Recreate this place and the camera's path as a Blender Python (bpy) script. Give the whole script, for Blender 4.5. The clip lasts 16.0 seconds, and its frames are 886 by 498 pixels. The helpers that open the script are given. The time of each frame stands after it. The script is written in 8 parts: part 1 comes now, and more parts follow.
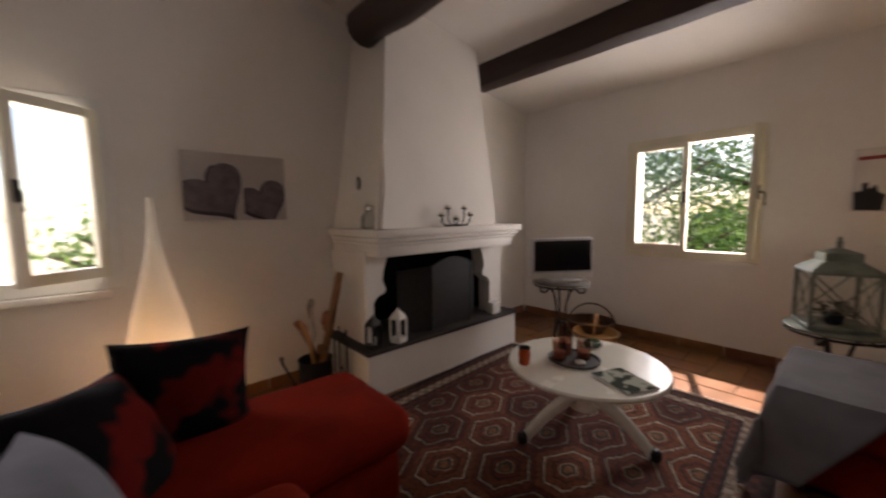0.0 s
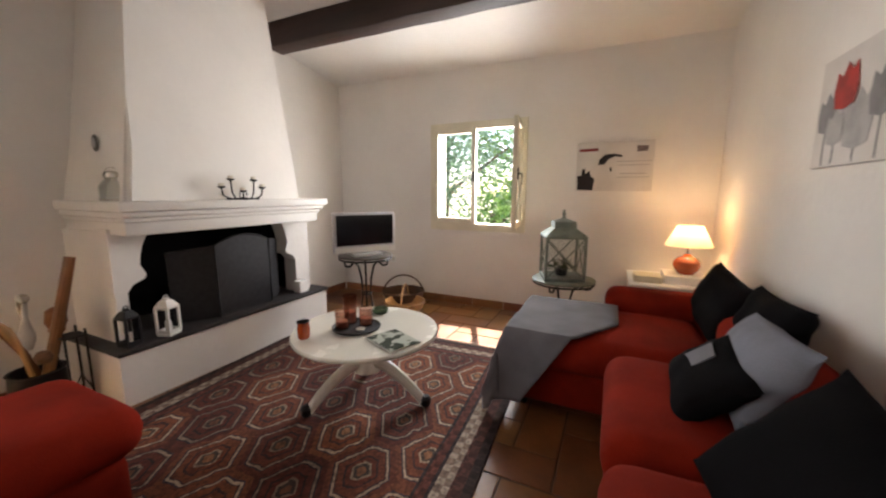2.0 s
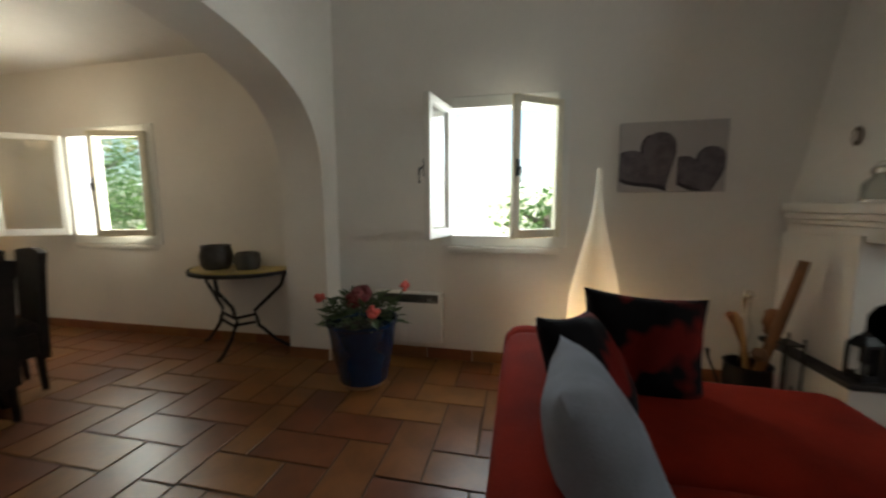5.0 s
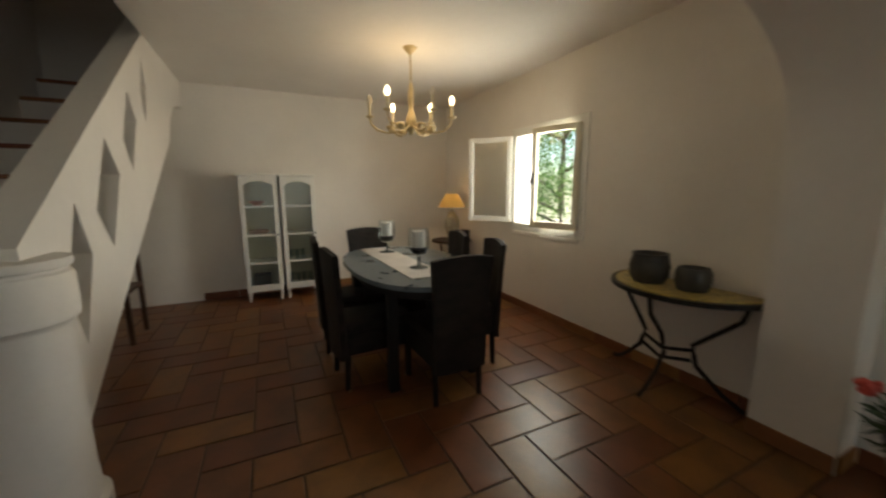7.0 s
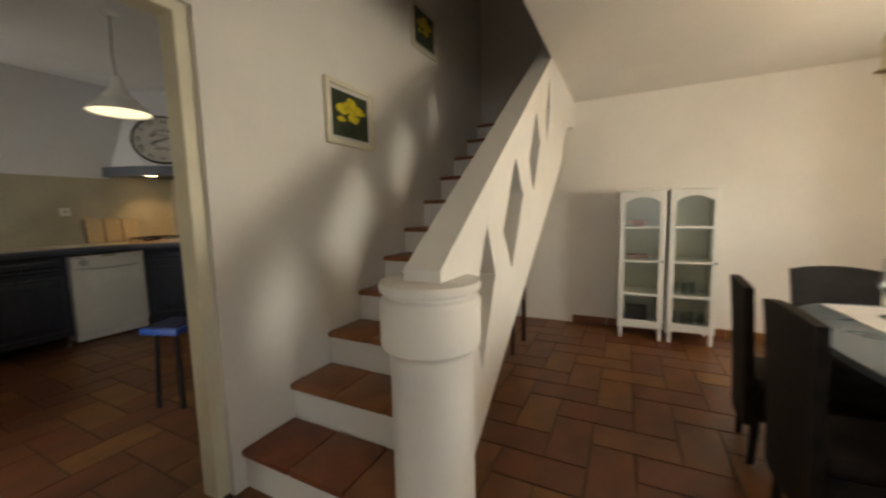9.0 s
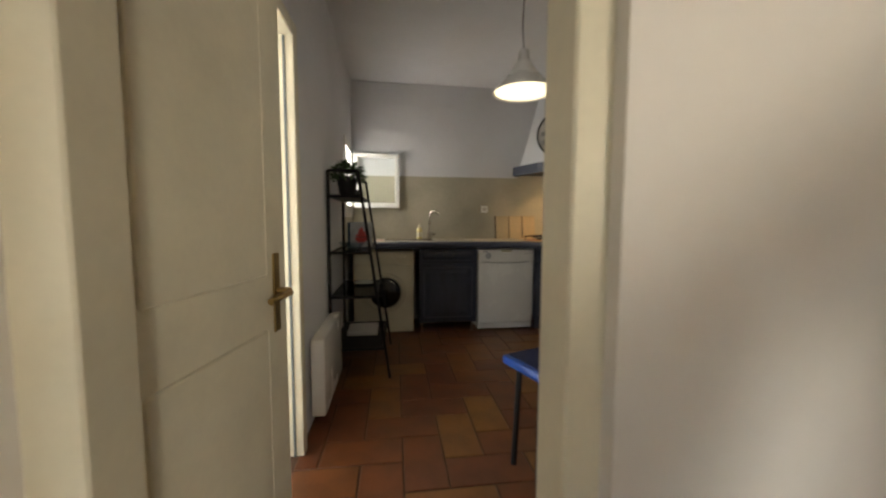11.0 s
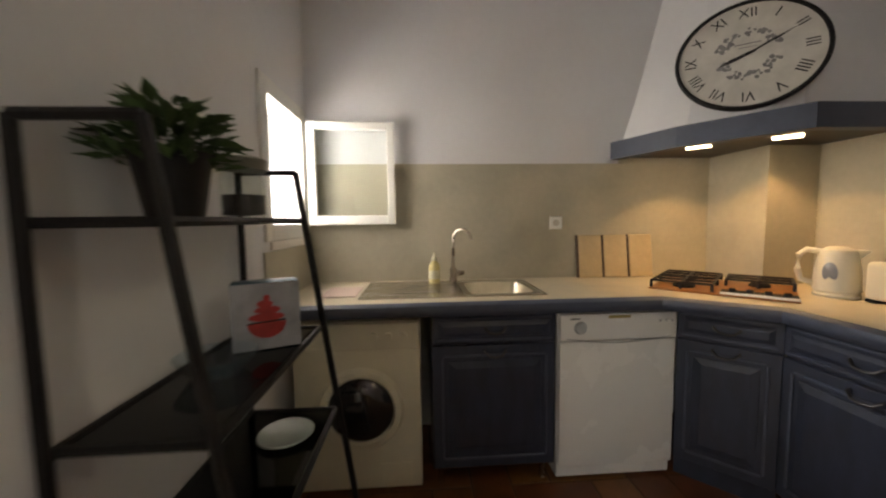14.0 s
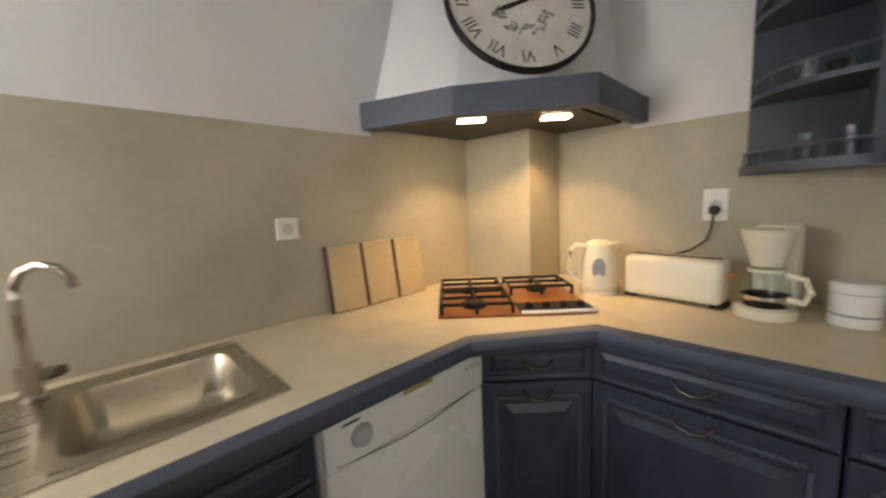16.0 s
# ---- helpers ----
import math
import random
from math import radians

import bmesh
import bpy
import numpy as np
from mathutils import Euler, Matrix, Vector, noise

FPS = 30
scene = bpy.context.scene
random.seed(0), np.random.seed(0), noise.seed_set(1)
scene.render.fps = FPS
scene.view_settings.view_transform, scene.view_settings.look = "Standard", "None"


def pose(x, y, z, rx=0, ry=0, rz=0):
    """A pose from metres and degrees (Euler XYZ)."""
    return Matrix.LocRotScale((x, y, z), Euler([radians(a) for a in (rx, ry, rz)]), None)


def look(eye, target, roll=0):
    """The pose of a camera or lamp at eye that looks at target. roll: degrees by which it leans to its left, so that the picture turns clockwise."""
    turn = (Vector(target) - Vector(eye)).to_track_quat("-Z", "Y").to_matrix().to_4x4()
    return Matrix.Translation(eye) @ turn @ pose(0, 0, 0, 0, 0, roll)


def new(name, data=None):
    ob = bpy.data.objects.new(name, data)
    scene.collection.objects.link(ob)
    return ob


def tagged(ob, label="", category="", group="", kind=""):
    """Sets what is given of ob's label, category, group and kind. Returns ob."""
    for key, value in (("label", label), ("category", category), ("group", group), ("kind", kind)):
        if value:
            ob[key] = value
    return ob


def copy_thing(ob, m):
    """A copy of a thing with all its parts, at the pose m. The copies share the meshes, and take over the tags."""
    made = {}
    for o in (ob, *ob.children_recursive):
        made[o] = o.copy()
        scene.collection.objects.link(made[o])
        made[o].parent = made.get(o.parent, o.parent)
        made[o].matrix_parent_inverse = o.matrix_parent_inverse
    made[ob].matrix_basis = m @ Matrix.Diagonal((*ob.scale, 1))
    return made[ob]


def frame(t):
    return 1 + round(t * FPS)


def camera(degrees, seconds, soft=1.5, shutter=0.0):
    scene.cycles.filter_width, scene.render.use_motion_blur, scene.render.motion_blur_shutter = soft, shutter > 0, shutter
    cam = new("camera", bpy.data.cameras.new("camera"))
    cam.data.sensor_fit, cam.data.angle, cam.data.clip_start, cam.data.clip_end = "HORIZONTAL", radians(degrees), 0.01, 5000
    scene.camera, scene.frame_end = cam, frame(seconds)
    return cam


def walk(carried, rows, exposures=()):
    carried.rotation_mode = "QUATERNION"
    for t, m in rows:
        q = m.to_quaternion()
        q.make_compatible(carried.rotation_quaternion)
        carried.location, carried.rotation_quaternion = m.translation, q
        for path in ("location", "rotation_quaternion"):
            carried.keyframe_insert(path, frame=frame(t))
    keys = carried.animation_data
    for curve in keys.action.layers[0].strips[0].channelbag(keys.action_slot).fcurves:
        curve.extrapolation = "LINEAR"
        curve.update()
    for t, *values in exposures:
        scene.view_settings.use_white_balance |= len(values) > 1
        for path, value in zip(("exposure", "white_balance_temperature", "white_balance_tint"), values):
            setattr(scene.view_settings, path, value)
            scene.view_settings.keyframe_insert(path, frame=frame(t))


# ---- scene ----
# exposure: seconds, stops, white balance in kelvin, tint
EXPOSURES = [(0, 1.5, 7300, 24), (0.5, 1.85, 7500, 28), (1.0, 2.3, 7200, 22), (1.5, 2.55, 7000, 20), (2.0, 2.7, 6800, 16), (2.5, 2.85, 6300, 12), (3.0, 2.9, 6200, 10), (3.5, 2.7, 6300, 6),
             (4.0, 2.2, 6400, 4), (4.5, 1.8, 6500, 2), (5.0, 1.55, 6500, 2), (7.5, 1.35, 7000, 4), (8.5, 1.85, 7000, 4), (9.0, 2.2, 7200, 6), (9.5, 2.4, 7400, 6), (10.0, 2.7, 7200, 5),
             (11.0, 2.65, 7000, 8), (12.5, 2.3, 6400, 10), (13.0, 2.0, 6900, 14), (13.5, 2.5, 7800, 14), (14.0, 3.05, 7200, 12), (14.5, 3.3, 7200, 12), (15.0, 3.3, 7100, 12), (16, 3.5, 6600, 10)]
# path: seconds, x, y, z, yaw, pitch, roll
PATH = [
    (0, 2.294, 1.318, 1.201, -41.72, -5.43, 0.74),
    (0.5, 2.451, 1.283, 1.186, -55.06, -7.15, 0.53),
    (1, 2.471, 1.163, 1.174, -63.90, -7.84, 0.37),
    (1.5, 2.455, 1.170, 1.142, -69.23, -7.73, -0.54),
    (2, 2.509, 1.015, 1.156, -65.09, -8.65, -0.21),
    (2.5, 2.538, 1.155, 1.136, -57.86, -8.75, -1.71),
    (3, 2.446, 1.357, 1.135, -45.29, -8.66, -2.04),
    (3.5, 2.316, 1.371, 1.146, -29.72, -7.65, -1.85),
    (4, 2.308, 1.291, 1.175, -14.53, -7.41, -0.99),
    (4.5, 2.010, 1.384, 1.147, -4.13, -6.98, -0.68),
    (5, 1.993, 1.479, 1.096, 11.90, -6.67, 0.16),
    (5.2, 1.920, 1.506, 1.076, 17.02, -6.84, -0.21),
    (5.9, 1.660, 1.570, 1.100, 35.50, -7.60, 0.00),
    (6.6, 1.360, 1.645, 1.160, 53.50, -8.80, 0.20),
    (7.3, 1.052, 1.711, 1.214, 71.64, -9.78, 0.42),
    (7.5, 0.960, 1.700, 1.217, 75.89, -9.90, 0.72),
    (8, 0.800, 1.731, 1.255, 89.43, -9.84, 0.62),
    (8.5, 0.689, 1.601, 1.256, 102.66, -8.02, 0.29),
    (9, 0.584, 1.483, 1.196, 116.78, -5.80, 1.41),
    (9.5, 0.406, 1.298, 1.160, 131.11, -5.61, 1.61),
    (10, 0.221, 1.063, 1.144, 146.65, -4.75, 0.33),
    (10.2, 0.146, 0.936, 1.134, 153.20, -4.31, -0.14),
    (10.7, 0.030, 0.620, 1.140, 166.50, -4.20, -0.20),
    (11.25, -0.030, 0.280, 1.170, 176.50, -4.60, -0.25),
    (11.8, -0.055, -0.030, 1.210, 181.30, -5.30, -0.25),
    (12.3, -0.045, -0.337, 1.243, 182.13, -5.75, -0.24),
    (12.5, -0.018, -0.472, 1.247, 181.67, -5.77, -0.23),
    (13, -0.008, -0.852, 1.250, 180.60, -5.24, -0.19),
    (13.5, -0.087, -1.178, 1.294, 180.29, -5.01, 0.13),
    (14, -0.200, -1.543, 1.321, 176.30, -4.55, 0.76),
    (14.3, -0.210, -1.738, 1.316, 171.40, -4.45, 0.60),
    (14.5, -0.208, -1.868, 1.311, 167.90, -4.36, 1.15),
    (15, -0.265, -2.124, 1.332, 159.20, -4.12, 1.30),
    (15.5, -0.449, -2.280, 1.347, 151.39, -6.37, 2.53),
    (16, -0.527, -2.442, 1.363, 135.30, -7.13, 2.47),
]
cam = camera(101.4, 16.0, 2.2, 0.4)
walk(cam, [(t, pose(x, y, z, 90 + p, 0, w) @ pose(0, 0, 0, 0, 0, -r)) for t, x, y, z, w, p, r in PATH],
     EXPOSURES)

# ---- world, sun, window light ----
world = bpy.data.worlds.new("sky")
scene.world = world
world.use_nodes = True
wn = world.node_tree
bg = wn.nodes["Background"]
sky = wn.nodes.new("ShaderNodeTexSky")
sky.sky_type, sky.sun_disc = "NISHITA", False
SUN_EL, SUN_AZ = 54.0, 68.0          # degrees; azimuth clockwise from +y
sky.sun_elevation, sky.sun_rotation = radians(SUN_EL), radians(SUN_AZ)
wn.links.new(sky.outputs[0], bg.inputs[0])
bg.inputs[1].default_value = 0.15
sun = new("sun", bpy.data.lights.new("sun", "SUN"))
sun.data.energy, sun.data.angle, sun.data.color = 5.0, radians(0.6), (1.0, 0.95, 0.86)
sd = Vector((math.sin(radians(SUN_AZ)) * math.cos(radians(SUN_EL)), math.cos(radians(SUN_AZ)) * math.cos(radians(SUN_EL)), math.sin(radians(SUN_EL))))
sun.matrix_world = look(sd * 30, (0, 0, 0))


def window_light(name, at, to, w, h, watts, colour=(0.93, 0.97, 1.0)):
    """Sky light that enters an opening."""
    ob = new(name, bpy.data.lights.new(name, "AREA"))
    ob.data.shape, ob.data.size, ob.data.size_y, ob.data.energy, ob.data.color = "RECTANGLE", w, h, watts, colour
    ob.matrix_world = look(at, to)
    return ob


window_light("sky_light_north", (1.88, 4.22, 1.35), (1.88, 2.0, 1.0), 0.72, 0.84, 5.4)
window_light("sky_light_east", (6.25, 2.25, 1.35), (3.6, 3.3, 1.15), 0.85, 0.9, 11.0)
window_light("sky_light_dining", (-1.42, 4.22, 1.3), (-1.42, 2.0, 0.9), 0.82, 0.88, 12.5, (1.0, 0.96, 0.89))
window_light("sky_light_kitchen", (0.70, -3.48, 1.6), (-1.0, -3.3, 1.2), 0.5, 0.6, 1.8, (1.0, 0.98, 0.95))
window_light("sky_light_terrace", (0.74, -1.02, 1.1), (-1.0, -1.2, 0.8), 0.66, 1.9, 1.1, (1.0, 0.97, 0.94))


def bulb(name, at, watts, colour=(1.0, 0.72, 0.42), r=0.03):
    ob = new(name, bpy.data.lights.new(name, "POINT"))
    ob.data.energy, ob.data.color, ob.data.shadow_soft_size = watts, colour, r
    ob.location = at
    return ob


# ---- materials ----
def node_mat(name):
    m = bpy.data.materials.new(name)
    m.use_nodes = True
    return m, m.node_tree.nodes, m.node_tree.links, m.node_tree.nodes["Principled BSDF"]


def shade(c, k):
    return tuple(min(1.0, v * k) for v in c[:3]) + (1,)


def surface(name, colour, rough=0.7, vary=0.12, scale=3.0, grain=60.0, bump=0.15, metal=0.0, per_object=0.0, stretch=(1, 1, 1), spec=0.5, second=None, dist=0.004, coat=0.0, sheen=0.0):
    """Paint, plaster, cloth, wood, metal: base colour with stains at a large scale, grain at a small one, and fine relief."""
    m, n, l, b = node_mat(name)
    tc = n.new("ShaderNodeTexCoord")
    mp = n.new("ShaderNodeMapping")
    mp.inputs["Scale"].default_value = stretch
    l.new(tc.outputs["Object"], mp.inputs[0])
    big = n.new("ShaderNodeTexNoise")
    big.inputs["Scale"].default_value, big.inputs["Detail"].default_value = scale, 5
    fine = n.new("ShaderNodeTexNoise")
    fine.inputs["Scale"].default_value, fine.inputs["Detail"].default_value = grain, 4
    l.new(mp.outputs[0], big.inputs[0])
    l.new(mp.outputs[0], fine.inputs[0])
    mix = n.new("ShaderNodeMix")
    mix.data_type = "RGBA"
    dark = second if second else shade(colour, 1 - vary * 2)
    mix.inputs["A"].default_value, mix.inputs["B"].default_value = (*dark[:3], 1), shade(colour, 1 + vary * 0.5)
    ramp = n.new("ShaderNodeMapRange")
    ramp.inputs["From Min"].default_value, ramp.inputs["From Max"].default_value = 0.32, 0.62
    l.new(big.outputs[0], ramp.inputs[0])
    l.new(ramp.outputs[0], mix.inputs["Factor"])
    mul = n.new("ShaderNodeMix")
    mul.data_type, mul.blend_type = "RGBA", "MULTIPLY"
    mul.inputs["Factor"].default_value = min(1.0, vary * 2.5)
    l.new(mix.outputs["Result"], mul.inputs["A"])
    gr = n.new("ShaderNodeMapRange")
    gr.inputs["To Min"].default_value, gr.inputs["To Max"].default_value = 0.6, 1.25
    l.new(fine.outputs[0], gr.inputs[0])
    l.new(gr.outputs[0], mul.inputs["B"])
    out = mul.outputs["Result"]
    if per_object:
        oi = n.new("ShaderNodeObjectInfo")
        hsv = n.new("ShaderNodeHueSaturation")
        r1 = n.new("ShaderNodeMapRange")
        r1.inputs["To Min"].default_value, r1.inputs["To Max"].default_value = 1 - per_object, 1 + per_object * 0.8
        l.new(oi.outputs["Random"], r1.inputs[0])
        l.new(r1.outputs[0], hsv.inputs["Value"])
        r2 = n.new("ShaderNodeMapRange")
        r2.inputs["To Min"].default_value, r2.inputs["To Max"].default_value = 0.485, 0.515
        l.new(oi.outputs["Random"], r2.inputs[0])
        l.new(r2.outputs[0], hsv.inputs["Hue"])
        l.new(out, hsv.inputs["Color"])
        out = hsv.outputs[0]
    l.new(out, b.inputs["Base Color"])
    b.inputs["Metallic"].default_value = metal
    b.inputs["Specular IOR Level"].default_value = spec
    b.inputs["Coat Weight"].default_value = coat
    b.inputs["Sheen Weight"].default_value = sheen
    rr = n.new("ShaderNodeMapRange")
    rr.inputs["To Min"].default_value, rr.inputs["To Max"].default_value = max(0.03, rough - 0.08), min(1, rough + 0.1)
    l.new(big.outputs[0], rr.inputs[0])
    l.new(rr.outputs[0], b.inputs["Roughness"])
    if bump:
        bp = n.new("ShaderNodeBump")
        bp.inputs["Strength"].default_value, bp.inputs["Distance"].default_value = bump, dist
        l.new(fine.outputs[0], bp.inputs["Height"])
        l.new(bp.outputs[0], b.inputs["Normal"])
    return m


def glow(name, colour, strength):
    m, n, l, b = node_mat(name)
    b.inputs["Base Color"].default_value = (*colour, 1)
    b.inputs["Emission Color"].default_value, b.inputs["Emission Strength"].default_value = (*colour, 1), strength
    return m


def glass_mat(name, tint=(0.985, 1.0, 0.993), rough=0.0, clear=0.9):
    """Thin pane: mostly clear, with a mirror-like gloss that grows at a slant."""
    m, n, l, b = node_mat(name)
    out = n["Material Output"]
    tr, gl, mx, fr = n.new("ShaderNodeBsdfTransparent"), n.new("ShaderNodeBsdfGlossy"), n.new("ShaderNodeMixShader"), n.new("ShaderNodeLayerWeight")
    tr.inputs[0].default_value = (*tint, 1)
    gl.inputs["Roughness"].default_value = rough + 0.01
    fr.inputs[0].default_value = 0.5
    pw, ad = n.new("ShaderNodeMath"), n.new("ShaderNodeMath")
    pw.operation, pw.inputs[1].default_value = "POWER", 4.0
    ad.operation, ad.inputs[1].default_value, ad.inputs[2].default_value = "MULTIPLY_ADD", 0.55, 0.04
    l.new(fr.outputs["Facing"], pw.inputs[0])
    l.new(pw.outputs[0], ad.inputs[0])
    l.new(ad.outputs[0], mx.inputs[0])
    l.new(tr.outputs[0], mx.inputs[1])
    l.new(gl.outputs[0], mx.inputs[2])
    l.new(mx.outputs[0], out.inputs[0])
    return m


def translucent(name, colour, mixf=0.5, emit=0.0):
    """Lamp shade or thin curtain: lets part of the light through."""
    m, n, l, b = node_mat(name)
    out = n["Material Output"]
    d, t, mx = n.new("ShaderNodeBsdfDiffuse"), n.new("ShaderNodeBsdfTranslucent"), n.new("ShaderNodeMixShader")
    d.inputs[0].default_value = t.inputs[0].default_value = (*colour, 1)
    mx.inputs[0].default_value = mixf
    l.new(d.outputs[0], mx.inputs[1])
    l.new(t.outputs[0], mx.inputs[2])
    last = mx.outputs[0]
    if emit:
        e, ad = n.new("ShaderNodeEmission"), n.new("ShaderNodeAddShader")
        e.inputs[0].default_value, e.inputs[1].default_value = (*colour, 1), emit
        l.new(last, ad.inputs[0])
        l.new(e.outputs[0], ad.inputs[1])
        last = ad.outputs[0]
    l.new(last, out.inputs[0])
    return m


PLASTER = surface("white_plaster", (0.80, 0.765, 0.72), 0.85, 0.03, 1.6, 26, 0.22, dist=0.006)
CEIL = surface("white_ceiling_plaster", (0.82, 0.79, 0.75), 0.9, 0.03, 1.2, 18, 0.2, dist=0.006)
KITCHEN_WHITE = surface("cool_white_paint", (0.76, 0.755, 0.77), 0.85, 0.03, 1.6, 26, 0.2, dist=0.006)
LIT_REVEAL = surface("orange_lit_reveal", (0.72, 0.50, 0.27), 0.9, 0.06, 3, 70, 0.3)
TERRA = surface("terracotta_tile", (0.19, 0.070, 0.021), 0.33, 0.16, 5, 45, 0.06, per_object=0.28, spec=0.5)
STAIR_TERRA = surface("stair_terracotta", (0.27, 0.095, 0.034), 0.42, 0.16, 7, 50, 0.08, per_object=0.15)
GROUT = surface("grout", (0.10, 0.06, 0.04), 0.9, 0.1, 6, 60, 0.3)
SKIRT = surface("terracotta_skirting", (0.27, 0.115, 0.045), 0.45, 0.12, 6, 40, 0.1, per_object=0.15)
BEAM = surface("dark_stained_beam", (0.035, 0.014, 0.009), 0.6, 0.25, 2.5, 22, 0.35, stretch=(6, 0.6, 6), dist=0.008)
WHITE = surface("white_gloss_paint", (0.80, 0.79, 0.75), 0.4, 0.03, 4, 60, 0.04)
CREAM = surface("cream_paint", (0.74, 0.69, 0.54), 0.45, 0.05, 5, 60, 0.05)
GLASS = glass_mat("clear_glass")
BLACK = surface("black_plain", (0.010, 0.009, 0.010), 0.5, 0.15, 8, 80, 0.1, spec=0.3)
SOOT = surface("sooty_brick", (0.009, 0.008, 0.008), 0.95, 0.3, 5, 40, 0.6, spec=0.1)
IRON = surface("dark_wrought_iron", (0.035, 0.033, 0.033), 0.5, 0.2, 10, 120, 0.15, metal=0.7)
CHROME = surface("chrome", (0.78, 0.77, 0.75), 0.14, 0.04, 8, 60, 0.0, metal=1.0)
STEEL = surface("brushed_steel", (0.60, 0.56, 0.50), 0.24, 0.06, 4, 40, 0.05, metal=1.0, stretch=(1, 12, 1))
RED_CLOTH = surface("red_corduroy", (0.215, 0.014, 0.005), 0.95, 0.14, 5, 220, 0.35, spec=0.1)
GREY_CLOTH = surface("grey_wool", (0.17, 0.17, 0.19), 0.95, 0.10, 6, 160, 0.4, spec=0.2, sheen=0.1)
BLACK_CLOTH = surface("black_cloth", (0.005, 0.0045, 0.005), 0.95, 0.2, 6, 160, 0.3, spec=0.05)
GREY_LIGHT = surface("pale_grey_wool", (0.20, 0.21, 0.25), 0.95, 0.10, 6, 160, 0.4, spec=0.2)
BLUE_PAINT = surface("slate_blue_paint", (0.034, 0.041, 0.068), 0.42, 0.12, 5, 40, 0.12, stretch=(4, 4, 1))
BLUE_LIGHT = surface("grey_blue_paint", (0.070, 0.082, 0.120), 0.45, 0.1, 5, 40, 0.12)
SPLASH = surface("beige_tadelakt", (0.46, 0.42, 0.32), 0.55, 0.1, 2.2, 30, 0.1)
WORKTOP = surface("beige_worktop", (0.62, 0.53, 0.38), 0.35, 0.06, 8, 90, 0.03)
ENAMEL = surface("white_enamel", (0.80, 0.79, 0.76), 0.25, 0.02, 4, 60, 0.0)
CREAM_ENAMEL = surface("yellowed_white_enamel", (0.74, 0.70, 0.55), 0.3, 0.05, 4, 60, 0.0)
WICKER = surface("dark_wicker", (0.018, 0.013, 0.011), 0.65, 0.3, 9, 90, 0.7, spec=0.25, stretch=(1, 1, 2.2), dist=0.006)
PEWTER = surface("dark_pewter", (0.09, 0.085, 0.085), 0.35, 0.2, 10, 120, 0.1, metal=0.8)
SLATE = surface("blue_grey_slate", (0.12, 0.155, 0.185), 0.28, 0.1, 6, 60, 0.05)
WOOD = surface("light_wood", (0.46, 0.25, 0.095), 0.5, 0.16, 4, 30, 0.12, stretch=(5, 5, 0.7))
TABLE_CREAM = surface("cream_lacquer", (0.72, 0.70, 0.62), 0.25, 0.03, 4, 60, 0.02)
ORANGE_GLAZE = surface("orange_red_glaze", (0.48, 0.075, 0.018), 0.15, 0.15, 6, 60, 0.02, coat=0.6)
BLUE_GLAZE = surface("blue_glaze", (0.005, 0.026, 0.075), 0.2, 0.2, 5, 50, 0.03, coat=0.5)
LEAF = surface("leaf_green", (0.055, 0.105, 0.03), 0.55, 0.25, 14, 60, 0.1, per_object=0.2)
SOIL = surface("dark_soil", (0.05, 0.035, 0.025), 1.0, 0.3, 20, 90, 0.8)
GREYGREEN = surface("grey_green_metal", (0.20, 0.235, 0.20), 0.5, 0.2, 9, 60, 0.15, metal=0.3)

# ---- mesh tools ----
def add_box(bm, x0, x1, y0, y1, z0, z1, bevel=0.0, seg=1, m=None):
    g = bmesh.ops.create_cube(bm, size=1)
    vs = g["verts"]
    for v in vs:
        v.co = Vector((x0 + (v.co.x + 0.5) * (x1 - x0), y0 + (v.co.y + 0.5) * (y1 - y0), z0 + (v.co.z + 0.5) * (z1 - z0)))
    if bevel:
        es = list({e for v in vs for e in v.link_edges})
        r = bmesh.ops.bevel(bm, geom=es, offset=bevel, segments=seg, affect="EDGES", profile=0.5)
        vs = list(set(vs) & set(bm.verts)) + [v for v in r["verts"]]
        vs = list({v for v in vs if v.is_valid})
    if m is not None:
        bmesh.ops.transform(bm, matrix=m, verts=vs)
    return vs


def box_bm(*a, **k):
    bm = bmesh.new()
    add_box(bm, *a, **k)
    return bm


def add_lathe(bm, profile, n=24, at=(0, 0, 0), m=None):
    """Turned shape from (radius, height) pairs."""
    rings = []
    made = []
    for r, z in profile:
        if r < 1e-5:
            ring = [bm.verts.new((at[0], at[1], at[2] + z))]
        else:
            ring = [bm.verts.new((at[0] + r * math.cos(2 * math.pi * i / n), at[1] + r * math.sin(2 * math.pi * i / n), at[2] + z)) for i in range(n)]
        rings.append(ring)
        made += ring
    for a, b in zip(rings, rings[1:]):
        for i in range(n):
            j = (i + 1) % n
            f = [a[i % len(a)], a[j % len(a)], b[j % len(b)], b[i % len(b)]]
            f = list(dict.fromkeys(f))
            if len(f) > 2:
                try:
                    bm.faces.new(f)
                except ValueError:
                    pass
    for ring, flip in ((rings[0], True), (rings[-1], False)):
        if len(ring) > 2:
            try:
                bm.faces.new(ring[::-1] if flip else ring)
            except ValueError:
                pass
    if m is not None:
        bmesh.ops.transform(bm, matrix=m, verts=made)
    return made


def lathe_bm(profile, n=24, at=(0, 0, 0), m=None):
    bm = bmesh.new()
    add_lathe(bm, profile, n, at, m)
    return bm


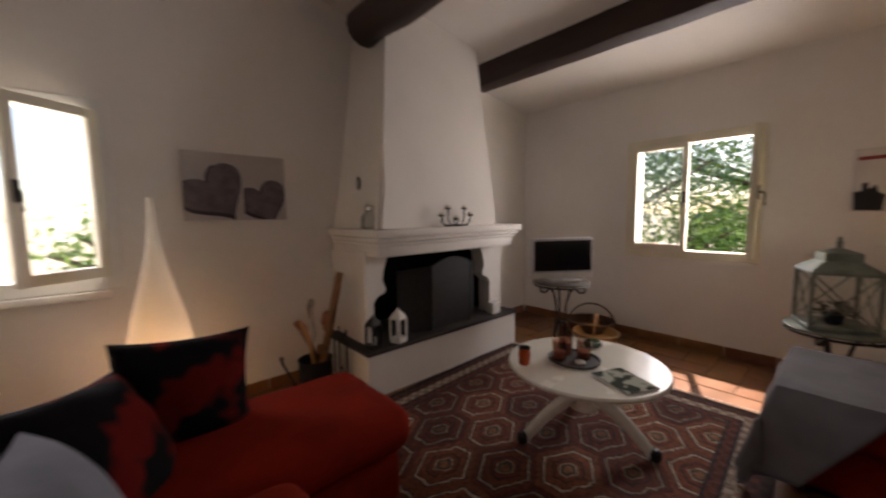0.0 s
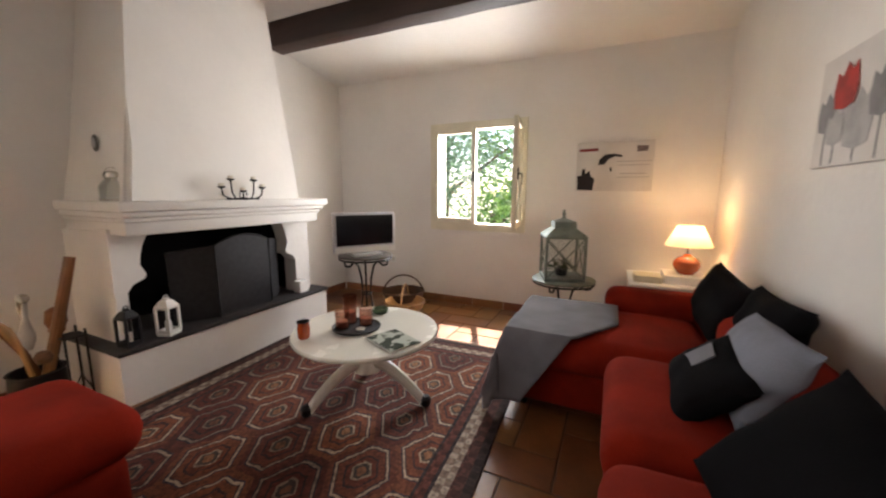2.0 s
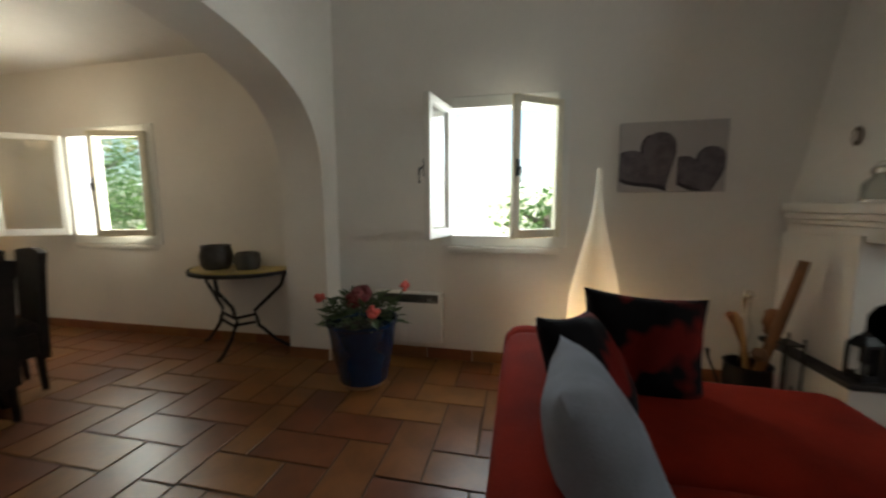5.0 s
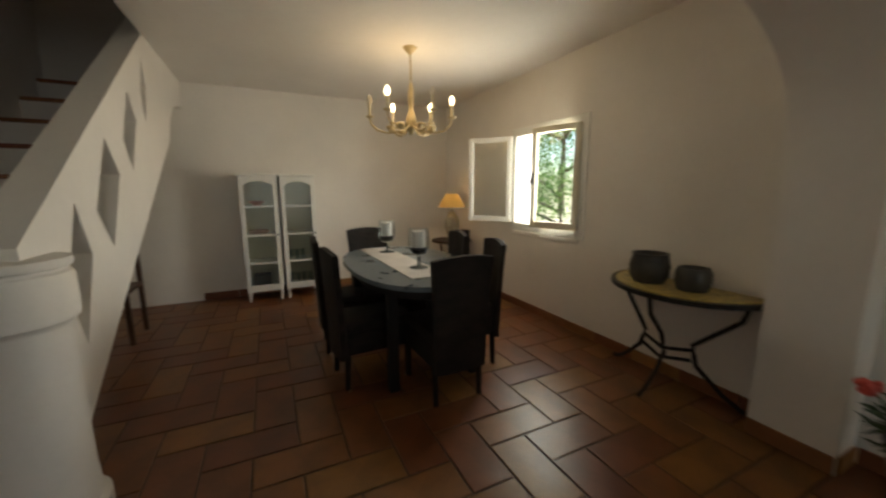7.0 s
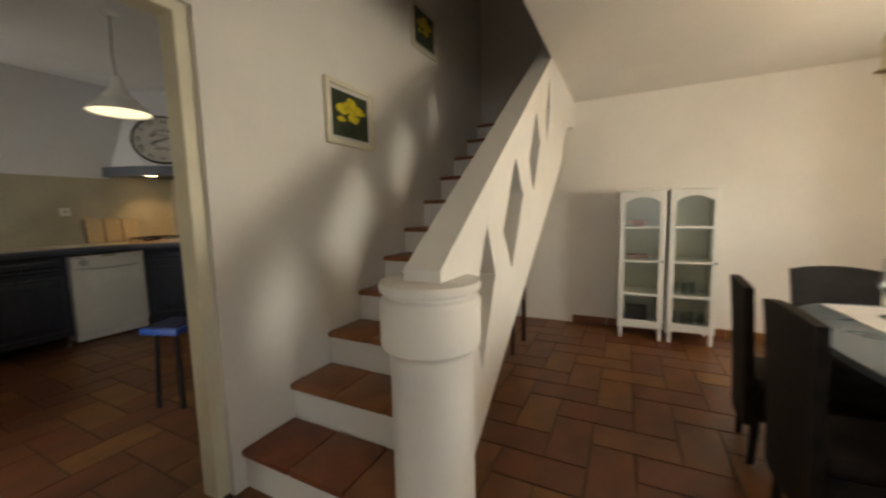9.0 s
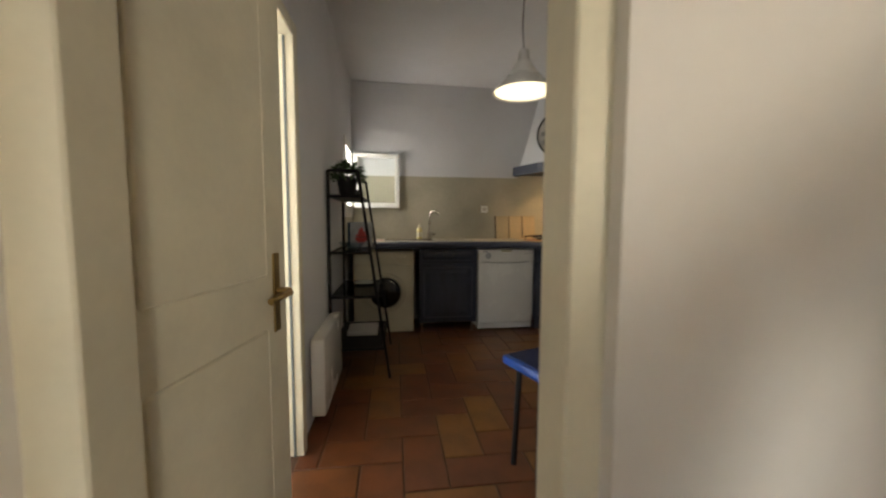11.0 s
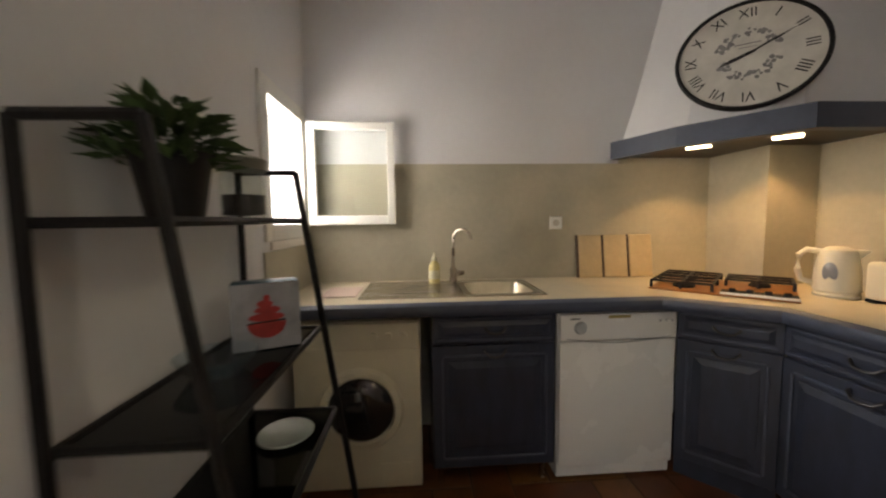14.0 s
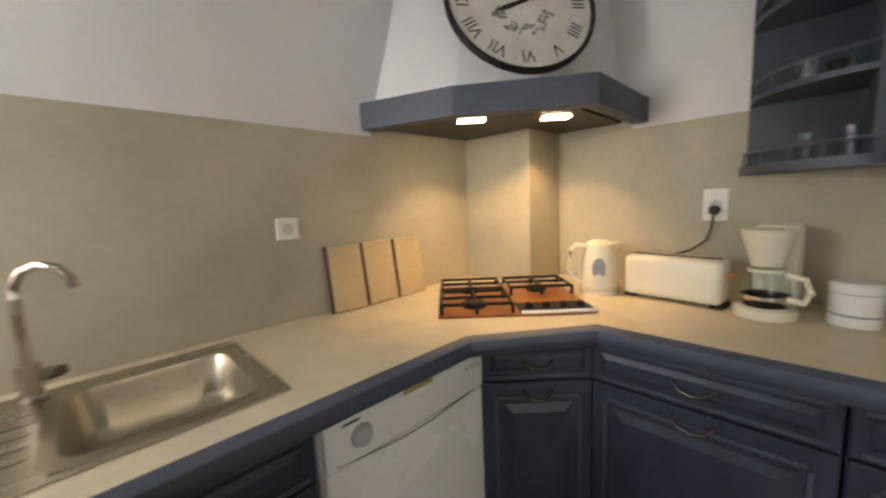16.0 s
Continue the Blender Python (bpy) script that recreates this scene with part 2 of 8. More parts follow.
def add_tube(bm, pts, r, n=8, closed=False):
    """Round bar along points; r a number or one per point."""
    pts = [Vector(p) for p in pts]
    rs = r if isinstance(r, (list, tuple)) else [r] * len(pts)
    rings = []
    up = Vector((0, 0, 1))
    k = len(pts)
    for i, p in enumerate(pts):
        a = pts[(i - 1) % k] if (closed or i > 0) else p
        b = pts[(i + 1) % k] if (closed or i < k - 1) else p
        d = (b - a).normalized()
        s = d.cross(up)
        if s.length < 0.05:
            s = d.cross(Vector((0, 1, 0)))
        s.normalize()
        q = s.cross(d)
        rings.append([bm.verts.new(p + rs[i] * (math.cos(2 * math.pi * j / n) * s + math.sin(2 * math.pi * j / n) * q)) for j in range(n)])
    pairs = list(zip(rings, rings[1:])) + ([(rings[-1], rings[0])] if closed else [])
    for a, b in pairs:
        for j in range(n):
            bm.faces.new((a[j], a[(j + 1) % n], b[(j + 1) % n], b[j]))
    if not closed:
        bm.faces.new(rings[0][::-1])
        bm.faces.new(rings[-1])


def tube_bm(pts, r, n=8, closed=False):
    bm = bmesh.new()
    add_tube(bm, pts, r, n, closed)
    return bm


def arc(c, r, a0, a1, n=10, plane="xz"):
    out = []
    for i in range(n + 1):
        a = radians(a0 + (a1 - a0) * i / n)
        u, w = r * math.cos(a), r * math.sin(a)
        out.append({"xz": (c[0] + u, c[1], c[2] + w), "yz": (c[0], c[1] + u, c[2] + w), "xy": (c[0] + u, c[1] + w, c[2])}[plane])
    return out


def add_prism(bm, outline, t0, t1, axis="z"):
    """Extrudes an outline (pairs) along an axis: z: (x, y); y: (x, z); x: (y, z)."""
    def place(u, w, t):
        return {"z": (u, w, t), "y": (u, t, w), "x": (t, u, w)}[axis]
    a = [bm.verts.new(place(u, w, t0)) for u, w in outline]
    b = [bm.verts.new(place(u, w, t1)) for u, w in outline]
    n = len(a)
    fs = [bm.faces.new(a), bm.faces.new(b[::-1])]
    for i in range(n):
        fs.append(bm.faces.new((a[i], b[i], b[(i + 1) % n], a[(i + 1) % n])))
    bmesh.ops.recalc_face_normals(bm, faces=bm.faces)
    return a + b


def prism_bm(outline, t0, t1, axis="z", bevel=0.0):
    bm = bmesh.new()
    add_prism(bm, outline, t0, t1, axis)
    if bevel:
        bmesh.ops.bevel(bm, geom=list(bm.edges), offset=bevel, segments=2, affect="EDGES", profile=0.5)
    return bm


def link(name, bm, mat, smooth=True, angle=35):
    bmesh.ops.recalc_face_normals(bm, faces=bm.faces)
    me = bpy.data.meshes.new(name)
    bm.to_mesh(me)
    bm.free()
    if mat:
        me.materials.append(mat)
    if smooth:
        me.shade_smooth()
        me.set_sharp_from_angle(angle=radians(angle))
    return new(name, me)


def part(name, bm, mat, parent, label="", smooth=True):
    """Links a bmesh as one mesh under a thing or under a part."""
    ob = link(name, bm, mat, smooth)
    ob.parent = parent
    if label:
        ob["label"] = label
    return ob


def thing(name, label, category, group="", at=(0, 0, 0), rz=0.0):
    ob = new(name)
    ob.empty_display_size = 0.1
    ob.matrix_world = pose(*at, 0, 0, rz)
    return tagged(ob, label, category, group)


def solo(name, bm, mat, label, category, group="", at=None, rz=0.0, smooth=True):
    ob = link(name, bm, mat, smooth)
    if at is not None:
        ob.matrix_world = pose(*at, 0, 0, rz)
    return tagged(ob, label, category, group)


def setting(name, bm, mat, smooth=False):
    return tagged(link(name, bm, mat, smooth), kind="structure")


def cushion_bm(w, h, d, puff=0.5, n=12, pinch=0.06, seed=0):
    """A scatter cushion standing in the xz plane: w wide, h high, d thick."""
    bm = bmesh.new()
    rnd = random.Random(seed)
    grid = {}
    for side in (1, -1):
        for i in range(n + 1):
            for j in range(n + 1):
                u, v = 2 * i / n - 1, 2 * j / n - 1
                edge = i in (0, n) or j in (0, n)
                if edge and side == -1:
                    grid[side, i, j] = grid[1, i, j]
                    continue
                k = (1 - abs(u) ** 2.6) * (1 - abs(v) ** 2.6)
                y = side * d / 2 * (max(k, 0) ** puff)
                sx = 1 - pinch * (1 - abs(v) ** 2) * abs(u) ** 3 * 1.6
                sz = 1 - pinch * (1 - abs(u) ** 2) * abs(v) ** 3 * 1.6
                y += 0.012 * noise.noise(Vector((u * 2 + seed, v * 2, side * 3.0))) * (0 if edge else 1)
                grid[side, i, j] = bm.verts.new((u * w / 2 * sx, y, v * h / 2 * sz))
        for i in range(n):
            for j in range(n):
                q = [grid[side, i, j], grid[side, i + 1, j], grid[side, i + 1, j + 1], grid[side, i, j + 1]]
                bm.faces.new(q if side == -1 else q[::-1])
    return bm


def soft_box_bm(x0, x1, y0, y1, z0, z1, r=0.06, seg=4, sag=0.0):
    """Upholstered block with rounded edges."""
    bm = bmesh.new()
    add_box(bm, x0, x1, y0, y1, z0, z1, r, seg)
    if sag:
        bmesh.ops.subdivide_edges(bm, edges=[e for e in bm.edges if e.calc_length() > 0.25], cuts=4, use_grid_fill=True)
        cx, cy, hx, hy = (x0 + x1) / 2, (y0 + y1) / 2, (x1 - x0) / 2, (y1 - y0) / 2
        for v in bm.verts:
            if v.co.z > (z0 + z1) / 2:
                k = max(0, 1 - ((v.co.x - cx) / hx) ** 2) * max(0, 1 - ((v.co.y - cy) / hy) ** 2)
                v.co.z += sag * k + 0.006 * noise.noise(v.co * 5)
    return bm


def text_bm(body, size, depth=0.002):
    cu = bpy.data.curves.new("letters", "FONT")
    cu.body, cu.size, cu.extrude, cu.align_x, cu.align_y = body, size, depth / 2, "CENTER", "CENTER"
    ob = bpy.data.objects.new("letters", cu)
    dg = bpy.context.evaluated_depsgraph_get()
    scene.collection.objects.link(ob)
    dg.update()
    me = bpy.data.meshes.new_from_object(ob.evaluated_get(dg))
    bm = bmesh.new()
    bm.from_mesh(me)
    bpy.data.objects.remove(ob)
    return bm

# ---- shell of the house ----
XE, YN, YS, XA0, XA1 = 5.98, 3.953, 0.28, 0.36, 0.677     # living: east, north, south walls; arch wall
XW = -3.40                                               # dining: west wall
KX0, KX1, KY = -2.38, 0.47, -3.81                        # kitchen
DC, KC = 2.26, 2.70                                      # ceilings


def wall_with_holes(name, axis, at, thick, u0, u1, z0, z1, holes, mat):
    """Wall in blocks round its openings. axis: the one it faces along."""
    bm = bmesh.new()
    us = sorted({u0, u1, *[h[0] for h in holes], *[h[1] for h in holes]})
    zs = sorted({z0, z1, *[h[2] for h in holes], *[h[3] for h in holes]})
    solid = {}
    for i in range(len(us) - 1):
        for j in range(len(zs) - 1):
            cu, cz = (us[i] + us[i + 1]) / 2, (zs[j] + zs[j + 1]) / 2
            solid[i, j] = not any(h[0] < cu < h[1] and h[2] < cz < h[3] for h in holes)

    def P(u, t, z):
        return bm.verts.new((u, at + t, z) if axis == "y" else (at + t, u, z))
    for (i, j), s in solid.items():
        if not s:
            continue
        a, b, c, d = us[i], us[i + 1], zs[j], zs[j + 1]
        for t in (0, thick):
            bm.faces.new([P(a, t, c), P(b, t, c), P(b, t, d), P(a, t, d)])
        for k, q in (((i - 1, j), ((a, 0, c), (a, thick, c), (a, thick, d), (a, 0, d))), ((i + 1, j), ((b, 0, c), (b, thick, c), (b, thick, d), (b, 0, d))),
                     ((i, j - 1), ((a, 0, c), (b, 0, c), (b, thick, c), (a, thick, c))), ((i, j + 1), ((a, 0, d), (b, 0, d), (b, thick, d), (a, thick, d)))):
            if not solid.get(k, False):
                bm.faces.new([P(*p) for p in q])
    bmesh.ops.remove_doubles(bm, verts=bm.verts, dist=1e-5)
    return setting(name, bm, mat)


T = 0.28
WIN_N, WIN_E, WIN_D, WIN_K = (1.50, 2.26, 0.86, 1.78), (1.80, 2.73, 0.82, 1.82), (-1.86, -0.95, 0.82, 1.735), (-3.74, -3.19, 1.27, 1.93)
wall_with_holes("wall_north", "y", YN, T, XW - T, XE + T, -0.2, 4.2, [WIN_N, WIN_D], PLASTER)
wall_with_holes("wall_east", "x", XE, T, YS, YN, -0.2, 3.4, [WIN_E], PLASTER)
wall_with_holes("wall_south_living", "y", YS, -T, XA1, XE + T, -0.2, 3.6, [], PLASTER)
wall_with_holes("wall_west", "x", XW, -T, -0.22, YN, -0.2, 4.6, [], PLASTER)
# wall between the stairs and the kitchen, with the kitchen doorway
KD = (-0.30, 0.43, -0.2, 2.0)
wall_with_holes("wall_stair", "y", 0.0, -0.22, XW, XA0 + 0.36, -0.2, 4.6, [KD], PLASTER)
EXT = (-1.38, -0.12, -0.2, 2.02)
wall_with_holes("wall_kitchen_east", "x", KX1, 0.25, KY, -0.22, -0.2, 2.95, [EXT, WIN_K], KITCHEN_WHITE)
wall_with_holes("wall_kitchen_south", "y", KY, -T, KX0 - T, KX1 + 0.25, -0.2, 2.9, [], KITCHEN_WHITE)
wall_with_holes("wall_kitchen_west", "x", KX0, -T, KY, -0.22, -0.2, 2.9, [], KITCHEN_WHITE)


def arch_wall():
    """Thick wall with a basket-handle arch between living and dining room."""
    bm = bmesh.new()
    y0, y1 = 0.02, 3.765
    curve = []
    for i in range(25):
        a = math.pi * i / 24
        c, s = math.cos(a), math.sin(a)
        e = 0.62
        half = y1 - 2.1175 if c > 0 else 2.1175 - y0
        curve.append((2.1175 + half * math.copysign(abs(c) ** e, c), 1.12 + 0.85 * abs(s) ** e))
    mid = 2.1175
    north = [p for p in curve if p[0] > mid + 0.01]
    south = [p for p in curve if p[0] < mid - 0.01]
    add_prism(bm, [(YN, -0.2), (y1, -0.2)] + north + [(mid, 1.97), (mid, 1.985), (YN, 1.985)], XA0, XA1, "x")
    add_prism(bm, [(mid, 1.985), (mid, 1.97)] + south + [(0.001, 1.12), (0.001, 1.985)], 0.54, XA1, "x")
    add_box(bm, XA0, XA1, 0.001, YN, 1.985, 3.6)
    add_box(bm, 0.54, XA1 + 0.002, 0.001, 0.38, -0.2, 1.9)
    bmesh.ops.triangulate(bm, faces=[f for f in bm.faces if len(f.verts) > 4])
    return setting("wall_arch", bm, PLASTER, True)


arch_wall()

# ceilings
bm = bmesh.new()
add_prism(bm, [(XA0, 2.36 + 0.155 * (XE - XA0)), (XE + T, 2.36 - 0.155 * T), (XE + T, 2.6), (XA0, 3.5)], YS - T, YN, "y")
setting("ceiling_living", bm, CEIL)
bm = bmesh.new()
add_box(bm, XW, XA0, 0.99, YN, DC, DC + 0.25)
add_box(bm, -0.25, XA0, 0.0, 0.99, DC, DC + 0.25)
setting("ceiling_dining", bm, CEIL)
bm = box_bm(XW, XA0, 0.0, 0.99, 4.45, 4.6)
setting("ceiling_stairwell", bm, CEIL)
bm = bmesh.new()
add_box(bm, XW, XA0, 0.99, 1.10, DC + 0.25, 4.6)
add_box(bm, -0.25, -0.13, 0.0, 0.99, DC + 0.25, 4.6)
setting("wall_stairwell", bm, PLASTER)
setting("ceiling_kitchen", box_bm(KX0 - T, KX1 + 0.25, KY - T, 0.0 - 0.22, KC, KC + 0.2), KITCHEN_WHITE)
setting("roof_slab", box_bm(XW - T, XA0, -0.22, YN + T, 4.6, 4.75), CEIL)

# floor base, under the tiles
bm = bmesh.new()
add_box(bm, XW - T, XE + T, YS - T, YN + T, -0.2, -0.006)
add_box(bm, XW - T, XA0, -0.22, YS - T, -0.2, -0.006)
add_box(bm, KX0 - T, KX1 + 0.25, KY - T, -0.22, -0.2, -0.006)
floor = setting("floor", bm, GROUT)

# ---- windows ----
def sash(parent, w, z0, z1, hinge, angle, side=1, mat=WHITE, name="sash"):
    """A glazed casement leaf that turns on its hinge. side: +1 the leaf runs along +x of its own frame, -1 along -x."""
    leaf = new(name)
    leaf.parent = parent
    leaf.matrix_local = pose(*hinge, 0, 0, angle)
    b = 0.045
    bm = bmesh.new()
    x0, x1 = (0, w) if side > 0 else (-w, 0)
    add_box(bm, x0, x0 + b, -0.02, 0.02, z0, z1, 0.004)
    add_box(bm, x1 - b, x1, -0.02, 0.02, z0, z1, 0.004)
    add_box(bm, x0 + b, x1 - b, -0.018, 0.018, z1 - b, z1, 0.004)
    add_box(bm, x0 + b, x1 - b, -0.018, 0.018, z0, z0 + b + 0.01, 0.004)
    part("sash_frame", bm, mat, leaf)
    p = part("pane", box_bm(x0 + b - 0.005, x1 - b + 0.005, -0.003, 0.003, z0 + b, z1 - b), GLASS, leaf, smooth=False)
    p.visible_shadow = False
    xe = x1 - 0.022 if side > 0 else x0 + 0.022
    bm = bmesh.new()
    zc = (z0 + z1) / 2
    add_box(bm, xe - 0.012, xe + 0.012, -0.032, -0.02, zc - 0.05, zc + 0.05, 0.003)
    add_tube(bm, [(xe, -0.03, zc), (xe, -0.055, zc), (xe, -0.06, zc - 0.02), (xe, -0.06, zc - 0.09)], 0.007, 6)
    part("window_handle", bm, IRON, leaf)
    return leaf


def window_set(name, along, at, hole, out=1, frame_mat=WHITE, sill=0.0, inset=0.0):
    """The fixed frame in an opening and a sill; along: the axis of the wall. Returns an Empty in whose frame x runs along the wall and y to the inside is negative."""
    u0, u1, z0, z1 = hole
    ob = tagged(new(name), kind="structure")
    ob.matrix_world = pose(0, at + inset, 0, 0, 0, 0) if along == "x" else pose(at + inset, 0, 0, 0, 0, -90)
    if along == "y":
        u0, u1 = -u1, -u0
    bm = bmesh.new()
    f = 0.04
    add_box(bm, u0 - 0.035, u0 + f, -0.014, 0.05, z0 - 0.035, z1 + 0.035, 0.004)
    add_box(bm, u1 - f, u1 + 0.035, -0.014, 0.05, z0 - 0.035, z1 + 0.035, 0.004)
    add_box(bm, u0 + f, u1 - f, -0.014, 0.05, z1 - f, z1 + 0.035, 0.004)
    add_box(bm, u0 + f, u1 - f, -0.014, 0.05, z0 - 0.035, z0 + f, 0.004)
    part("window_frame", bm, frame_mat, ob)
    bm = box_bm(u0 + 0.02, u1 - 0.02, -0.013 - sill, -0.0005 - (0.014 if sill else 0), z0 - 0.075, z0 - 0.037, 0.004, 2)
    part("window_sill", bm, PLASTER, ob)
    return ob, u0, u1, z0, z1


w, a, b, z0, z1 = window_set("window_north", "x", YN, WIN_N, sill=0.03)
sash(w, 0.36, z0 + 0.04, z1 - 0.03, (a + 0.02, -0.03, 0), -100, 1)
sash(w, 0.36, z0 + 0.04, z1 - 0.03, (b - 0.02, -0.03, 0), 35, -1, CREAM)
w, a, b, z0, z1 = window_set("window_east", "y", XE, WIN_E, frame_mat=CREAM)
sash(w, 0.45, z0 + 0.04, z1 - 0.03, (a + 0.02, -0.02, 0), 0, 1, CREAM)
sash(w, 0.42, z0 + 0.04, z1 - 0.03, (b - 0.02, -0.03, 0), 97, -1, CREAM)
w, a, b, z0, z1 = window_set("window_dining", "x", YN, WIN_D)
sash(w, 0.46, z0 + 0.04, z1 - 0.03, (a + 0.0, -0.03, 0), -143, 1)
sash(w, 0.44, z0 + 0.04, z1 - 0.03, (b - 0.02, -0.03, 0), 16, -1, CREAM)
w, a, b, z0, z1 = window_set("window_kitchen", "y", KX1, WIN_K)
sash(w, 0.50, z0 + 0.03, z1 - 0.03, (b - 0.01, -0.03, 0), 94, -1)

# ---- beams ----
bm = box_bm(4.82, 4.99, YS, 3.72, 2.345, 2.58, 0.015, 2)
bmesh.ops.subdivide_edges(bm, edges=[e for e in bm.edges if e.calc_length() > 1], cuts=30)
for v in bm.verts:
    v.co += Vector((0.006 * noise.noise(v.co * 3), 0, 0.007 * noise.noise(v.co * 3 + Vector((5, 0, 0)))))
solo("ceiling_beam", bm, BEAM, "dark-stained squared oak beam under the sloping ceiling", "beam")
bm = bmesh.new()
pts = [(3.66 + 0.012 * math.sin(i), YS + (3.64 - YS) * i / 24, 2.49 + 0.008 * math.cos(i * 1.7)) for i in range(25)]
add_tube(bm, pts, [0.125 + 0.006 * math.sin(i * 2.1) for i in range(25)], 14)
solo("ceiling_log", bm, BEAM, "dark-stained round log beam under the ceiling", "beam")


# ---- fireplace ----
fp = thing("fireplace", "white plastered fireplace with tapered hood, moulded mantel and raised hearth", "fireplace")
bm = bmesh.new()
add_prism(bm, [(3.43, 0.0), (4.97, 0.0), (4.97, 0.29), (3.43, 0.29)], 3.33, YN, "y")
part("hearth", bm, PLASTER, fp, smooth=False)
bm = bmesh.new()
add_box(bm, 3.42, 4.985, 3.315, YN - 0.01, 0.29, 0.318, 0.006, 2)
part("hearth_slab", bm, surface("dark_slate_slab", (0.035, 0.03, 0.03), 0.6, 0.2, 6, 50, 0.2), fp, "dark slate hearth slab")


def corbel_x(x_out, x_in, sign):
    """Front-facing curve of a jamb where it swells up to the lintel."""
    prof = [(x_out, 0.318), (x_in, 0.318), (x_in + sign * 0.0, 0.60), (x_in + sign * 0.03, 0.64), (x_in + sign * 0.09, 0.665), (x_in + sign * 0.10, 0.69)]
    for k in range(1, 8):
        a = radians(90 * k / 7)
        prof.append((x_in + sign * (0.07 + 0.13 * (1 - math.cos(a)) * 0.9), 0.69 + 0.27 * math.sin(a)))
    prof.append((x_out, 0.96))
    return prism_bm(prof, 3.45, 3.58, "y")


part("jamb", corbel_x(3.495, 3.555, 1), PLASTER, fp)
part("jamb", corbel_x(4.90, 4.75, -1), PLASTER, fp)
bm = bmesh.new()
add_box(bm, 3.495, 3.535, 3.58, YN - 0.002, 0.318, 0.945)
part("cheek", bm, PLASTER, fp, smooth=False)
bm = bmesh.new()
add_box(bm, 4.82, 4.90, 3.58, YN - 0.002, 0.318, 0.96)
part("cheek", bm, PLASTER, fp, smooth=False)
bm = bmesh.new()
add_box(bm, 3.5355, 4.82, YN - 0.05, YN - 0.004, 0.318, 0.945)
part("side_lining", box_bm(3.5355, 3.555, 3.585, YN - 0.05, 0.3185, 0.945), SOOT, fp, "sooty black lining", smooth=False)
part("side_lining", box_bm(4.80, 4.8195, 3.585, YN - 0.05, 0.3185, 0.945), SOOT, fp, "sooty black lining", smooth=False)
part("fireback", bm, SOOT, fp, "sooty black fireback", smooth=False)
# mantel: stepped mouldings
for x0, x1, y, za, zb, bv in ((3.51, 4.86, 3.29, 0.93, 1.00, 0.008), (3.50, 4.88, 3.275, 1.00, 1.025, 0.008), (3.485, 4.91, 3.255, 1.025, 1.06, 0.014), (3.47, 4.94, 3.235, 1.06, 1.11, 0.008)):
    part("mantel_moulding", box_bm(x0, x1, y, YN - 0.003, za, zb, bv, 2), PLASTER, fp)
# hood
bm = bmesh.new()
lo = [(3.52, YN - 0.001), (3.56, 3.36), (4.76, 3.36), (4.80, YN - 0.001)]
hi = [(3.78, YN - 0.001), (3.78, 3.52), (4.62, 3.52), (4.62, YN - 0.001)]
hi = [(lx + (hx - lx) * 1.0, ly + (hy - ly) * 1.0) for (lx, ly), (hx, hy) in zip(lo, hi)]
rows = []
for k in range(7):
    f = k / 6
    e = f ** 0.85
    rows.append([bm.verts.new((l[0] + (h[0] - l[0]) * e, l[1] + (h[1] - l[1]) * e, 1.11 + 1.75 * f)) for l, h in zip(lo, hi)])
for a, b in zip(rows, rows[1:]):
    for i in range(4):
        bm.faces.new((a[i], a[(i + 1) % 4], b[(i + 1) % 4], b[i]))
bm.faces.new(rows[0])
bm.faces.new(rows[-1])
bmesh.ops.bevel(bm, geom=[e for e in bm.edges if abs(e.verts[0].co.z - e.verts[1].co.z) > 0.1 and max(v.co.y for v in e.verts) < 3.8], offset=0.025, segments=3, affect="EDGES")
part("hood", bm, PLASTER, fp)


# ---- stairs ----
st = thing("staircase", "white masonry stairs with terracotta treads and a pierced balustrade", "stairs")
STEPS = [(-0.067 - 0.273 * k, 0.181 * k) for k in range(1, 7)] + [(-1.705 - 0.308 * k, 1.086 + 0.210 * k) for k in range(1, 6)]
bm = bmesh.new()
prof = [(STEPS[0][0] - 0.02, 0.0)]
for (x, z), (xn, zn) in zip(STEPS, STEPS[1:] + [(XW + 0.002, 0)]):
    prof += [(x - 0.02, z - 0.03), (max(xn - 0.02, XW + 0.002), z - 0.03)]
prof += [(XW + 0.002, 1.75), (-2.75, 1.62), (-0.62, 0.0)]
add_prism(bm, prof, 0.001, 0.86, "y")
bmesh.ops.triangulate(bm, faces=[f for f in bm.faces if len(f.verts) > 4])
part("flight", bm, PLASTER, st, smooth=False)
for k, ((x, z), (xn, zn)) in enumerate(zip(STEPS, STEPS[1:] + [(XW + 0.02, 0)])):
    for j, (ya, yb) in enumerate(((0.003, 0.29), (0.293, 0.58), (0.583, 0.86))):
        part("tread", box_bm(max(xn - 0.014, XW + 0.003), x, ya, yb, z - 0.03, z + 0.001 * ((j + k) % 2), 0.007, 2), STAIR_TERRA, st)


def rail_top(x):
    return 1.00 + 0.69 * (-0.34 - x)


def rail_low(x):
    return 0.23 + 0.645 * (-0.55 - x)


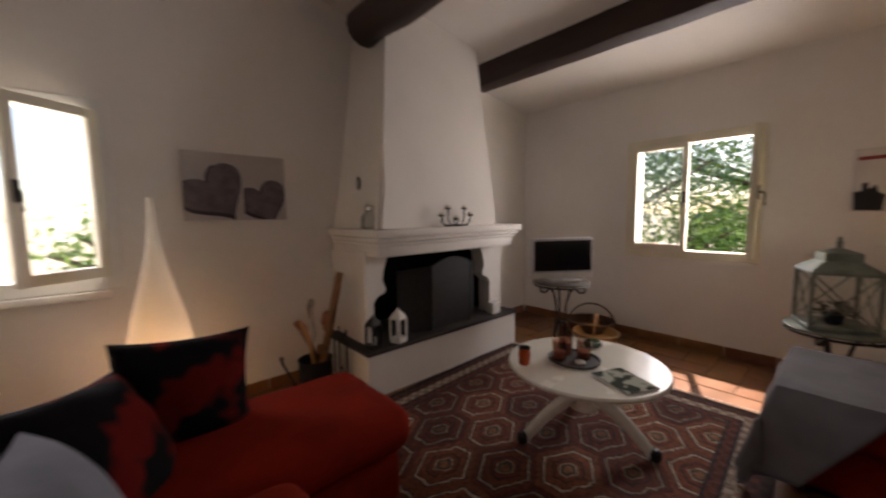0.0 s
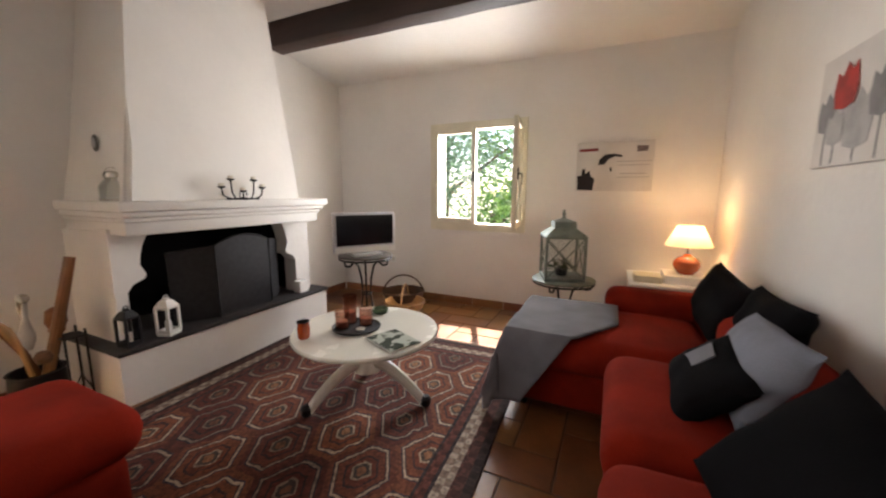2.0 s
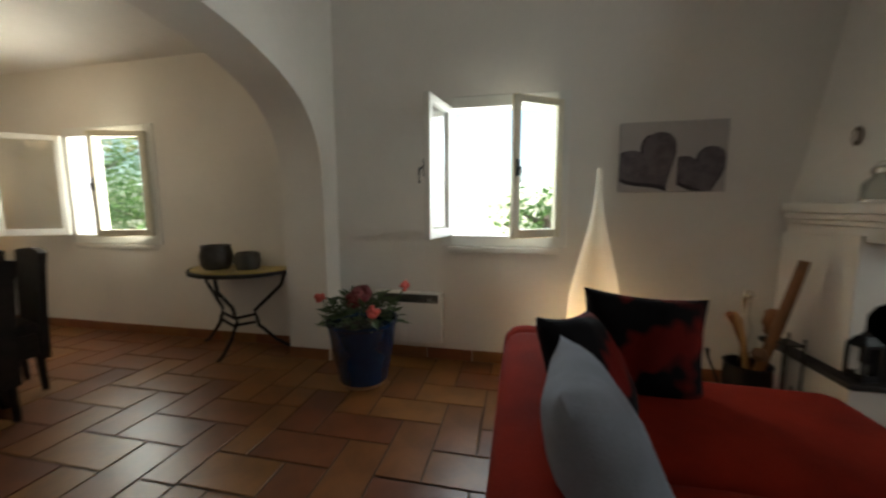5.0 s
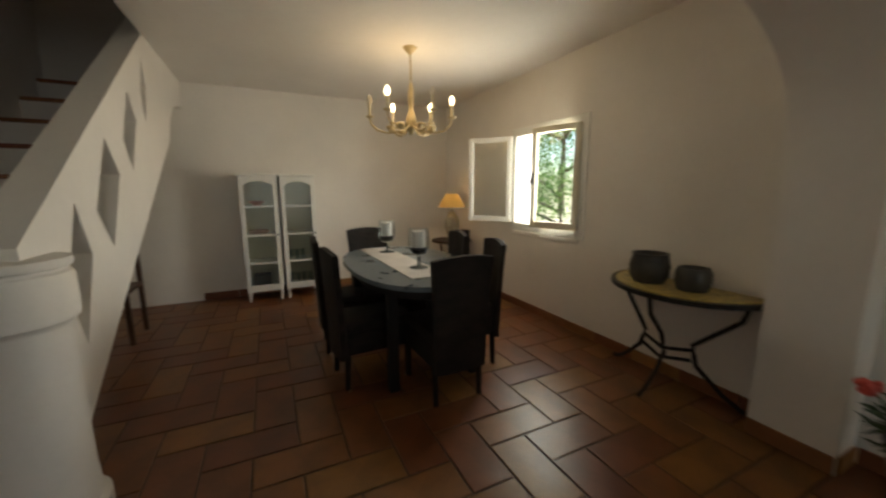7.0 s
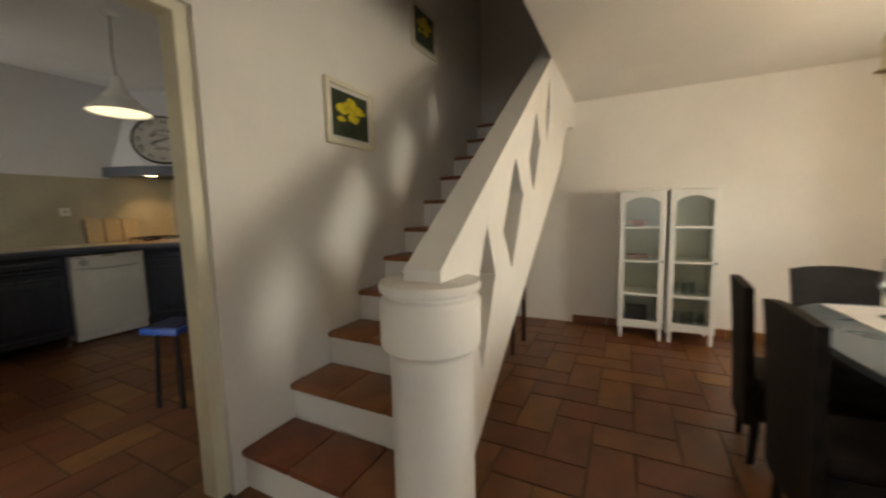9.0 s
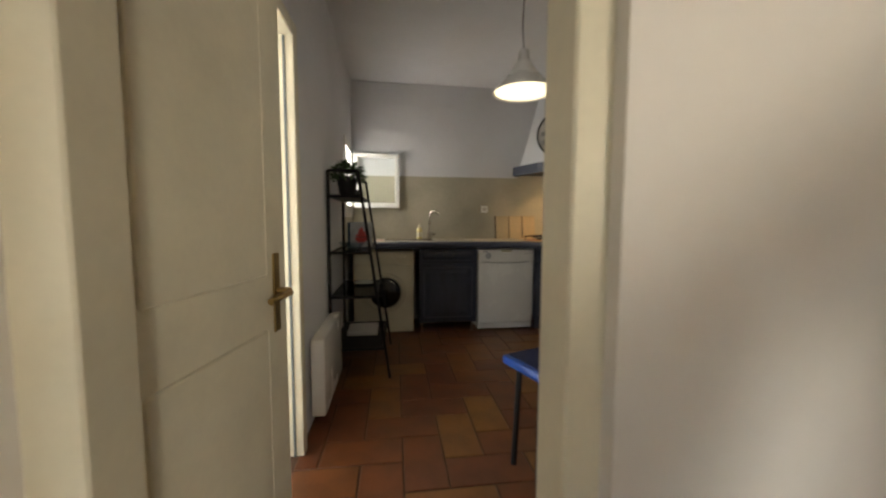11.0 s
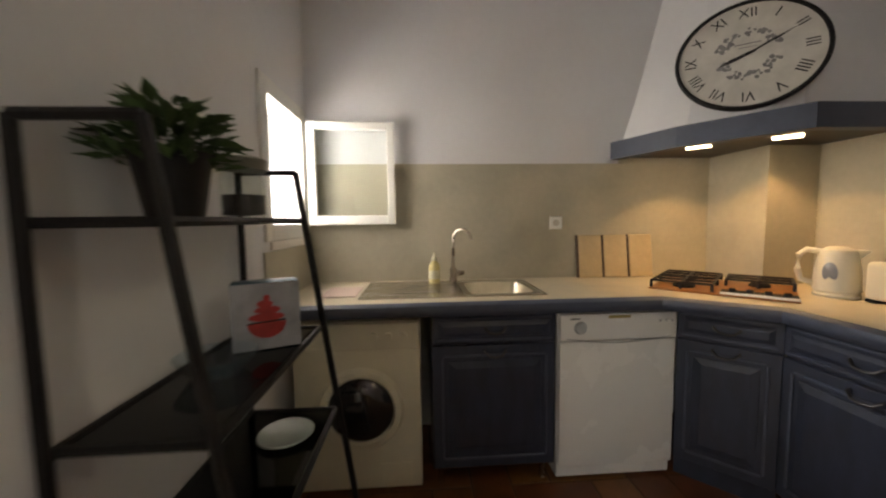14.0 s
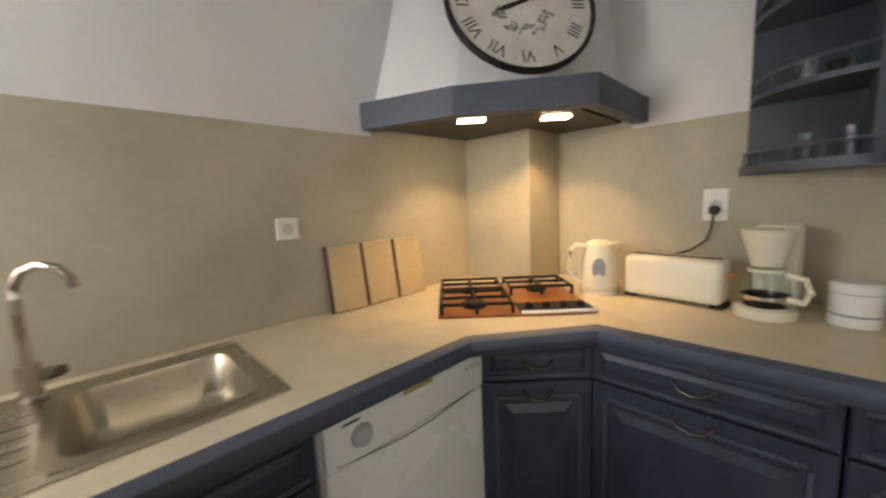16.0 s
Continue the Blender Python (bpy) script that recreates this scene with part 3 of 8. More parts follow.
def balustrade():
    """Sloping parapet pierced by lozenges; a flat slab with real holes."""
    y0, y1 = 0.86, 0.99
    edges = [-0.37, -0.50, -0.97, -1.42, -1.87, -2.25, -2.66]
    centres = {1: (-0.755, 0.86, 0.13, 0.29), 2: (-1.18, 1.185, 0.185, 0.27), 3: (-1.645, 1.545, 0.15, 0.235), 4: (-2.05, 1.87, 0.075, 0.22)}
    bm = bmesh.new()
    for i in range(len(edges) - 1):
        xa, xb = edges[i], edges[i + 1]
        A, B, C, D = (xa, rail_low(xa)), (xb, rail_low(xb)), (xb, rail_top(xb)), (xa, rail_top(xa))
        if i in centres:
            cx, cz, hw, hh = centres[i]
            L, R, U, W = (cx + hw, cz - hw * 0.45), (cx - hw, cz + hw * 0.5), (cx - 0.035, cz + hh), (cx + 0.04, cz - hh)
            tris = [(A, B, W), (B, R, W), (B, C, R), (C, U, R), (C, D, U), (D, L, U), (D, A, L), (A, W, L)]
            ring = [L, U, R, W]
        else:
            tris, ring = [(A, B, C), (A, C, D)], []
        for y in (y0, y1):
            for t in tris:
                bm.faces.new([bm.verts.new((p[0], y, p[1])) for p in t])
        walls = [(A, B), (C, D)] + list(zip(ring, ring[1:] + ring[:1]))
        if i == 0:
            walls.append((A, D))
        if i == len(edges) - 2:
            walls.append((B, C))
        for p, q in walls:
            bm.faces.new([bm.verts.new(c) for c in ((p[0], y0, p[1]), (q[0], y0, q[1]), (q[0], y1, q[1]), (p[0], y1, p[1]))])
    bmesh.ops.remove_doubles(bm, verts=bm.verts, dist=1e-4)
    return bm


part("balustrade", balustrade(), PLASTER, st, "white plaster balustrade with lozenge openings", smooth=False)
bm = bmesh.new()
pts = [(-2.66, 1.59), (-2.80, 1.80), (-2.95, 1.92), (-3.15, 1.98), (-3.395, 2.0), (-3.395, 2.30), (-2.663, 2.30)]
add_prism(bm, pts, 0.86, 0.99, "y")
bmesh.ops.triangulate(bm, faces=[f for f in bm.faces if len(f.verts) > 4])
part("spandrel", bm, PLASTER, st, smooth=False)
NX, NY = -0.43, 0.92
bm = lathe_bm([(0.165, 0.0), (0.165, 0.075), (0.144, 0.09), (0.137, 0.2), (0.135, 0.745), (0.142, 0.76), (0.161, 0.775), (0.164, 0.79), (0.164, 0.915), (0.158, 0.93), (0.144, 0.938), (0.144, 0.945), (0.162, 0.952), (0.165, 0.965), (0.162, 0.98), (0.000, 0.985)], 72, (NX, NY, 0))
part("newel", bm, PLASTER, st, "round white plaster newel post")

# ---- living room: sofas ----
def sofa_block(parent, name, box, r=0.07, sag=0.0, mat=RED_CLOTH):
    return part(name, soft_box_bm(*box, r=r, sag=sag), mat, parent)


sw = thing("corner_sofa", "red corduroy corner sofa with a chaise, scatter cushions on it", "sofa", "red sofas")
sofa_block(sw, "base", (2.00, 3.08, 2.46, 3.00, 0.05, 0.27), 0.04)
sofa_block(sw, "base", (2.00, 2.60, 1.68, 2.455, 0.05, 0.27), 0.04)
sofa_block(sw, "chaise_cushion", (2.16, 3.14, 2.43, 3.01, 0.25, 0.435), 0.085, 0.02)
sofa_block(sw, "seat_cushion", (2.16, 2.66, 1.70, 2.425, 0.25, 0.435), 0.085, 0.02)
sofa_block(sw, "backrest", (1.94, 2.18, 1.70, 2.93, 0.10, 0.615), 0.08)
sofa_block(sw, "side_rest", (1.94, 2.38, 2.88, 3.06, 0.10, 0.60), 0.075)
for x, y in ((2.05, 1.75), (2.05, 2.95), (3.0, 2.95), (3.0, 2.52)):
    part("foot", lathe_bm([(0.02, 0), (0.025, 0.06)], 10, (x, y, 0)), BLACK, sw)

ss = thing("corner_sofa", "red corduroy corner sofa against the wall, grey throw on its chaise", "sofa", "red sofas")
sofa_block(ss, "base", (4.35, 5.00, 0.40, 1.45, 0.05, 0.27), 0.04)
sofa_block(ss, "base", (2.85, 4.345, 0.40, 0.98, 0.05, 0.27), 0.04)
sofa_block(ss, "chaise_cushion", (4.30, 5.00, 0.52, 1.48, 0.25, 0.44), 0.085, 0.02)
sofa_block(ss, "seat_cushion", (3.58, 4.29, 0.52, 1.00, 0.25, 0.445), 0.085, 0.02)
sofa_block(ss, "seat_cushion", (2.86, 3.57, 0.52, 1.00, 0.25, 0.445), 0.085, 0.02)
sofa_block(ss, "backrest", (2.84, 4.6, 0.30, 0.54, 0.10, 0.62), 0.085)
sofa_block(ss, "backrest", (4.61, 5.20, 0.30, 0.54, 0.10, 0.62), 0.085)
sofa_block(ss, "armrest", (4.98, 5.22, 0.36, 1.02, 0.08, 0.555), 0.08)
for x, y in ((2.9, 0.92), (4.42, 1.4), (4.94, 1.4), (2.9, 0.36), (5.1, 0.4)):
    part("foot", lathe_bm([(0.02, 0), (0.025, 0.06)], 10, (x, y, 0)), BLACK, ss)


def patch_cloth(name, a, b, scale=5.0, cut=0.5):
    """Cloth with large blotches of two colours, as on a printed cover."""
    m, n, l, bs = node_mat(name)
    tc, no, rp = n.new("ShaderNodeTexCoord"), n.new("ShaderNodeTexNoise"), n.new("ShaderNodeValToRGB")
    no.inputs["Scale"].default_value = scale
    l.new(tc.outputs["Object"], no.inputs[0])
    l.new(no.outputs[0], rp.inputs[0])
    rp.color_ramp.elements[0].position, rp.color_ramp.elements[1].position = cut - 0.03, cut + 0.03
    rp.color_ramp.elements[0].color, rp.color_ramp.elements[1].color = (*a, 1), (*b, 1)
    l.new(rp.outputs[0], bs.inputs["Base Color"])
    bs.inputs["Roughness"].default_value, bs.inputs["Specular IOR Level"].default_value = 0.95, 0.1
    w = n.new("ShaderNodeTexNoise")
    w.inputs["Scale"].default_value = 180
    bp = n.new("ShaderNodeBump")
    bp.inputs["Strength"].default_value, bp.inputs["Distance"].default_value = 0.35, 0.003
    l.new(tc.outputs["Object"], w.inputs[0])
    l.new(w.outputs[0], bp.inputs["Height"])
    l.new(bp.outputs[0], bs.inputs["Normal"])
    return m


RED_BLACK = patch_cloth("red_black_print", (0.006, 0.005, 0.006), (0.11, 0.007, 0.005), 5, 0.54)


def cushion(label, mat, w, h, d, at, rz, tilt, roll=0.0, seed=1):
    ob = tagged(link("cushion", cushion_bm(w, h, d, n=18, seed=seed), mat, angle=75), label, "cushion", "sofa cushions")
    ob.matrix_world = pose(*at, 0, 0, rz) @ pose(0, 0, 0, tilt, roll, 0)
    return ob


cushion("black cushion with a dark red print, standing on the chaise", RED_BLACK, 0.42, 0.38, 0.15, (2.43, 2.84, 0.60), 0, -14, 4, 1)
cushion("dark red and black cushion sunk in the sofa corner", RED_BLACK, 0.44, 0.40, 0.16, (2.22, 2.60, 0.585), 62, -30, 10, 2)
cushion("light grey cushion leaning on the sofa back", GREY_LIGHT, 0.46, 0.42, 0.18, (2.17, 2.20, 0.60), 84, -26, 8, 3)
cushion("small black cushion with a pale print", patch_cloth("black_print", (0.016, 0.015, 0.017), (0.10, 0.10, 0.11), 8, 0.62), 0.40, 0.36, 0.13, (2.40, 1.86, 0.53), 95, -48, 20, 4)
cushion("black velvet cushion against the sofa back", BLACK_CLOTH, 0.62, 0.34, 0.17, (4.76, 0.48, 0.60), 180, -18, 3, 5)
cushion("flat black cushion lying over the sofa back", BLACK_CLOTH, 0.56, 0.26, 0.13, (4.26, 0.44, 0.65), 178, -18, -3, 15)
cushion("light grey cushion leaning on a black one", GREY_LIGHT, 0.50, 0.32, 0.15, (4.00, 0.55, 0.59), 178, -32, -2, 6)
cushion("black cushion with a small pale square print", BLACK_CLOTH, 0.44, 0.28, 0.12, (3.96, 0.68, 0.535), 174, -48, 4, 7)
cushion("black cushion slumped against the sofa back", BLACK_CLOTH, 0.60, 0.42, 0.16, (3.30, 0.62, 0.575), 184, -38, 6, 8)
cushion("grey cushion at the end of the sofa", GREY_LIGHT, 0.36, 0.30, 0.12, (2.93, 0.86, 0.49), 165, -74, 6, 9)
bm = box_bm(-0.055, 0.055, -0.002, 0.002, -0.05, 0.05)
ob = solo("cloth_print", bm, GREY_CLOTH, "pale square woven patch on a black cushion", "patch")
ob.matrix_world = pose(3.96, 0.68, 0.535, 0, 0, 174) @ pose(0, 0, 0, -48, 4, 0) @ pose(-0.03, -0.061, 0.02) @ pose(0, 0, 0, 0, 0, 180)

# grey throw over the end of the chaise
bm = bmesh.new()
nu, nv = 40, 36
grid = {}
for i in range(nu + 1):
    for j in range(nv + 1):
        w = -0.42 + 1.08 * i / nu                # across the chaise; below 0 it hangs down the side
        q0 = 1.13 - 0.62 * w if w < 0.3 else 0.944
        q = q0 + (1.86 + 0.05 * math.sin(i * 0.5) - q0) * j / nv      # along the chaise; past its end it hangs down
        wob = noise.noise(Vector((w * 5, q * 5, 0.3)))
        over_w, over_q = max(0.0, -w), max(0.0, q - 1.47)
        drop = math.hypot(over_w, over_q)
        z = 0.472 - max(0.0, drop - 0.03) + 0.008 * wob
        x = 4.30 + max(0.0, w) - 0.035 * min(1.0, over_w * 9) - 0.10 * min(over_w, over_q)
        y = min(q, 1.47) + 0.045 * min(1.0, over_q * 9) + 0.16 * min(over_w, over_q) + 0.018 * math.sin(w * 16) * min(1.0, over_q * 4)
        grid[i, j] = bm.verts.new((x - 0.012 * wob * min(1.0, over_w * 5), y, max(z, 0.03 + 0.01 * abs(wob))))
for i in range(nu):
    for j in range(nv):
        bm.faces.new((grid[i, j], grid[i + 1, j], grid[i + 1, j + 1], grid[i, j + 1]))
ob = solo("throw_blanket", bm, GREY_CLOTH, "grey woollen throw draped over the chaise end", "blanket")
md = ob.modifiers.new("thick", "SOLIDIFY")
md.thickness = 0.012


# ---- rug ----
def rug_material():
    m, n, l, b = node_mat("red_lozenge_rug")
    tc, sep = n.new("ShaderNodeTexCoord"), n.new("ShaderNodeSeparateXYZ")
    l.new(tc.outputs["Object"], sep.inputs[0])

    def op(kind, a, c=None, d=None):
        q = n.new("ShaderNodeMath")
        q.operation = kind
        for i, v in enumerate((a, c, d)):
            if v is None:
                continue
            if isinstance(v, (int, float)):
                q.inputs[i].default_value = v
            else:
                l.new(v, q.inputs[i])
        return q.outputs[0]
    wob = n.new("ShaderNodeTexNoise")
    wob.inputs["Scale"].default_value = 22
    l.new(tc.outputs["Object"], wob.inputs[0])
    wv = op("MULTIPLY", op("SUBTRACT", wob.outputs[0], 0.5), 0.03)
    X, Y = op("ADD", sep.outputs[0], wv), op("ADD", sep.outputs[1], wv)
    PX, PY = 0.38, 0.44           # honeycomb: two interleaved lattices

    def lozenge(ox, oy):
        cx, cy = op("DIVIDE", op("ADD", X, ox), PX), op("DIVIDE", op("ADD", Y, oy), PY)
        fx = op("MULTIPLY", op("ABSOLUTE", op("SUBTRACT", op("FRACT", cx), 0.5)), PX)
        fy = op("MULTIPLY", op("ABSOLUTE", op("SUBTRACT", op("FRACT", cy), 0.5)), PY)
        d = op("MAXIMUM", op("MULTIPLY", fx, 1 / 0.37), op("MULTIPLY", op("ADD", fy, op("MULTIPLY", fx, 0.56)), 1 / 0.318))
        return d, op("ADD", op("MULTIPLY", op("FLOOR", cx), 7.13), op("MULTIPLY", op("FLOOR", cy), 3.71))
    d1, id1 = lozenge(0.48, 0.685)
    d2, id2 = lozenge(0.48 + PX / 2, 0.685 + PY / 2)
    d = op("MINIMUM", d1, d2)
    first = op("LESS_THAN", d1, d2)
    cell = op("ADD", op("MULTIPLY", id1, first), op("MULTIPLY", op("ADD", id2, 0.37), op("SUBTRACT", 1.0, first)))
    wn2 = n.new("ShaderNodeTexWhiteNoise")
    wn2.noise_dimensions = "1D"
    l.new(cell, wn2.inputs["W"])
    ramp = n.new("ShaderNodeValToRGB")
    cr = ramp.color_ramp
    cr.interpolation = "CONSTANT"
    cols = [(0.0, (0.23, 0.10, 0.05)), (0.07, (0.07, 0.05, 0.04)), (0.115, (0.33, 0.24, 0.17)), (0.145, (0.15, 0.035, 0.018)), (0.215, (0.05, 0.022, 0.02)), (0.25, (0.17, 0.045, 0.022)), (0.345, (0.06, 0.03, 0.03)), (0.365, (0.40, 0.30, 0.22)), (0.40, (0.05, 0.035, 0.045)), (0.425, (0.155, 0.042, 0.022))]
    while len(cr.elements) < len(cols):
        cr.elements.new(0.5)
    for e, (p, c) in zip(cr.elements, cols):
        e.position, e.color = p, (*c, 1)
    l.new(d, ramp.inputs[0])
    hv = n.new("ShaderNodeHueSaturation")
    hr, vr = n.new("ShaderNodeMapRange"), n.new("ShaderNodeMapRange")
    hr.inputs["To Min"].default_value, hr.inputs["To Max"].default_value = 0.49, 0.508
    vr.inputs["To Min"].default_value, vr.inputs["To Max"].default_value = 0.5, 1.25
    l.new(wn2.outputs["Value"], hr.inputs[0])
    l.new(wn2.outputs["Value"], vr.inputs[0])
    l.new(hr.outputs[0], hv.inputs["Hue"])
    l.new(vr.outputs[0], hv.inputs["Value"])
    l.new(ramp.outputs[0], hv.inputs["Color"])
    # border: distance to the rug's edge
    e = op("MINIMUM", op("SUBTRACT", 1.12, op("ABSOLUTE", sep.outputs[0])), op("SUBTRACT", 0.93, op("ABSOLUTE", sep.outputs[1])))
    br = n.new("ShaderNodeValToRGB")
    cb = br.color_ramp
    cb.interpolation = "CONSTANT"
    cols = [(0.0, (0.035, 0.018, 0.016)), (0.04, (0.09, 0.03, 0.022)), (0.09, (0.36, 0.29, 0.23)), (0.155, (0.035, 0.022, 0.025)), (0.17, (0.13, 0.035, 0.022)), (0.21, (0.04, 0.025, 0.025))]
    while len(cb.elements) < len(cols):
        cb.elements.new(0.5)
    for q, (p, c) in zip(cb.elements, cols):
        q.position, q.color = p, (*c, 1)
    l.new(e, br.inputs[0])
    # small blocks along the border
    ck = n.new("ShaderNodeTexChecker")
    ck.inputs["Scale"].default_value = 26
    ck.inputs["Color1"].default_value, ck.inputs["Color2"].default_value = (1, 1, 1, 1), (0.42, 0.30, 0.28, 1)
    l.new(tc.outputs["Object"], ck.inputs[0])
    mb = n.new("ShaderNodeMix")
    mb.data_type, mb.blend_type = "RGBA", "MULTIPLY"
    mb.inputs["Factor"].default_value = 0.7
    l.new(br.outputs[0], mb.inputs["A"])
    l.new(ck.outputs[0], mb.inputs["B"])
    mx = n.new("ShaderNodeMix")
    mx.data_type = "RGBA"
    l.new(op("LESS_THAN", e, 0.225), mx.inputs["Factor"])
    l.new(hv.outputs[0], mx.inputs["A"])
    l.new(mb.outputs["Result"], mx.inputs["B"])
    spk = n.new("ShaderNodeTexNoise")
    spk.inputs["Scale"].default_value, spk.inputs["Detail"].default_value = 60, 6
    l.new(tc.outputs["Object"], spk.inputs[0])
    sr = n.new("ShaderNodeMapRange")
    sr.inputs["From Min"].default_value, sr.inputs["From Max"].default_value = 0.3, 0.7
    sr.inputs["To Min"].default_value, sr.inputs["To Max"].default_value = 0.45, 1.35
    l.new(spk.outputs[0], sr.inputs[0])
    mm = n.new("ShaderNodeMix")
    mm.data_type, mm.blend_type = "RGBA", "MULTIPLY"
    mm.inputs["Factor"].default_value = 1
    l.new(mx.outputs["Result"], mm.inputs["A"])
    l.new(sr.outputs[0], mm.inputs["B"])
    l.new(mm.outputs["Result"], b.inputs["Base Color"])
    b.inputs["Roughness"].default_value = 0.95
    bp = n.new("ShaderNodeBump")
    bp.inputs["Strength"].default_value, bp.inputs["Distance"].default_value = 0.5, 0.004
    l.new(spk.outputs[0], bp.inputs["Height"])
    l.new(bp.outputs[0], b.inputs["Normal"])
    return m


bm = box_bm(-1.12, 1.12, -0.93, 0.93, 0.001, 0.011, 0.004)
bmesh.ops.subdivide_edges(bm, edges=[e for e in bm.edges if e.calc_length() > 0.5], cuts=18, use_grid_fill=True)
for v in bm.verts:
    if v.co.z > 0.008:
        v.co.z += 0.004 * noise.noise(v.co * 3)
rug = solo("rug", bm, rug_material(), "worn red oriental rug with lozenges and a pale border", "rug", at=(3.86, 2.37, 0), rz=3)
bm = bmesh.new()
for side in (-1, 1):
    for i in range(120):
        y = -0.92 + 1.84 * i / 119
        x = side * 1.12
        q = side * (0.05 + 0.02 * noise.noise(Vector((i, side, 0))))
        add_tube(bm, [(x, y, 0.006), (x + q * 0.5, y + 0.006 * math.sin(i), 0.009), (x + q, y + 0.01 * math.sin(i * 2.3), 0.004)], 0.0025, 4)
fr = part("fringe", bm, surface("cream_wool", (0.5, 0.45, 0.38), 0.95, 0.1, 8, 90, 0.2), rug, "pale woollen fringe")
fr["kind"] = "stuff"

# ---- coffee table and what stands on it ----
CX, CY, CZ = 4.05, 2.19, 0.43
ct = thing("coffee_table", "round cream lacquered coffee table on a splayed pedestal", "table")
part("tabletop", lathe_bm([(0.0, CZ - 0.03), (0.36, CZ - 0.03), (0.385, CZ - 0.022), (0.39, CZ - 0.01), (0.385, CZ), (0.0, CZ)], 56, (CX, CY, 0)), TABLE_CREAM, ct)
part("column", lathe_bm([(0.10, CZ - 0.03), (0.06, CZ - 0.06), (0.05, 0.30), (0.062, 0.22), (0.07, 0.19), (0.03, 0.17), (0, 0.165)], 24, (CX, CY, 0)), TABLE_CREAM, ct)
for k in range(3):
    a = radians((144, -76, 34)[k])
    ca, sa = math.cos(a), math.sin(a)
    pts, rr = [], []
    for i in range(9):
        f = i / 8
        r = 0.04 + 0.28 * f
        z = 0.245 - 0.21 * f ** 1.6
        pts.append((CX + r * ca, CY + r * sa, z))
        rr.append(0.036 - 0.012 * f)
    leg = part("leg", tube_bm(pts, rr, 10), TABLE_CREAM, ct)
    part("foot_cap", lathe_bm([(0.0, 0.0), (0.022, 0.004), (0.03, 0.02), (0.03, 0.045), (0.018, 0.06), (0, 0.062)], 12, (CX + 0.33 * ca, CY + 0.33 * sa, 0.012)), BLACK, leg, "black foot cap")
TRAYX, TRAYY = 4.03, 2.24
solo("tray", lathe_bm([(0, 0.0), (0.118, 0.0), (0.128, 0.006), (0.13, 0.014), (0.124, 0.014), (0.118, 0.006), (0, 0.006)], 40, (TRAYX, TRAYY, CZ)), surface("black_slate_disc", (0.02, 0.02, 0.022), 0.55, 0.2, 9, 70, 0.2), "round black slate tray on the coffee table", "tray")
PINK_GLASS = glass_mat("smoky_pink_glass", (0.80, 0.66, 0.60))
for i, (dx, dy, h) in enumerate(((-0.05, 0.055, 0.10), (0.045, -0.03, 0.10), (0.035, 0.07, 0.16))):
    j = thing("candle_jar", "smoky glass candle jar on the slate tray", "candle", "candle jars", (TRAYX + dx, TRAYY + dy, CZ + 0.0065))
    part("jar", lathe_bm([(0.0, 0.0), (0.034, 0.0), (0.036, 0.006), (0.038, h), (0.035, h), (0.033, 0.008), (0.0, 0.008)], 24), PINK_GLASS, j)
    part("candle", lathe_bm([(0.0, 0.0085), (0.031, 0.0085), (0.031, h * 0.42), (0.004, h * 0.40), (0, h * 0.4)], 20), surface("rose_wax%d" % i, (0.55, 0.30, 0.24), 0.5, 0.06, 6, 60, 0.0), j, "rose wax candle")
solo("dish_candle", lathe_bm([(0, 0), (0.02, 0.0), (0.026, 0.008), (0.022, 0.01), (0, 0.006)], 20, (TRAYX - 0.03, TRAYY - 0.05, CZ + 0.0065)), WHITE, "small white tealight on the tray", "candle")
g = thing("tealight_glass", "orange-red glass tealight holder on the table", "candle holder", at=(3.80, 2.39, CZ))
part("glass", lathe_bm([(0, 0), (0.024, 0), (0.03, 0.01), (0.032, 0.05), (0.028, 0.078), (0.031, 0.086), (0.027, 0.086), (0.025, 0.07), (0.026, 0.015), (0, 0.012)], 24), ORANGE_GLAZE, g)
part("rim", lathe_bm([(0.0285, 0.0865), (0.0315, 0.0865), (0.0315, 0.09), (0.0285, 0.09), (0.0285, 0.0865)], 24), BLACK, g, "dark rim")
solo("ashtray", lathe_bm([(0, 0), (0.04, 0), (0.05, 0.01), (0.048, 0.03), (0.04, 0.032), (0.036, 0.012), (0, 0.01)], 24, (4.30, 2.27, CZ)), surface("green_ceramic", (0.07, 0.11, 0.06), 0.25, 0.15, 8, 60, 0.02), "small green ceramic dish on the coffee table", "dish")
mg = thing("magazine", "magazine with a dark botanical cover lying on the table", "magazine", at=(3.96, 1.96, CZ), rz=-24)
part("pages", box_bm(-0.085, 0.085, -0.11, 0.11, 0.0005, 0.008), surface("paper", (0.62, 0.62, 0.58), 0.6, 0.05, 8, 60, 0), mg)
part("cover", box_bm(-0.086, 0.086, -0.111, 0.111, 0.0085, 0.0105), patch_cloth("botanical_cover", (0.05, 0.06, 0.045), (0.40, 0.42, 0.36), 16, 0.5), mg, "printed cover with leaves")


# ---- pictures ----
def canvas(name, label, axis, at, u0, u1, z0, z1, face, mat, depth=0.02):
    """Stretched canvas hung on a wall; face: direction to the room along the axis."""
    a, b = sorted((at + face * 0.002, at + face * depth))
    bm = box_bm(u0, u1, a, b, z0, z1, 0.003) if axis == "y" else box_bm(a, b, u0, u1, z0, z1, 0.003)
    return solo(name, bm, mat, label, "picture")


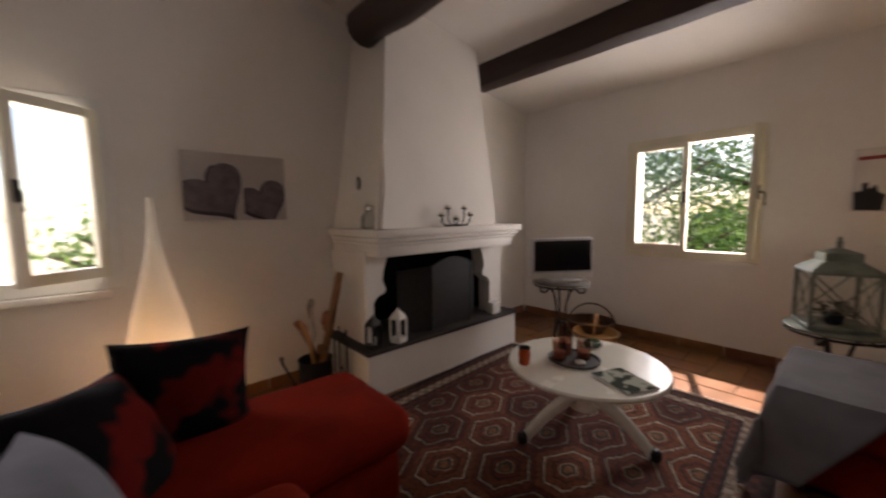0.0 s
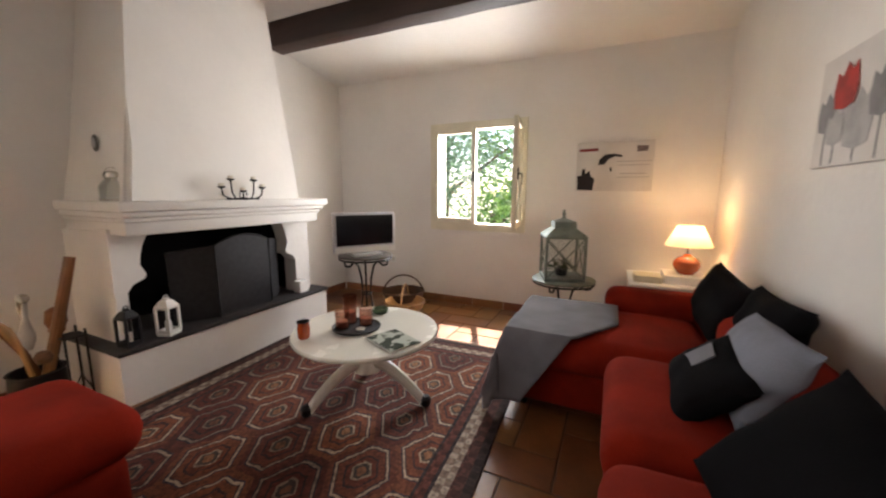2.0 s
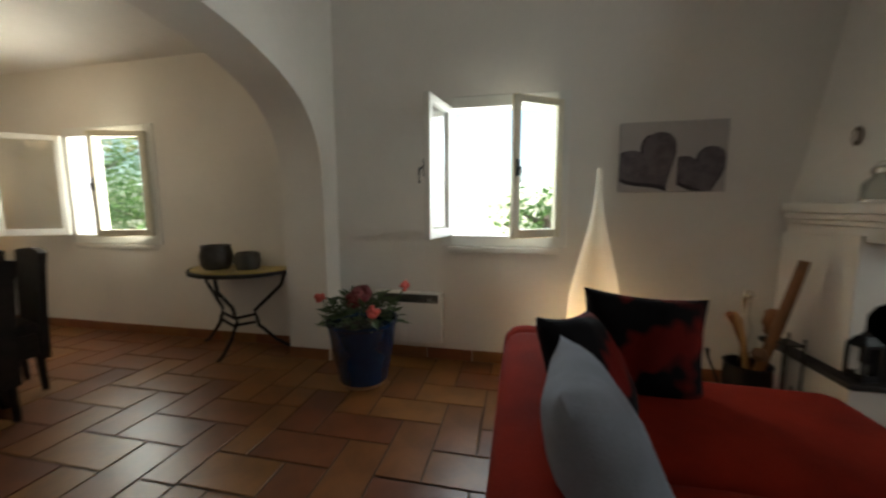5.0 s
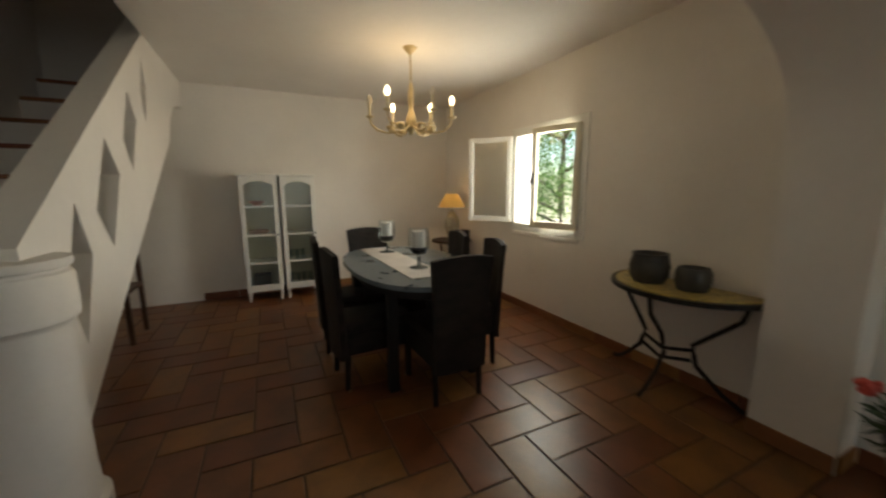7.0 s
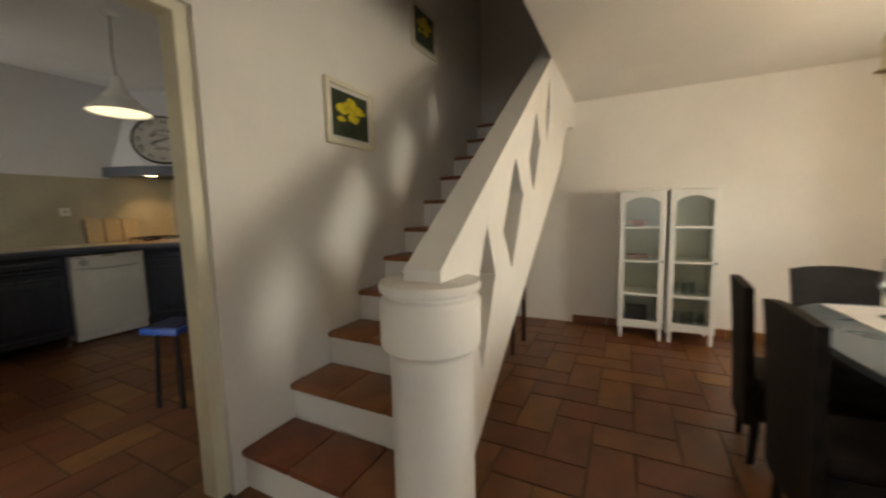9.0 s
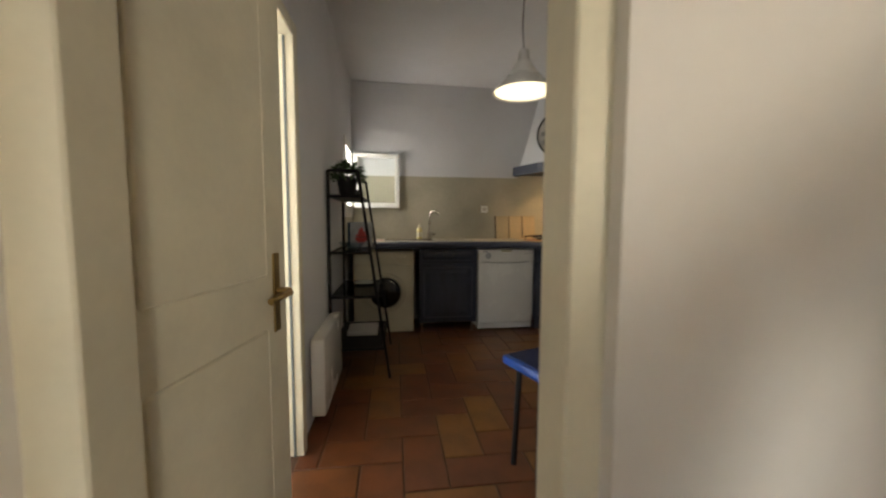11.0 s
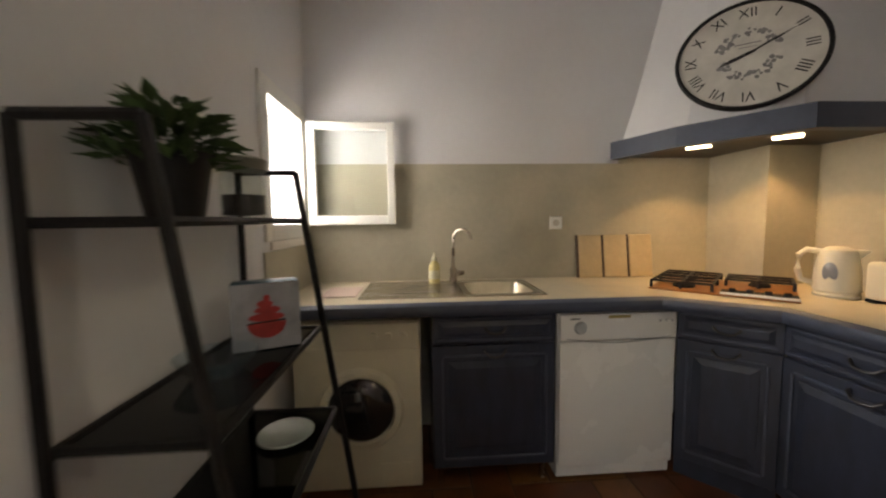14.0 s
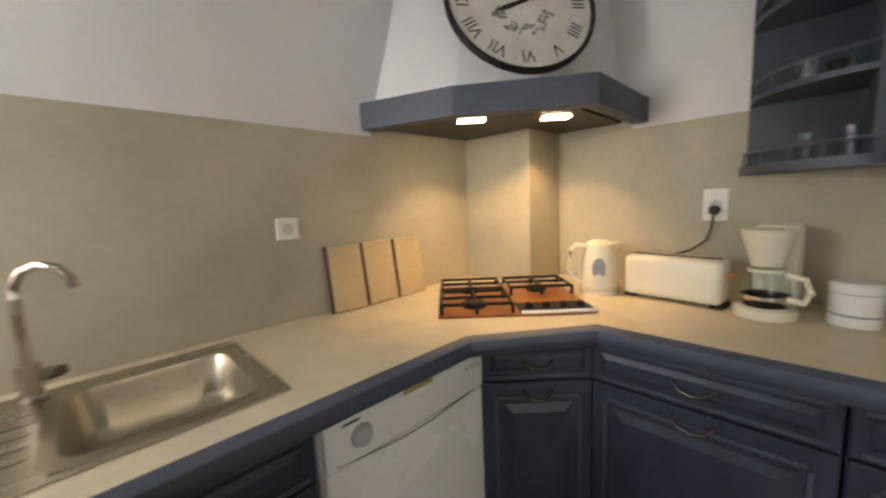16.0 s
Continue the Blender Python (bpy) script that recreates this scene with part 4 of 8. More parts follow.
def blob(parent, name, axis, at, face, cu, cz, outline, mat, lift=0.0215, label=""):
    """Flat printed shape on a canvas."""
    bm = bmesh.new()
    t = at + face * lift
    vs = [bm.verts.new((cu + u, t, cz + w) if axis == "y" else (t, cu + u, cz + w)) for u, w in outline]
    bm.faces.new(vs)
    r = bmesh.ops.extrude_face_region(bm, geom=list(bm.faces))
    d = Vector((0, -face * 0.001, 0)) if axis == "y" else Vector((-face * 0.001, 0, 0))
    bmesh.ops.translate(bm, vec=d, verts=[e for e in r["geom"] if isinstance(e, bmesh.types.BMVert)])
    return part(name, bm, mat, parent, label)


def heart(w, h, tilt=0.0):
    out = []
    for i in range(36):
        t = 2 * math.pi * i / 36
        x = 16 * math.sin(t) ** 3 / 32 * w
        y = (13 * math.cos(t) - 5 * math.cos(2 * t) - 2 * math.cos(3 * t) - math.cos(4 * t) + 2.5) / 29 * h
        c, s = math.cos(radians(tilt)), math.sin(radians(tilt))
        out.append((c * x - s * y, s * x + c * y))
    return out


CANVAS_GREY = surface("pale_grey_print", (0.50, 0.47, 0.46), 0.8, 0.05, 4, 120, 0.1)
STONE_GREY = surface("stone_grey_print", (0.17, 0.145, 0.16), 0.8, 0.16, 22, 90, 0.0)
STONE_DARK = surface("stone_shadow_print", (0.055, 0.045, 0.055), 0.8, 0.12, 20, 90, 0.0)
c = canvas("heart_picture", "grey canvas print of two stone hearts on a white wall", "y", YN, 2.587, 3.170, 1.181, 1.597, -1, CANVAS_GREY)


def clip_poly(poly, u0, u1, w0, w1):
    return [(min(max(u, u0), u1), min(max(w, w0), w1)) for u, w in poly]


for cu, cz, hw, hh, tilt, box in ((2.762, 1.322, 0.38, 0.335, 34, (-0.172, 0.172, -0.138, 0.2)), (3.035, 1.270, 0.31, 0.29, 20, (-0.125, 0.128, -0.086, 0.2))):
    k = 0.0 if cu < 3 else 0.0004
    blob(c, "stone_heart_shadow", "y", YN, -1, cu, cz, clip_poly(heart(hw * 1.06, hh * 1.06, tilt), *box), STONE_DARK, 0.0213 + k)
    blob(c, "stone_heart", "y", YN, -1, cu + 0.006, cz + 0.014, clip_poly(heart(hw, hh * 0.96, tilt), box[0], box[1] - 0.008, box[2] - 0.014, box[3]), STONE_GREY, 0.0223 + k)

PRINT_WHITE = surface("off_white_print", (0.66, 0.62, 0.58), 0.75, 0.05, 5, 120, 0.05)
INK = surface("black_ink", (0.015, 0.013, 0.015), 0.7, 0.1, 8, 60, 0)
c = canvas("wine_picture", "off-white canvas with black ink strokes and a red dash", "x", XE, 0.735, 1.325, 1.185, 1.595, -1, PRINT_WHITE)
blob(c, "stroke", "x", XE, -1, 1.23, 1.53, [(-0.075, -0.008), (0.075, -0.012), (0.075, 0.012), (-0.07, 0.016)], surface("red_ink", (0.24, 0.03, 0.03), 0.7, 0.1, 8, 60, 0), 0.022, "dark red dash")
blob(c, "stroke", "x", XE, -1, 1.07, 1.46, [(0.08, -0.055), (0.03, -0.05), (0.0, -0.005), (-0.05, 0.012), (-0.10, 0.006), (-0.10, 0.022), (-0.04, 0.036), (0.03, 0.03), (0.075, -0.01)], INK, 0.022)
blob(c, "stroke", "x", XE, -1, 1.25, 1.27, [(-0.065, -0.08), (0.06, -0.075), (0.065, 0.045), (0.03, 0.05), (0.03, 0.10), (0.005, 0.105), (0.0, 0.06), (-0.03, 0.09), (-0.045, 0.04), (-0.075, 0.02)], INK, 0.022)
blob(c, "stroke", "x", XE, -1, 1.05, 1.365, [(-0.007, -0.02), (0.008, -0.01), (0.01, 0.02), (-0.006, 0.016)], INK, 0.022)
blob(c, "stamp", "x", XE, -1, 0.82, 1.53, [(-0.035, -0.02), (0.04, -0.025), (0.045, 0.025), (-0.04, 0.022)], surface("grey_brown_ink", (0.16, 0.12, 0.12), 0.7, 0.2, 20, 60, 0), 0.022)
for k, (cz, w) in enumerate(((1.43, 0.26), (1.40, 0.24), (1.33, 0.20), (1.30, 0.24))):
    blob(c, "text_bar", "x", XE, -1, 0.88, cz, [(-w / 2, -0.003), (w / 2, -0.003), (w / 2, 0.003), (-w / 2, 0.003)], surface("faint_ink%d" % k, (0.42, 0.38, 0.36), 0.7, 0.05, 9, 60, 0), 0.022)

c = canvas("tulip_picture", "white canvas print of one red tulip among grey ones", "y", YS, 3.82, 4.50, 1.26, 1.66, 1, PRINT_WHITE)


def petal(w, h, k=1.0):
    return [(-0.5 * w, -0.1 * h), (-0.42 * w, -0.42 * h), (0, -0.5 * h), (0.4 * w, -0.42 * h), (0.5 * w, -0.05 * h), (0.42 * w, 0.35 * h), (0.2 * w, 0.22 * h), (0.02 * w, 0.5 * h), (-0.2 * w, 0.3 * h), (-0.36 * w, 0.45 * h)]


GR1, GR2 = surface("grey_print", (0.26, 0.25, 0.25), 0.8, 0.12, 14, 80, 0), surface("light_grey_print", (0.42, 0.40, 0.39), 0.8, 0.1, 14, 80, 0)
for k, (u, z, w, h, mt) in enumerate(((4.62, 1.50, 0.13, 0.15, GR1), (4.42, 1.45, 0.17, 0.2, GR2), (4.30, 1.52, 0.14, 0.17, GR1), (4.17, 1.47, 0.15, 0.18, GR2), (4.08, 1.54, 0.10, 0.15, GR1), (4.55, 1.44, 0.12, 0.13, GR2))):
    blob(c, "tulip", "y", YS, 1, u - 0.2, z - 0.04, petal(w, h), mt, 0.0214 + 0.0004 * k)
    blob(c, "stem", "y", YS, 1, u - 0.2, (z - h / 2 + 1.27) / 2, [(-0.004, -(z - h / 2 - 1.27) / 2), (0.004, -(z - h / 2 - 1.27) / 2), (0.004, (z - h / 2 - 1.27) / 2), (-0.004, (z - h / 2 - 1.27) / 2)], GR1, 0.0212)
blob(c, "red_tulip", "y", YS, 1, 4.31, 1.535, petal(0.15, 0.16), surface("red_print", (0.42, 0.03, 0.02), 0.8, 0.2, 18, 80, 0), 0.0244, "red tulip")

# ---- living room: lamps, tables, fireside ----
SHADE = translucent("cream_lamp_shade", (0.95, 0.82, 0.58), 0.6)
PAPER = translucent("rice_paper", (0.88, 0.84, 0.76), 0.42)
BULB = glow("warm_bulb", (1.0, 0.80, 0.52), 3)

# teardrop floor lamp behind the sofa
LX, LY = 2.415, 3.62
fl = thing("floor_lamp", "tall teardrop rice-paper floor lamp, lit, behind the sofa", "lamp")
part("base", lathe_bm([(0, 0), (0.13, 0), (0.135, 0.012), (0.11, 0.03), (0.03, 0.04), (0, 0.04)], 28, (LX, LY, 0)), IRON, fl)
prof = [(0.085, 0.12), (0.115, 0.2), (0.135, 0.32), (0.142, 0.45), (0.135, 0.58), (0.108, 0.72), (0.074, 0.86), (0.045, 0.98), (0.026, 1.08), (0.016, 1.18), (0.012, 1.27), (0.011, 1.30)]
bm = bmesh.new()
rings = []
for r, z in prof:
    rings.append([bm.verts.new((LX + r * math.cos(2 * math.pi * i / 32), LY + r * math.sin(2 * math.pi * i / 32), z)) for i in range(32)])
for a, b in zip(rings, rings[1:]):
    for i in range(32):
        bm.faces.new((a[i], a[(i + 1) % 32], b[(i + 1) % 32], b[i]))
part("shade", bm, PAPER, fl, "glowing cream paper shade")
part("stem", tube_bm([(LX, LY, 0.035), (LX, LY, 0.32)], 0.008, 8), IRON, fl)
part("bulb", lathe_bm([(0, 0.32), (0.014, 0.325), (0.026, 0.36), (0.028, 0.385), (0.02, 0.41), (0, 0.416)], 16, (LX, LY, 0)), BULB, fl, "lit bulb")
bulb("floor_lamp_light", (LX, LY, 0.34), 2.2, (1.0, 0.66, 0.36), 0.04)

# corner side table with lamp
tb = thing("side_cabinet", "low white side cabinet in the corner with slatted front", "cabinet")
part("body", box_bm(5.40, 5.90, 0.30, 0.86, 0.0, 0.50, 0.006), WHITE, tb)
part("top", box_bm(5.385, 5.915, 0.295, 0.875, 0.502, 0.525, 0.006), WHITE, tb)
for k in range(4):
    part("slat", box_bm(5.386, 5.398, 0.34, 0.82, 0.06 + 0.11 * k, 0.14 + 0.11 * k, 0.004), WHITE, tb)
solo("book_box", box_bm(5.44, 5.62, 0.66, 0.84, 0.527, 0.575, 0.004), surface("cream_card", (0.62, 0.56, 0.42), 0.7, 0.08, 8, 60, 0.05), "cream box file lying on the side cabinet", "box")
bm = box_bm(5.46, 5.74, 0.38, 0.645, 0.527, 0.587, 0.004)
solo("box", bm, WHITE, "white box under the table lamp", "box")
tl = thing("table_lamp", "lit table lamp with a round orange ceramic base and cream shade", "lamp", at=(5.60, 0.50, 0.588))
part("base", lathe_bm([(0, 0), (0.05, 0), (0.055, 0.008), (0.075, 0.03), (0.088, 0.06), (0.085, 0.09), (0.06, 0.118), (0.03, 0.13), (0.022, 0.145), (0, 0.147)], 32), ORANGE_GLAZE, tl, "glossy orange-red ceramic base")
part("neck", lathe_bm([(0.012, 0.1475), (0.012, 0.22), (0, 0.221)], 12), CHROME, tl)
bm = bmesh.new()
ra = [bm.verts.new((0.150 * math.cos(2 * math.pi * i / 36), 0.150 * math.sin(2 * math.pi * i / 36), 0.205)) for i in range(36)]
rb = [bm.verts.new((0.080 * math.cos(2 * math.pi * i / 36), 0.080 * math.sin(2 * math.pi * i / 36), 0.345)) for i in range(36)]
for i in range(36):
    bm.faces.new((ra[i], ra[(i + 1) % 36], rb[(i + 1) % 36], rb[i]))
part("shade", bm, SHADE, tl, "cream conical fabric shade")
part("bulb", lathe_bm([(0, 0.222), (0.012, 0.224), (0.024, 0.25), (0.024, 0.265), (0.014, 0.285), (0, 0.288)], 14), BULB, tl, "lit bulb")
bulb("table_lamp_light", (5.60, 0.50, 0.905), 0.74, (1.0, 0.62, 0.30), 0.025)


def iron_table(label, at, r, h, top_mat):
    """Small round table on scrolled iron legs."""
    ob = thing("iron_side_table", label, "table", "iron side tables", at)
    part("tabletop", lathe_bm([(0, h - 0.018), (r - 0.01, h - 0.018), (r, h - 0.012), (r, h - 0.004), (r - 0.006, h), (0, h)], 40), top_mat, ob)
    part("rim", tube_bm([(r * 0.96 * math.cos(2 * math.pi * i / 32), r * 0.96 * math.sin(2 * math.pi * i / 32), h - 0.03) for i in range(32)], 0.008, 6, True), IRON, ob)
    for k in range(3):
        a = radians(40 + 120 * k)
        pts = [(0.9 * r, h - 0.03), (0.86 * r, h - 0.075), (0.68 * r, h - 0.085), (0.5 * r, h - 0.05), (0.32 * r, h - 0.09), (0.2 * r, h - 0.2), (0.16 * r, h * 0.5), (0.26 * r, 0.2), (0.55 * r, 0.06), (0.8 * r, 0.012), (0.88 * r, 0.02)]
        sm = []
        for i in range(len(pts) - 1):
            for f in (0, 0.5):
                sm.append((pts[i][0] * (1 - f) + pts[i + 1][0] * f, pts[i][1] * (1 - f) + pts[i + 1][1] * f))
        sm.append(pts[-1])
        part("leg", tube_bm([(q * math.cos(a), q * math.sin(a), z) for q, z in sm], 0.009, 7), IRON, ob)
    part("ring", tube_bm([(0.19 * r * math.cos(2 * math.pi * i / 20), 0.19 * r * math.sin(2 * math.pi * i / 20), h * 0.5) for i in range(20)], 0.006, 6, True), IRON, ob)
    return ob


# television
iron_table("round wrought-iron side table under the television", (4.92, 2.84, 0), 0.22, 0.66, surface("dark_stone_top", (0.10, 0.085, 0.075), 0.4, 0.15, 8, 60, 0.1))
tv = thing("television", "small flat television with a silver-white case, switched off", "television", at=(4.90, 2.83, 0.661), rz=-34)
part("case", box_bm(-0.255, 0.255, -0.03, 0.03, 0.025, 0.345, 0.012, 2), surface("silver_plastic", (0.62, 0.62, 0.64), 0.35, 0.03, 6, 60, 0), tv)
part("screen", box_bm(-0.235, 0.235, -0.034, -0.031, 0.085, 0.325, 0.001), surface("dark_screen", (0.012, 0.011, 0.014), 0.12, 0.05, 4, 40, 0), tv, "dark glossy screen")
part("speaker_bar", box_bm(-0.25, 0.25, -0.036, -0.0305, 0.03, 0.07, 0.002), WHITE, tv)
part("stand", box_bm(-0.12, 0.12, -0.09, 0.09, 0.0, 0.024, 0.008, 2), surface("pale_plastic", (0.6, 0.6, 0.6), 0.4, 0.03, 6, 60, 0), tv)

# lantern with a small plant
iron_table("round wrought-iron side table with a patinated top under a lantern", (5.45, 1.33, 0), 0.24, 0.50, GREYGREEN)
ln = thing("lantern", "large grey-green metal lantern with crossed bars", "lantern", at=(5.45, 1.35, 0.501), rz=18)
part("base", box_bm(-0.15, 0.15, -0.15, 0.15, 0.0, 0.025, 0.005), GREYGREEN, ln)
part("eave", box_bm(-0.152, 0.152, -0.152, 0.152, 0.325, 0.345, 0.005), GREYGREEN, ln)
for sx in (-1, 1):
    for sy in (-1, 1):
        part("post", box_bm(sx * 0.14 - 0.009, sx * 0.14 + 0.009, sy * 0.14 - 0.009, sy * 0.14 + 0.009, 0.0255, 0.3245), GREYGREEN, ln, smooth=False)
for k in range(4):
    m4 = pose(0, 0, 0, 0, 0, 90 * k)
    for s in (-1, 1):
        bm = tube_bm([(-0.13 * s, -0.14, 0.03), (0, -0.14, 0.175), (0.13 * s, -0.14, 0.32)], 0.005, 6)
        bmesh.ops.transform(bm, matrix=m4, verts=bm.verts)
        part("cross_bar", bm, GREYGREEN, ln)
    bm = box_bm(-0.13, 0.13, -0.1415, -0.139, 0.026, 0.324)
    bmesh.ops.transform(bm, matrix=m4, verts=bm.verts)
    part("pane", bm, GLASS, ln, smooth=False)
bm = bmesh.new()
for (r0, z0), (r1, z1) in zip([(0.15, 0.3455), (0.088, 0.395), (0.080, 0.40), (0.080, 0.448)], [(0.088, 0.395), (0.080, 0.40), (0.080, 0.448), (0.02, 0.472)]):
    a = [bm.verts.new((sx * r0, sy * r0, z0)) for sx, sy in ((-1, -1), (1, -1), (1, 1), (-1, 1))]
    b = [bm.verts.new((sx * r1, sy * r1, z1)) for sx, sy in ((-1, -1), (1, -1), (1, 1), (-1, 1))]
    for i in range(4):
        bm.faces.new((a[i], a[(i + 1) % 4], b[(i + 1) % 4], b[i]))
part("roof", bm, GREYGREEN, ln)
part("finial", lathe_bm([(0.018, 0.474), (0.01, 0.49), (0.017, 0.505), (0.008, 0.52), (0.012, 0.53), (0, 0.545)], 14), GREYGREEN, ln)


def leaf_cluster(n, spread, height, size, seed, droop=0.3, base=0.0):
    """Many small pointed leaves on a rounded crown."""
    bm = bmesh.new()
    rnd = random.Random(seed)
    for i in range(n):
        az, el = rnd.uniform(0, 2 * math.pi), rnd.uniform(-0.1, 1.45)
        r = rnd.uniform(0.25, 1.0) ** 0.7
        p = Vector((spread * r * math.cos(az) * math.cos(el), spread * r * math.sin(az) * math.cos(el), base + height * r * math.sin(el)))
        d = Vector((math.cos(az + rnd.uniform(-0.6, 0.6)), math.sin(az + rnd.uniform(-0.6, 0.6)), rnd.uniform(-droop, 0.9))).normalized()
        s = size * rnd.uniform(0.6, 1.3)
        q = d.cross(Vector((rnd.uniform(-0.4, 0.4), rnd.uniform(-0.4, 0.4), 1))).normalized() * s * 0.24
        up = q.cross(d).normalized() * s * 0.1
        a, b, c2, e, f = p, p + d * s * 0.45 + q + up, p + d * s, p + d * s * 0.45 - q + up, p + d * s * 0.5 - up * 0.3
        v = [bm.verts.new(x) for x in (a, b, c2, e, f)]
        bm.faces.new((v[0], v[1], v[4]))
        bm.faces.new((v[1], v[2], v[4]))
        bm.faces.new((v[2], v[3], v[4]))
        bm.faces.new((v[3], v[0], v[4]))
    return bm


pl = thing("potted_plant", "small green plant in a dark pot inside the lantern", "plant", at=(5.45, 1.35, 0.5265))
part("pot", lathe_bm([(0, 0), (0.04, 0), (0.05, 0.055), (0.044, 0.055), (0.04, 0.045), (0, 0.045)], 18), BLACK, pl)
part("leaves", leaf_cluster(70, 0.075, 0.09, 0.05, 3, base=0.045), LEAF, pl, smooth=False)

# baskets by the wall
for k, (x, y, rz, mt, lb, sc) in enumerate(((5.47, 2.80, 20, WOOD, "round blond wicker basket with a tall hoop handle", 1.15), (5.74, 2.98, -60, surface("brown_wicker", (0.10, 0.045, 0.02), 0.7, 0.25, 9, 90, 0.6), "dark brown wicker basket with a hoop handle", 1.3))):
    b = thing("basket", lb, "basket", "baskets", (x, y, 0), rz)
    part("bowl", lathe_bm([(0, 0.004), (0.09 * sc, 0.004), (0.15 * sc, 0.05), (0.17 * sc, 0.10 * sc), (0.16 * sc, 0.102 * sc), (0.14 * sc, 0.055), (0.085 * sc, 0.015), (0, 0.014)], 28), mt, b)
    part("handle", tube_bm(arc((0, 0, 0.09), 0.165 * sc, 0, 180, 16), 0.009, 7), mt, b)
    part("rim", tube_bm([(0.167 * sc * math.cos(2 * math.pi * i / 30), 0.167 * sc * math.sin(2 * math.pi * i / 30), 0.102 * sc + 0.003 * (i % 2)) for i in range(30)], 0.010, 6, True), mt, b)

# fire tools in a pot left of the hearth
tp = thing("tool_pot", "dark pot by the hearth", "pot", at=(3.22, 3.66, 0))
part("body", lathe_bm([(0, 0), (0.085, 0), (0.10, 0.03), (0.11, 0.16), (0.105, 0.24), (0.112, 0.25), (0.10, 0.25), (0.095, 0.16), (0, 0.05)], 26), BLACK, tp)
for k, (lb, nm, pts, rr, mt) in enumerate((
        ("long brown wooden stick leaning in the pot", "wooden_stick", [(3.22, 3.62, 0.12), (3.30, 3.60, 0.45), (3.39, 3.60, 0.82)], [0.024, 0.026, 0.024], surface("brown_wood", (0.26, 0.11, 0.035), 0.5, 0.2, 5, 30, 0.1)),
        ("wooden handled spoon leaning in the pot", "wooden_spoon", [(3.21, 3.64, 0.12), (3.17, 3.62, 0.38), (3.13, 3.61, 0.50), (3.11, 3.61, 0.54)], [0.012, 0.012, 0.022, 0.012], WOOD),
        ("steel ladle standing in the pot", "ladle", [(3.20, 3.70, 0.1), (3.22, 3.73, 0.5), (3.225, 3.735, 0.58), (3.23, 3.72, 0.62), (3.225, 3.70, 0.60)], [0.006, 0.006, 0.02, 0.026, 0.012], STEEL),
        ("iron poker leaning out of the pot", "poker", [(3.13, 3.60, 0.06), (3.04, 3.56, 0.16), (2.97, 3.54, 0.32), (2.965, 3.54, 0.36)], [0.007, 0.007, 0.007, 0.011], IRON))):
    solo(nm, tube_bm(pts, rr, 10), mt, lb, "tool", "fireside tools")
solo("gourd_bottle", lathe_bm([(0, 0), (0.04, 0.01), (0.062, 0.06), (0.06, 0.10), (0.035, 0.15), (0.02, 0.19), (0.018, 0.28), (0.026, 0.295), (0.024, 0.31), (0, 0.312)], 22, m=pose(3.21, 3.70, 0.345, -4, 5, 0) @ Matrix.Diagonal((0.55, 0.55, 0.9, 1))), surface("pale_gourd", (0.55, 0.52, 0.48), 0.4, 0.12, 12, 60, 0.05), "pale grey gourd bottle standing in the pot", "bottle")
solo("wooden_club", tube_bm([(3.27, 3.67, 0.2), (3.315, 3.67, 0.40), (3.32, 3.67, 0.425), (3.322, 3.67, 0.47), (3.325, 3.668, 0.535), (3.327, 3.666, 0.55)], [0.012, 0.013, 0.035, 0.046, 0.04, 0.02], 12), surface("red_brown_wood", (0.30, 0.12, 0.045), 0.45, 0.15, 6, 40, 0.06), "thick red-brown wooden mallet in the fireside pot", "tool", "fireside tools")
solo("bent_branch", tube_bm([(3.23, 3.66, 0.2), (3.18, 3.64, 0.36), (3.13, 3.63, 0.47), (3.09, 3.62, 0.53)], [0.015, 0.017, 0.016, 0.02], 10), surface("reddish_wood", (0.22, 0.085, 0.03), 0.55, 0.2, 6, 40, 0.1), "bent reddish-brown branch leaning out of the pot", "tool", "fireside tools")
solo("wooden_ball", lathe_bm([(0, 0), (0.035, 0.012), (0.05, 0.05), (0.035, 0.088), (0, 0.1)], 18, m=pose(3.235, 3.60, 0.285) @ Matrix.Diagonal((0.75, 0.75, 0.75, 1))), surface("worn_brown_wood", (0.20, 0.09, 0.035), 0.5, 0.2, 6, 40, 0.08), "round wooden knob at the top of the pot", "knob")
fr = thing("fire_stand", "small black iron stand beside the hearth", "stand")
part("shelf", box_bm(3.29, 3.385, 3.52, 3.64, 0.40, 0.408, 0.002), IRON, fr)
for x, y in ((3.295, 3.525), (3.38, 3.525), (3.295, 3.635), (3.38, 3.635)):
    part("leg", tube_bm([(x, y, 0.0), (x, y, 0.40), (x, y, 0.44)], 0.006, 6), IRON, fr)
part("brace", tube_bm([(3.295, 3.525, 0.1), (3.34, 3.522, 0.2), (3.38, 3.525, 0.1)], 0.005, 6), IRON, fr)


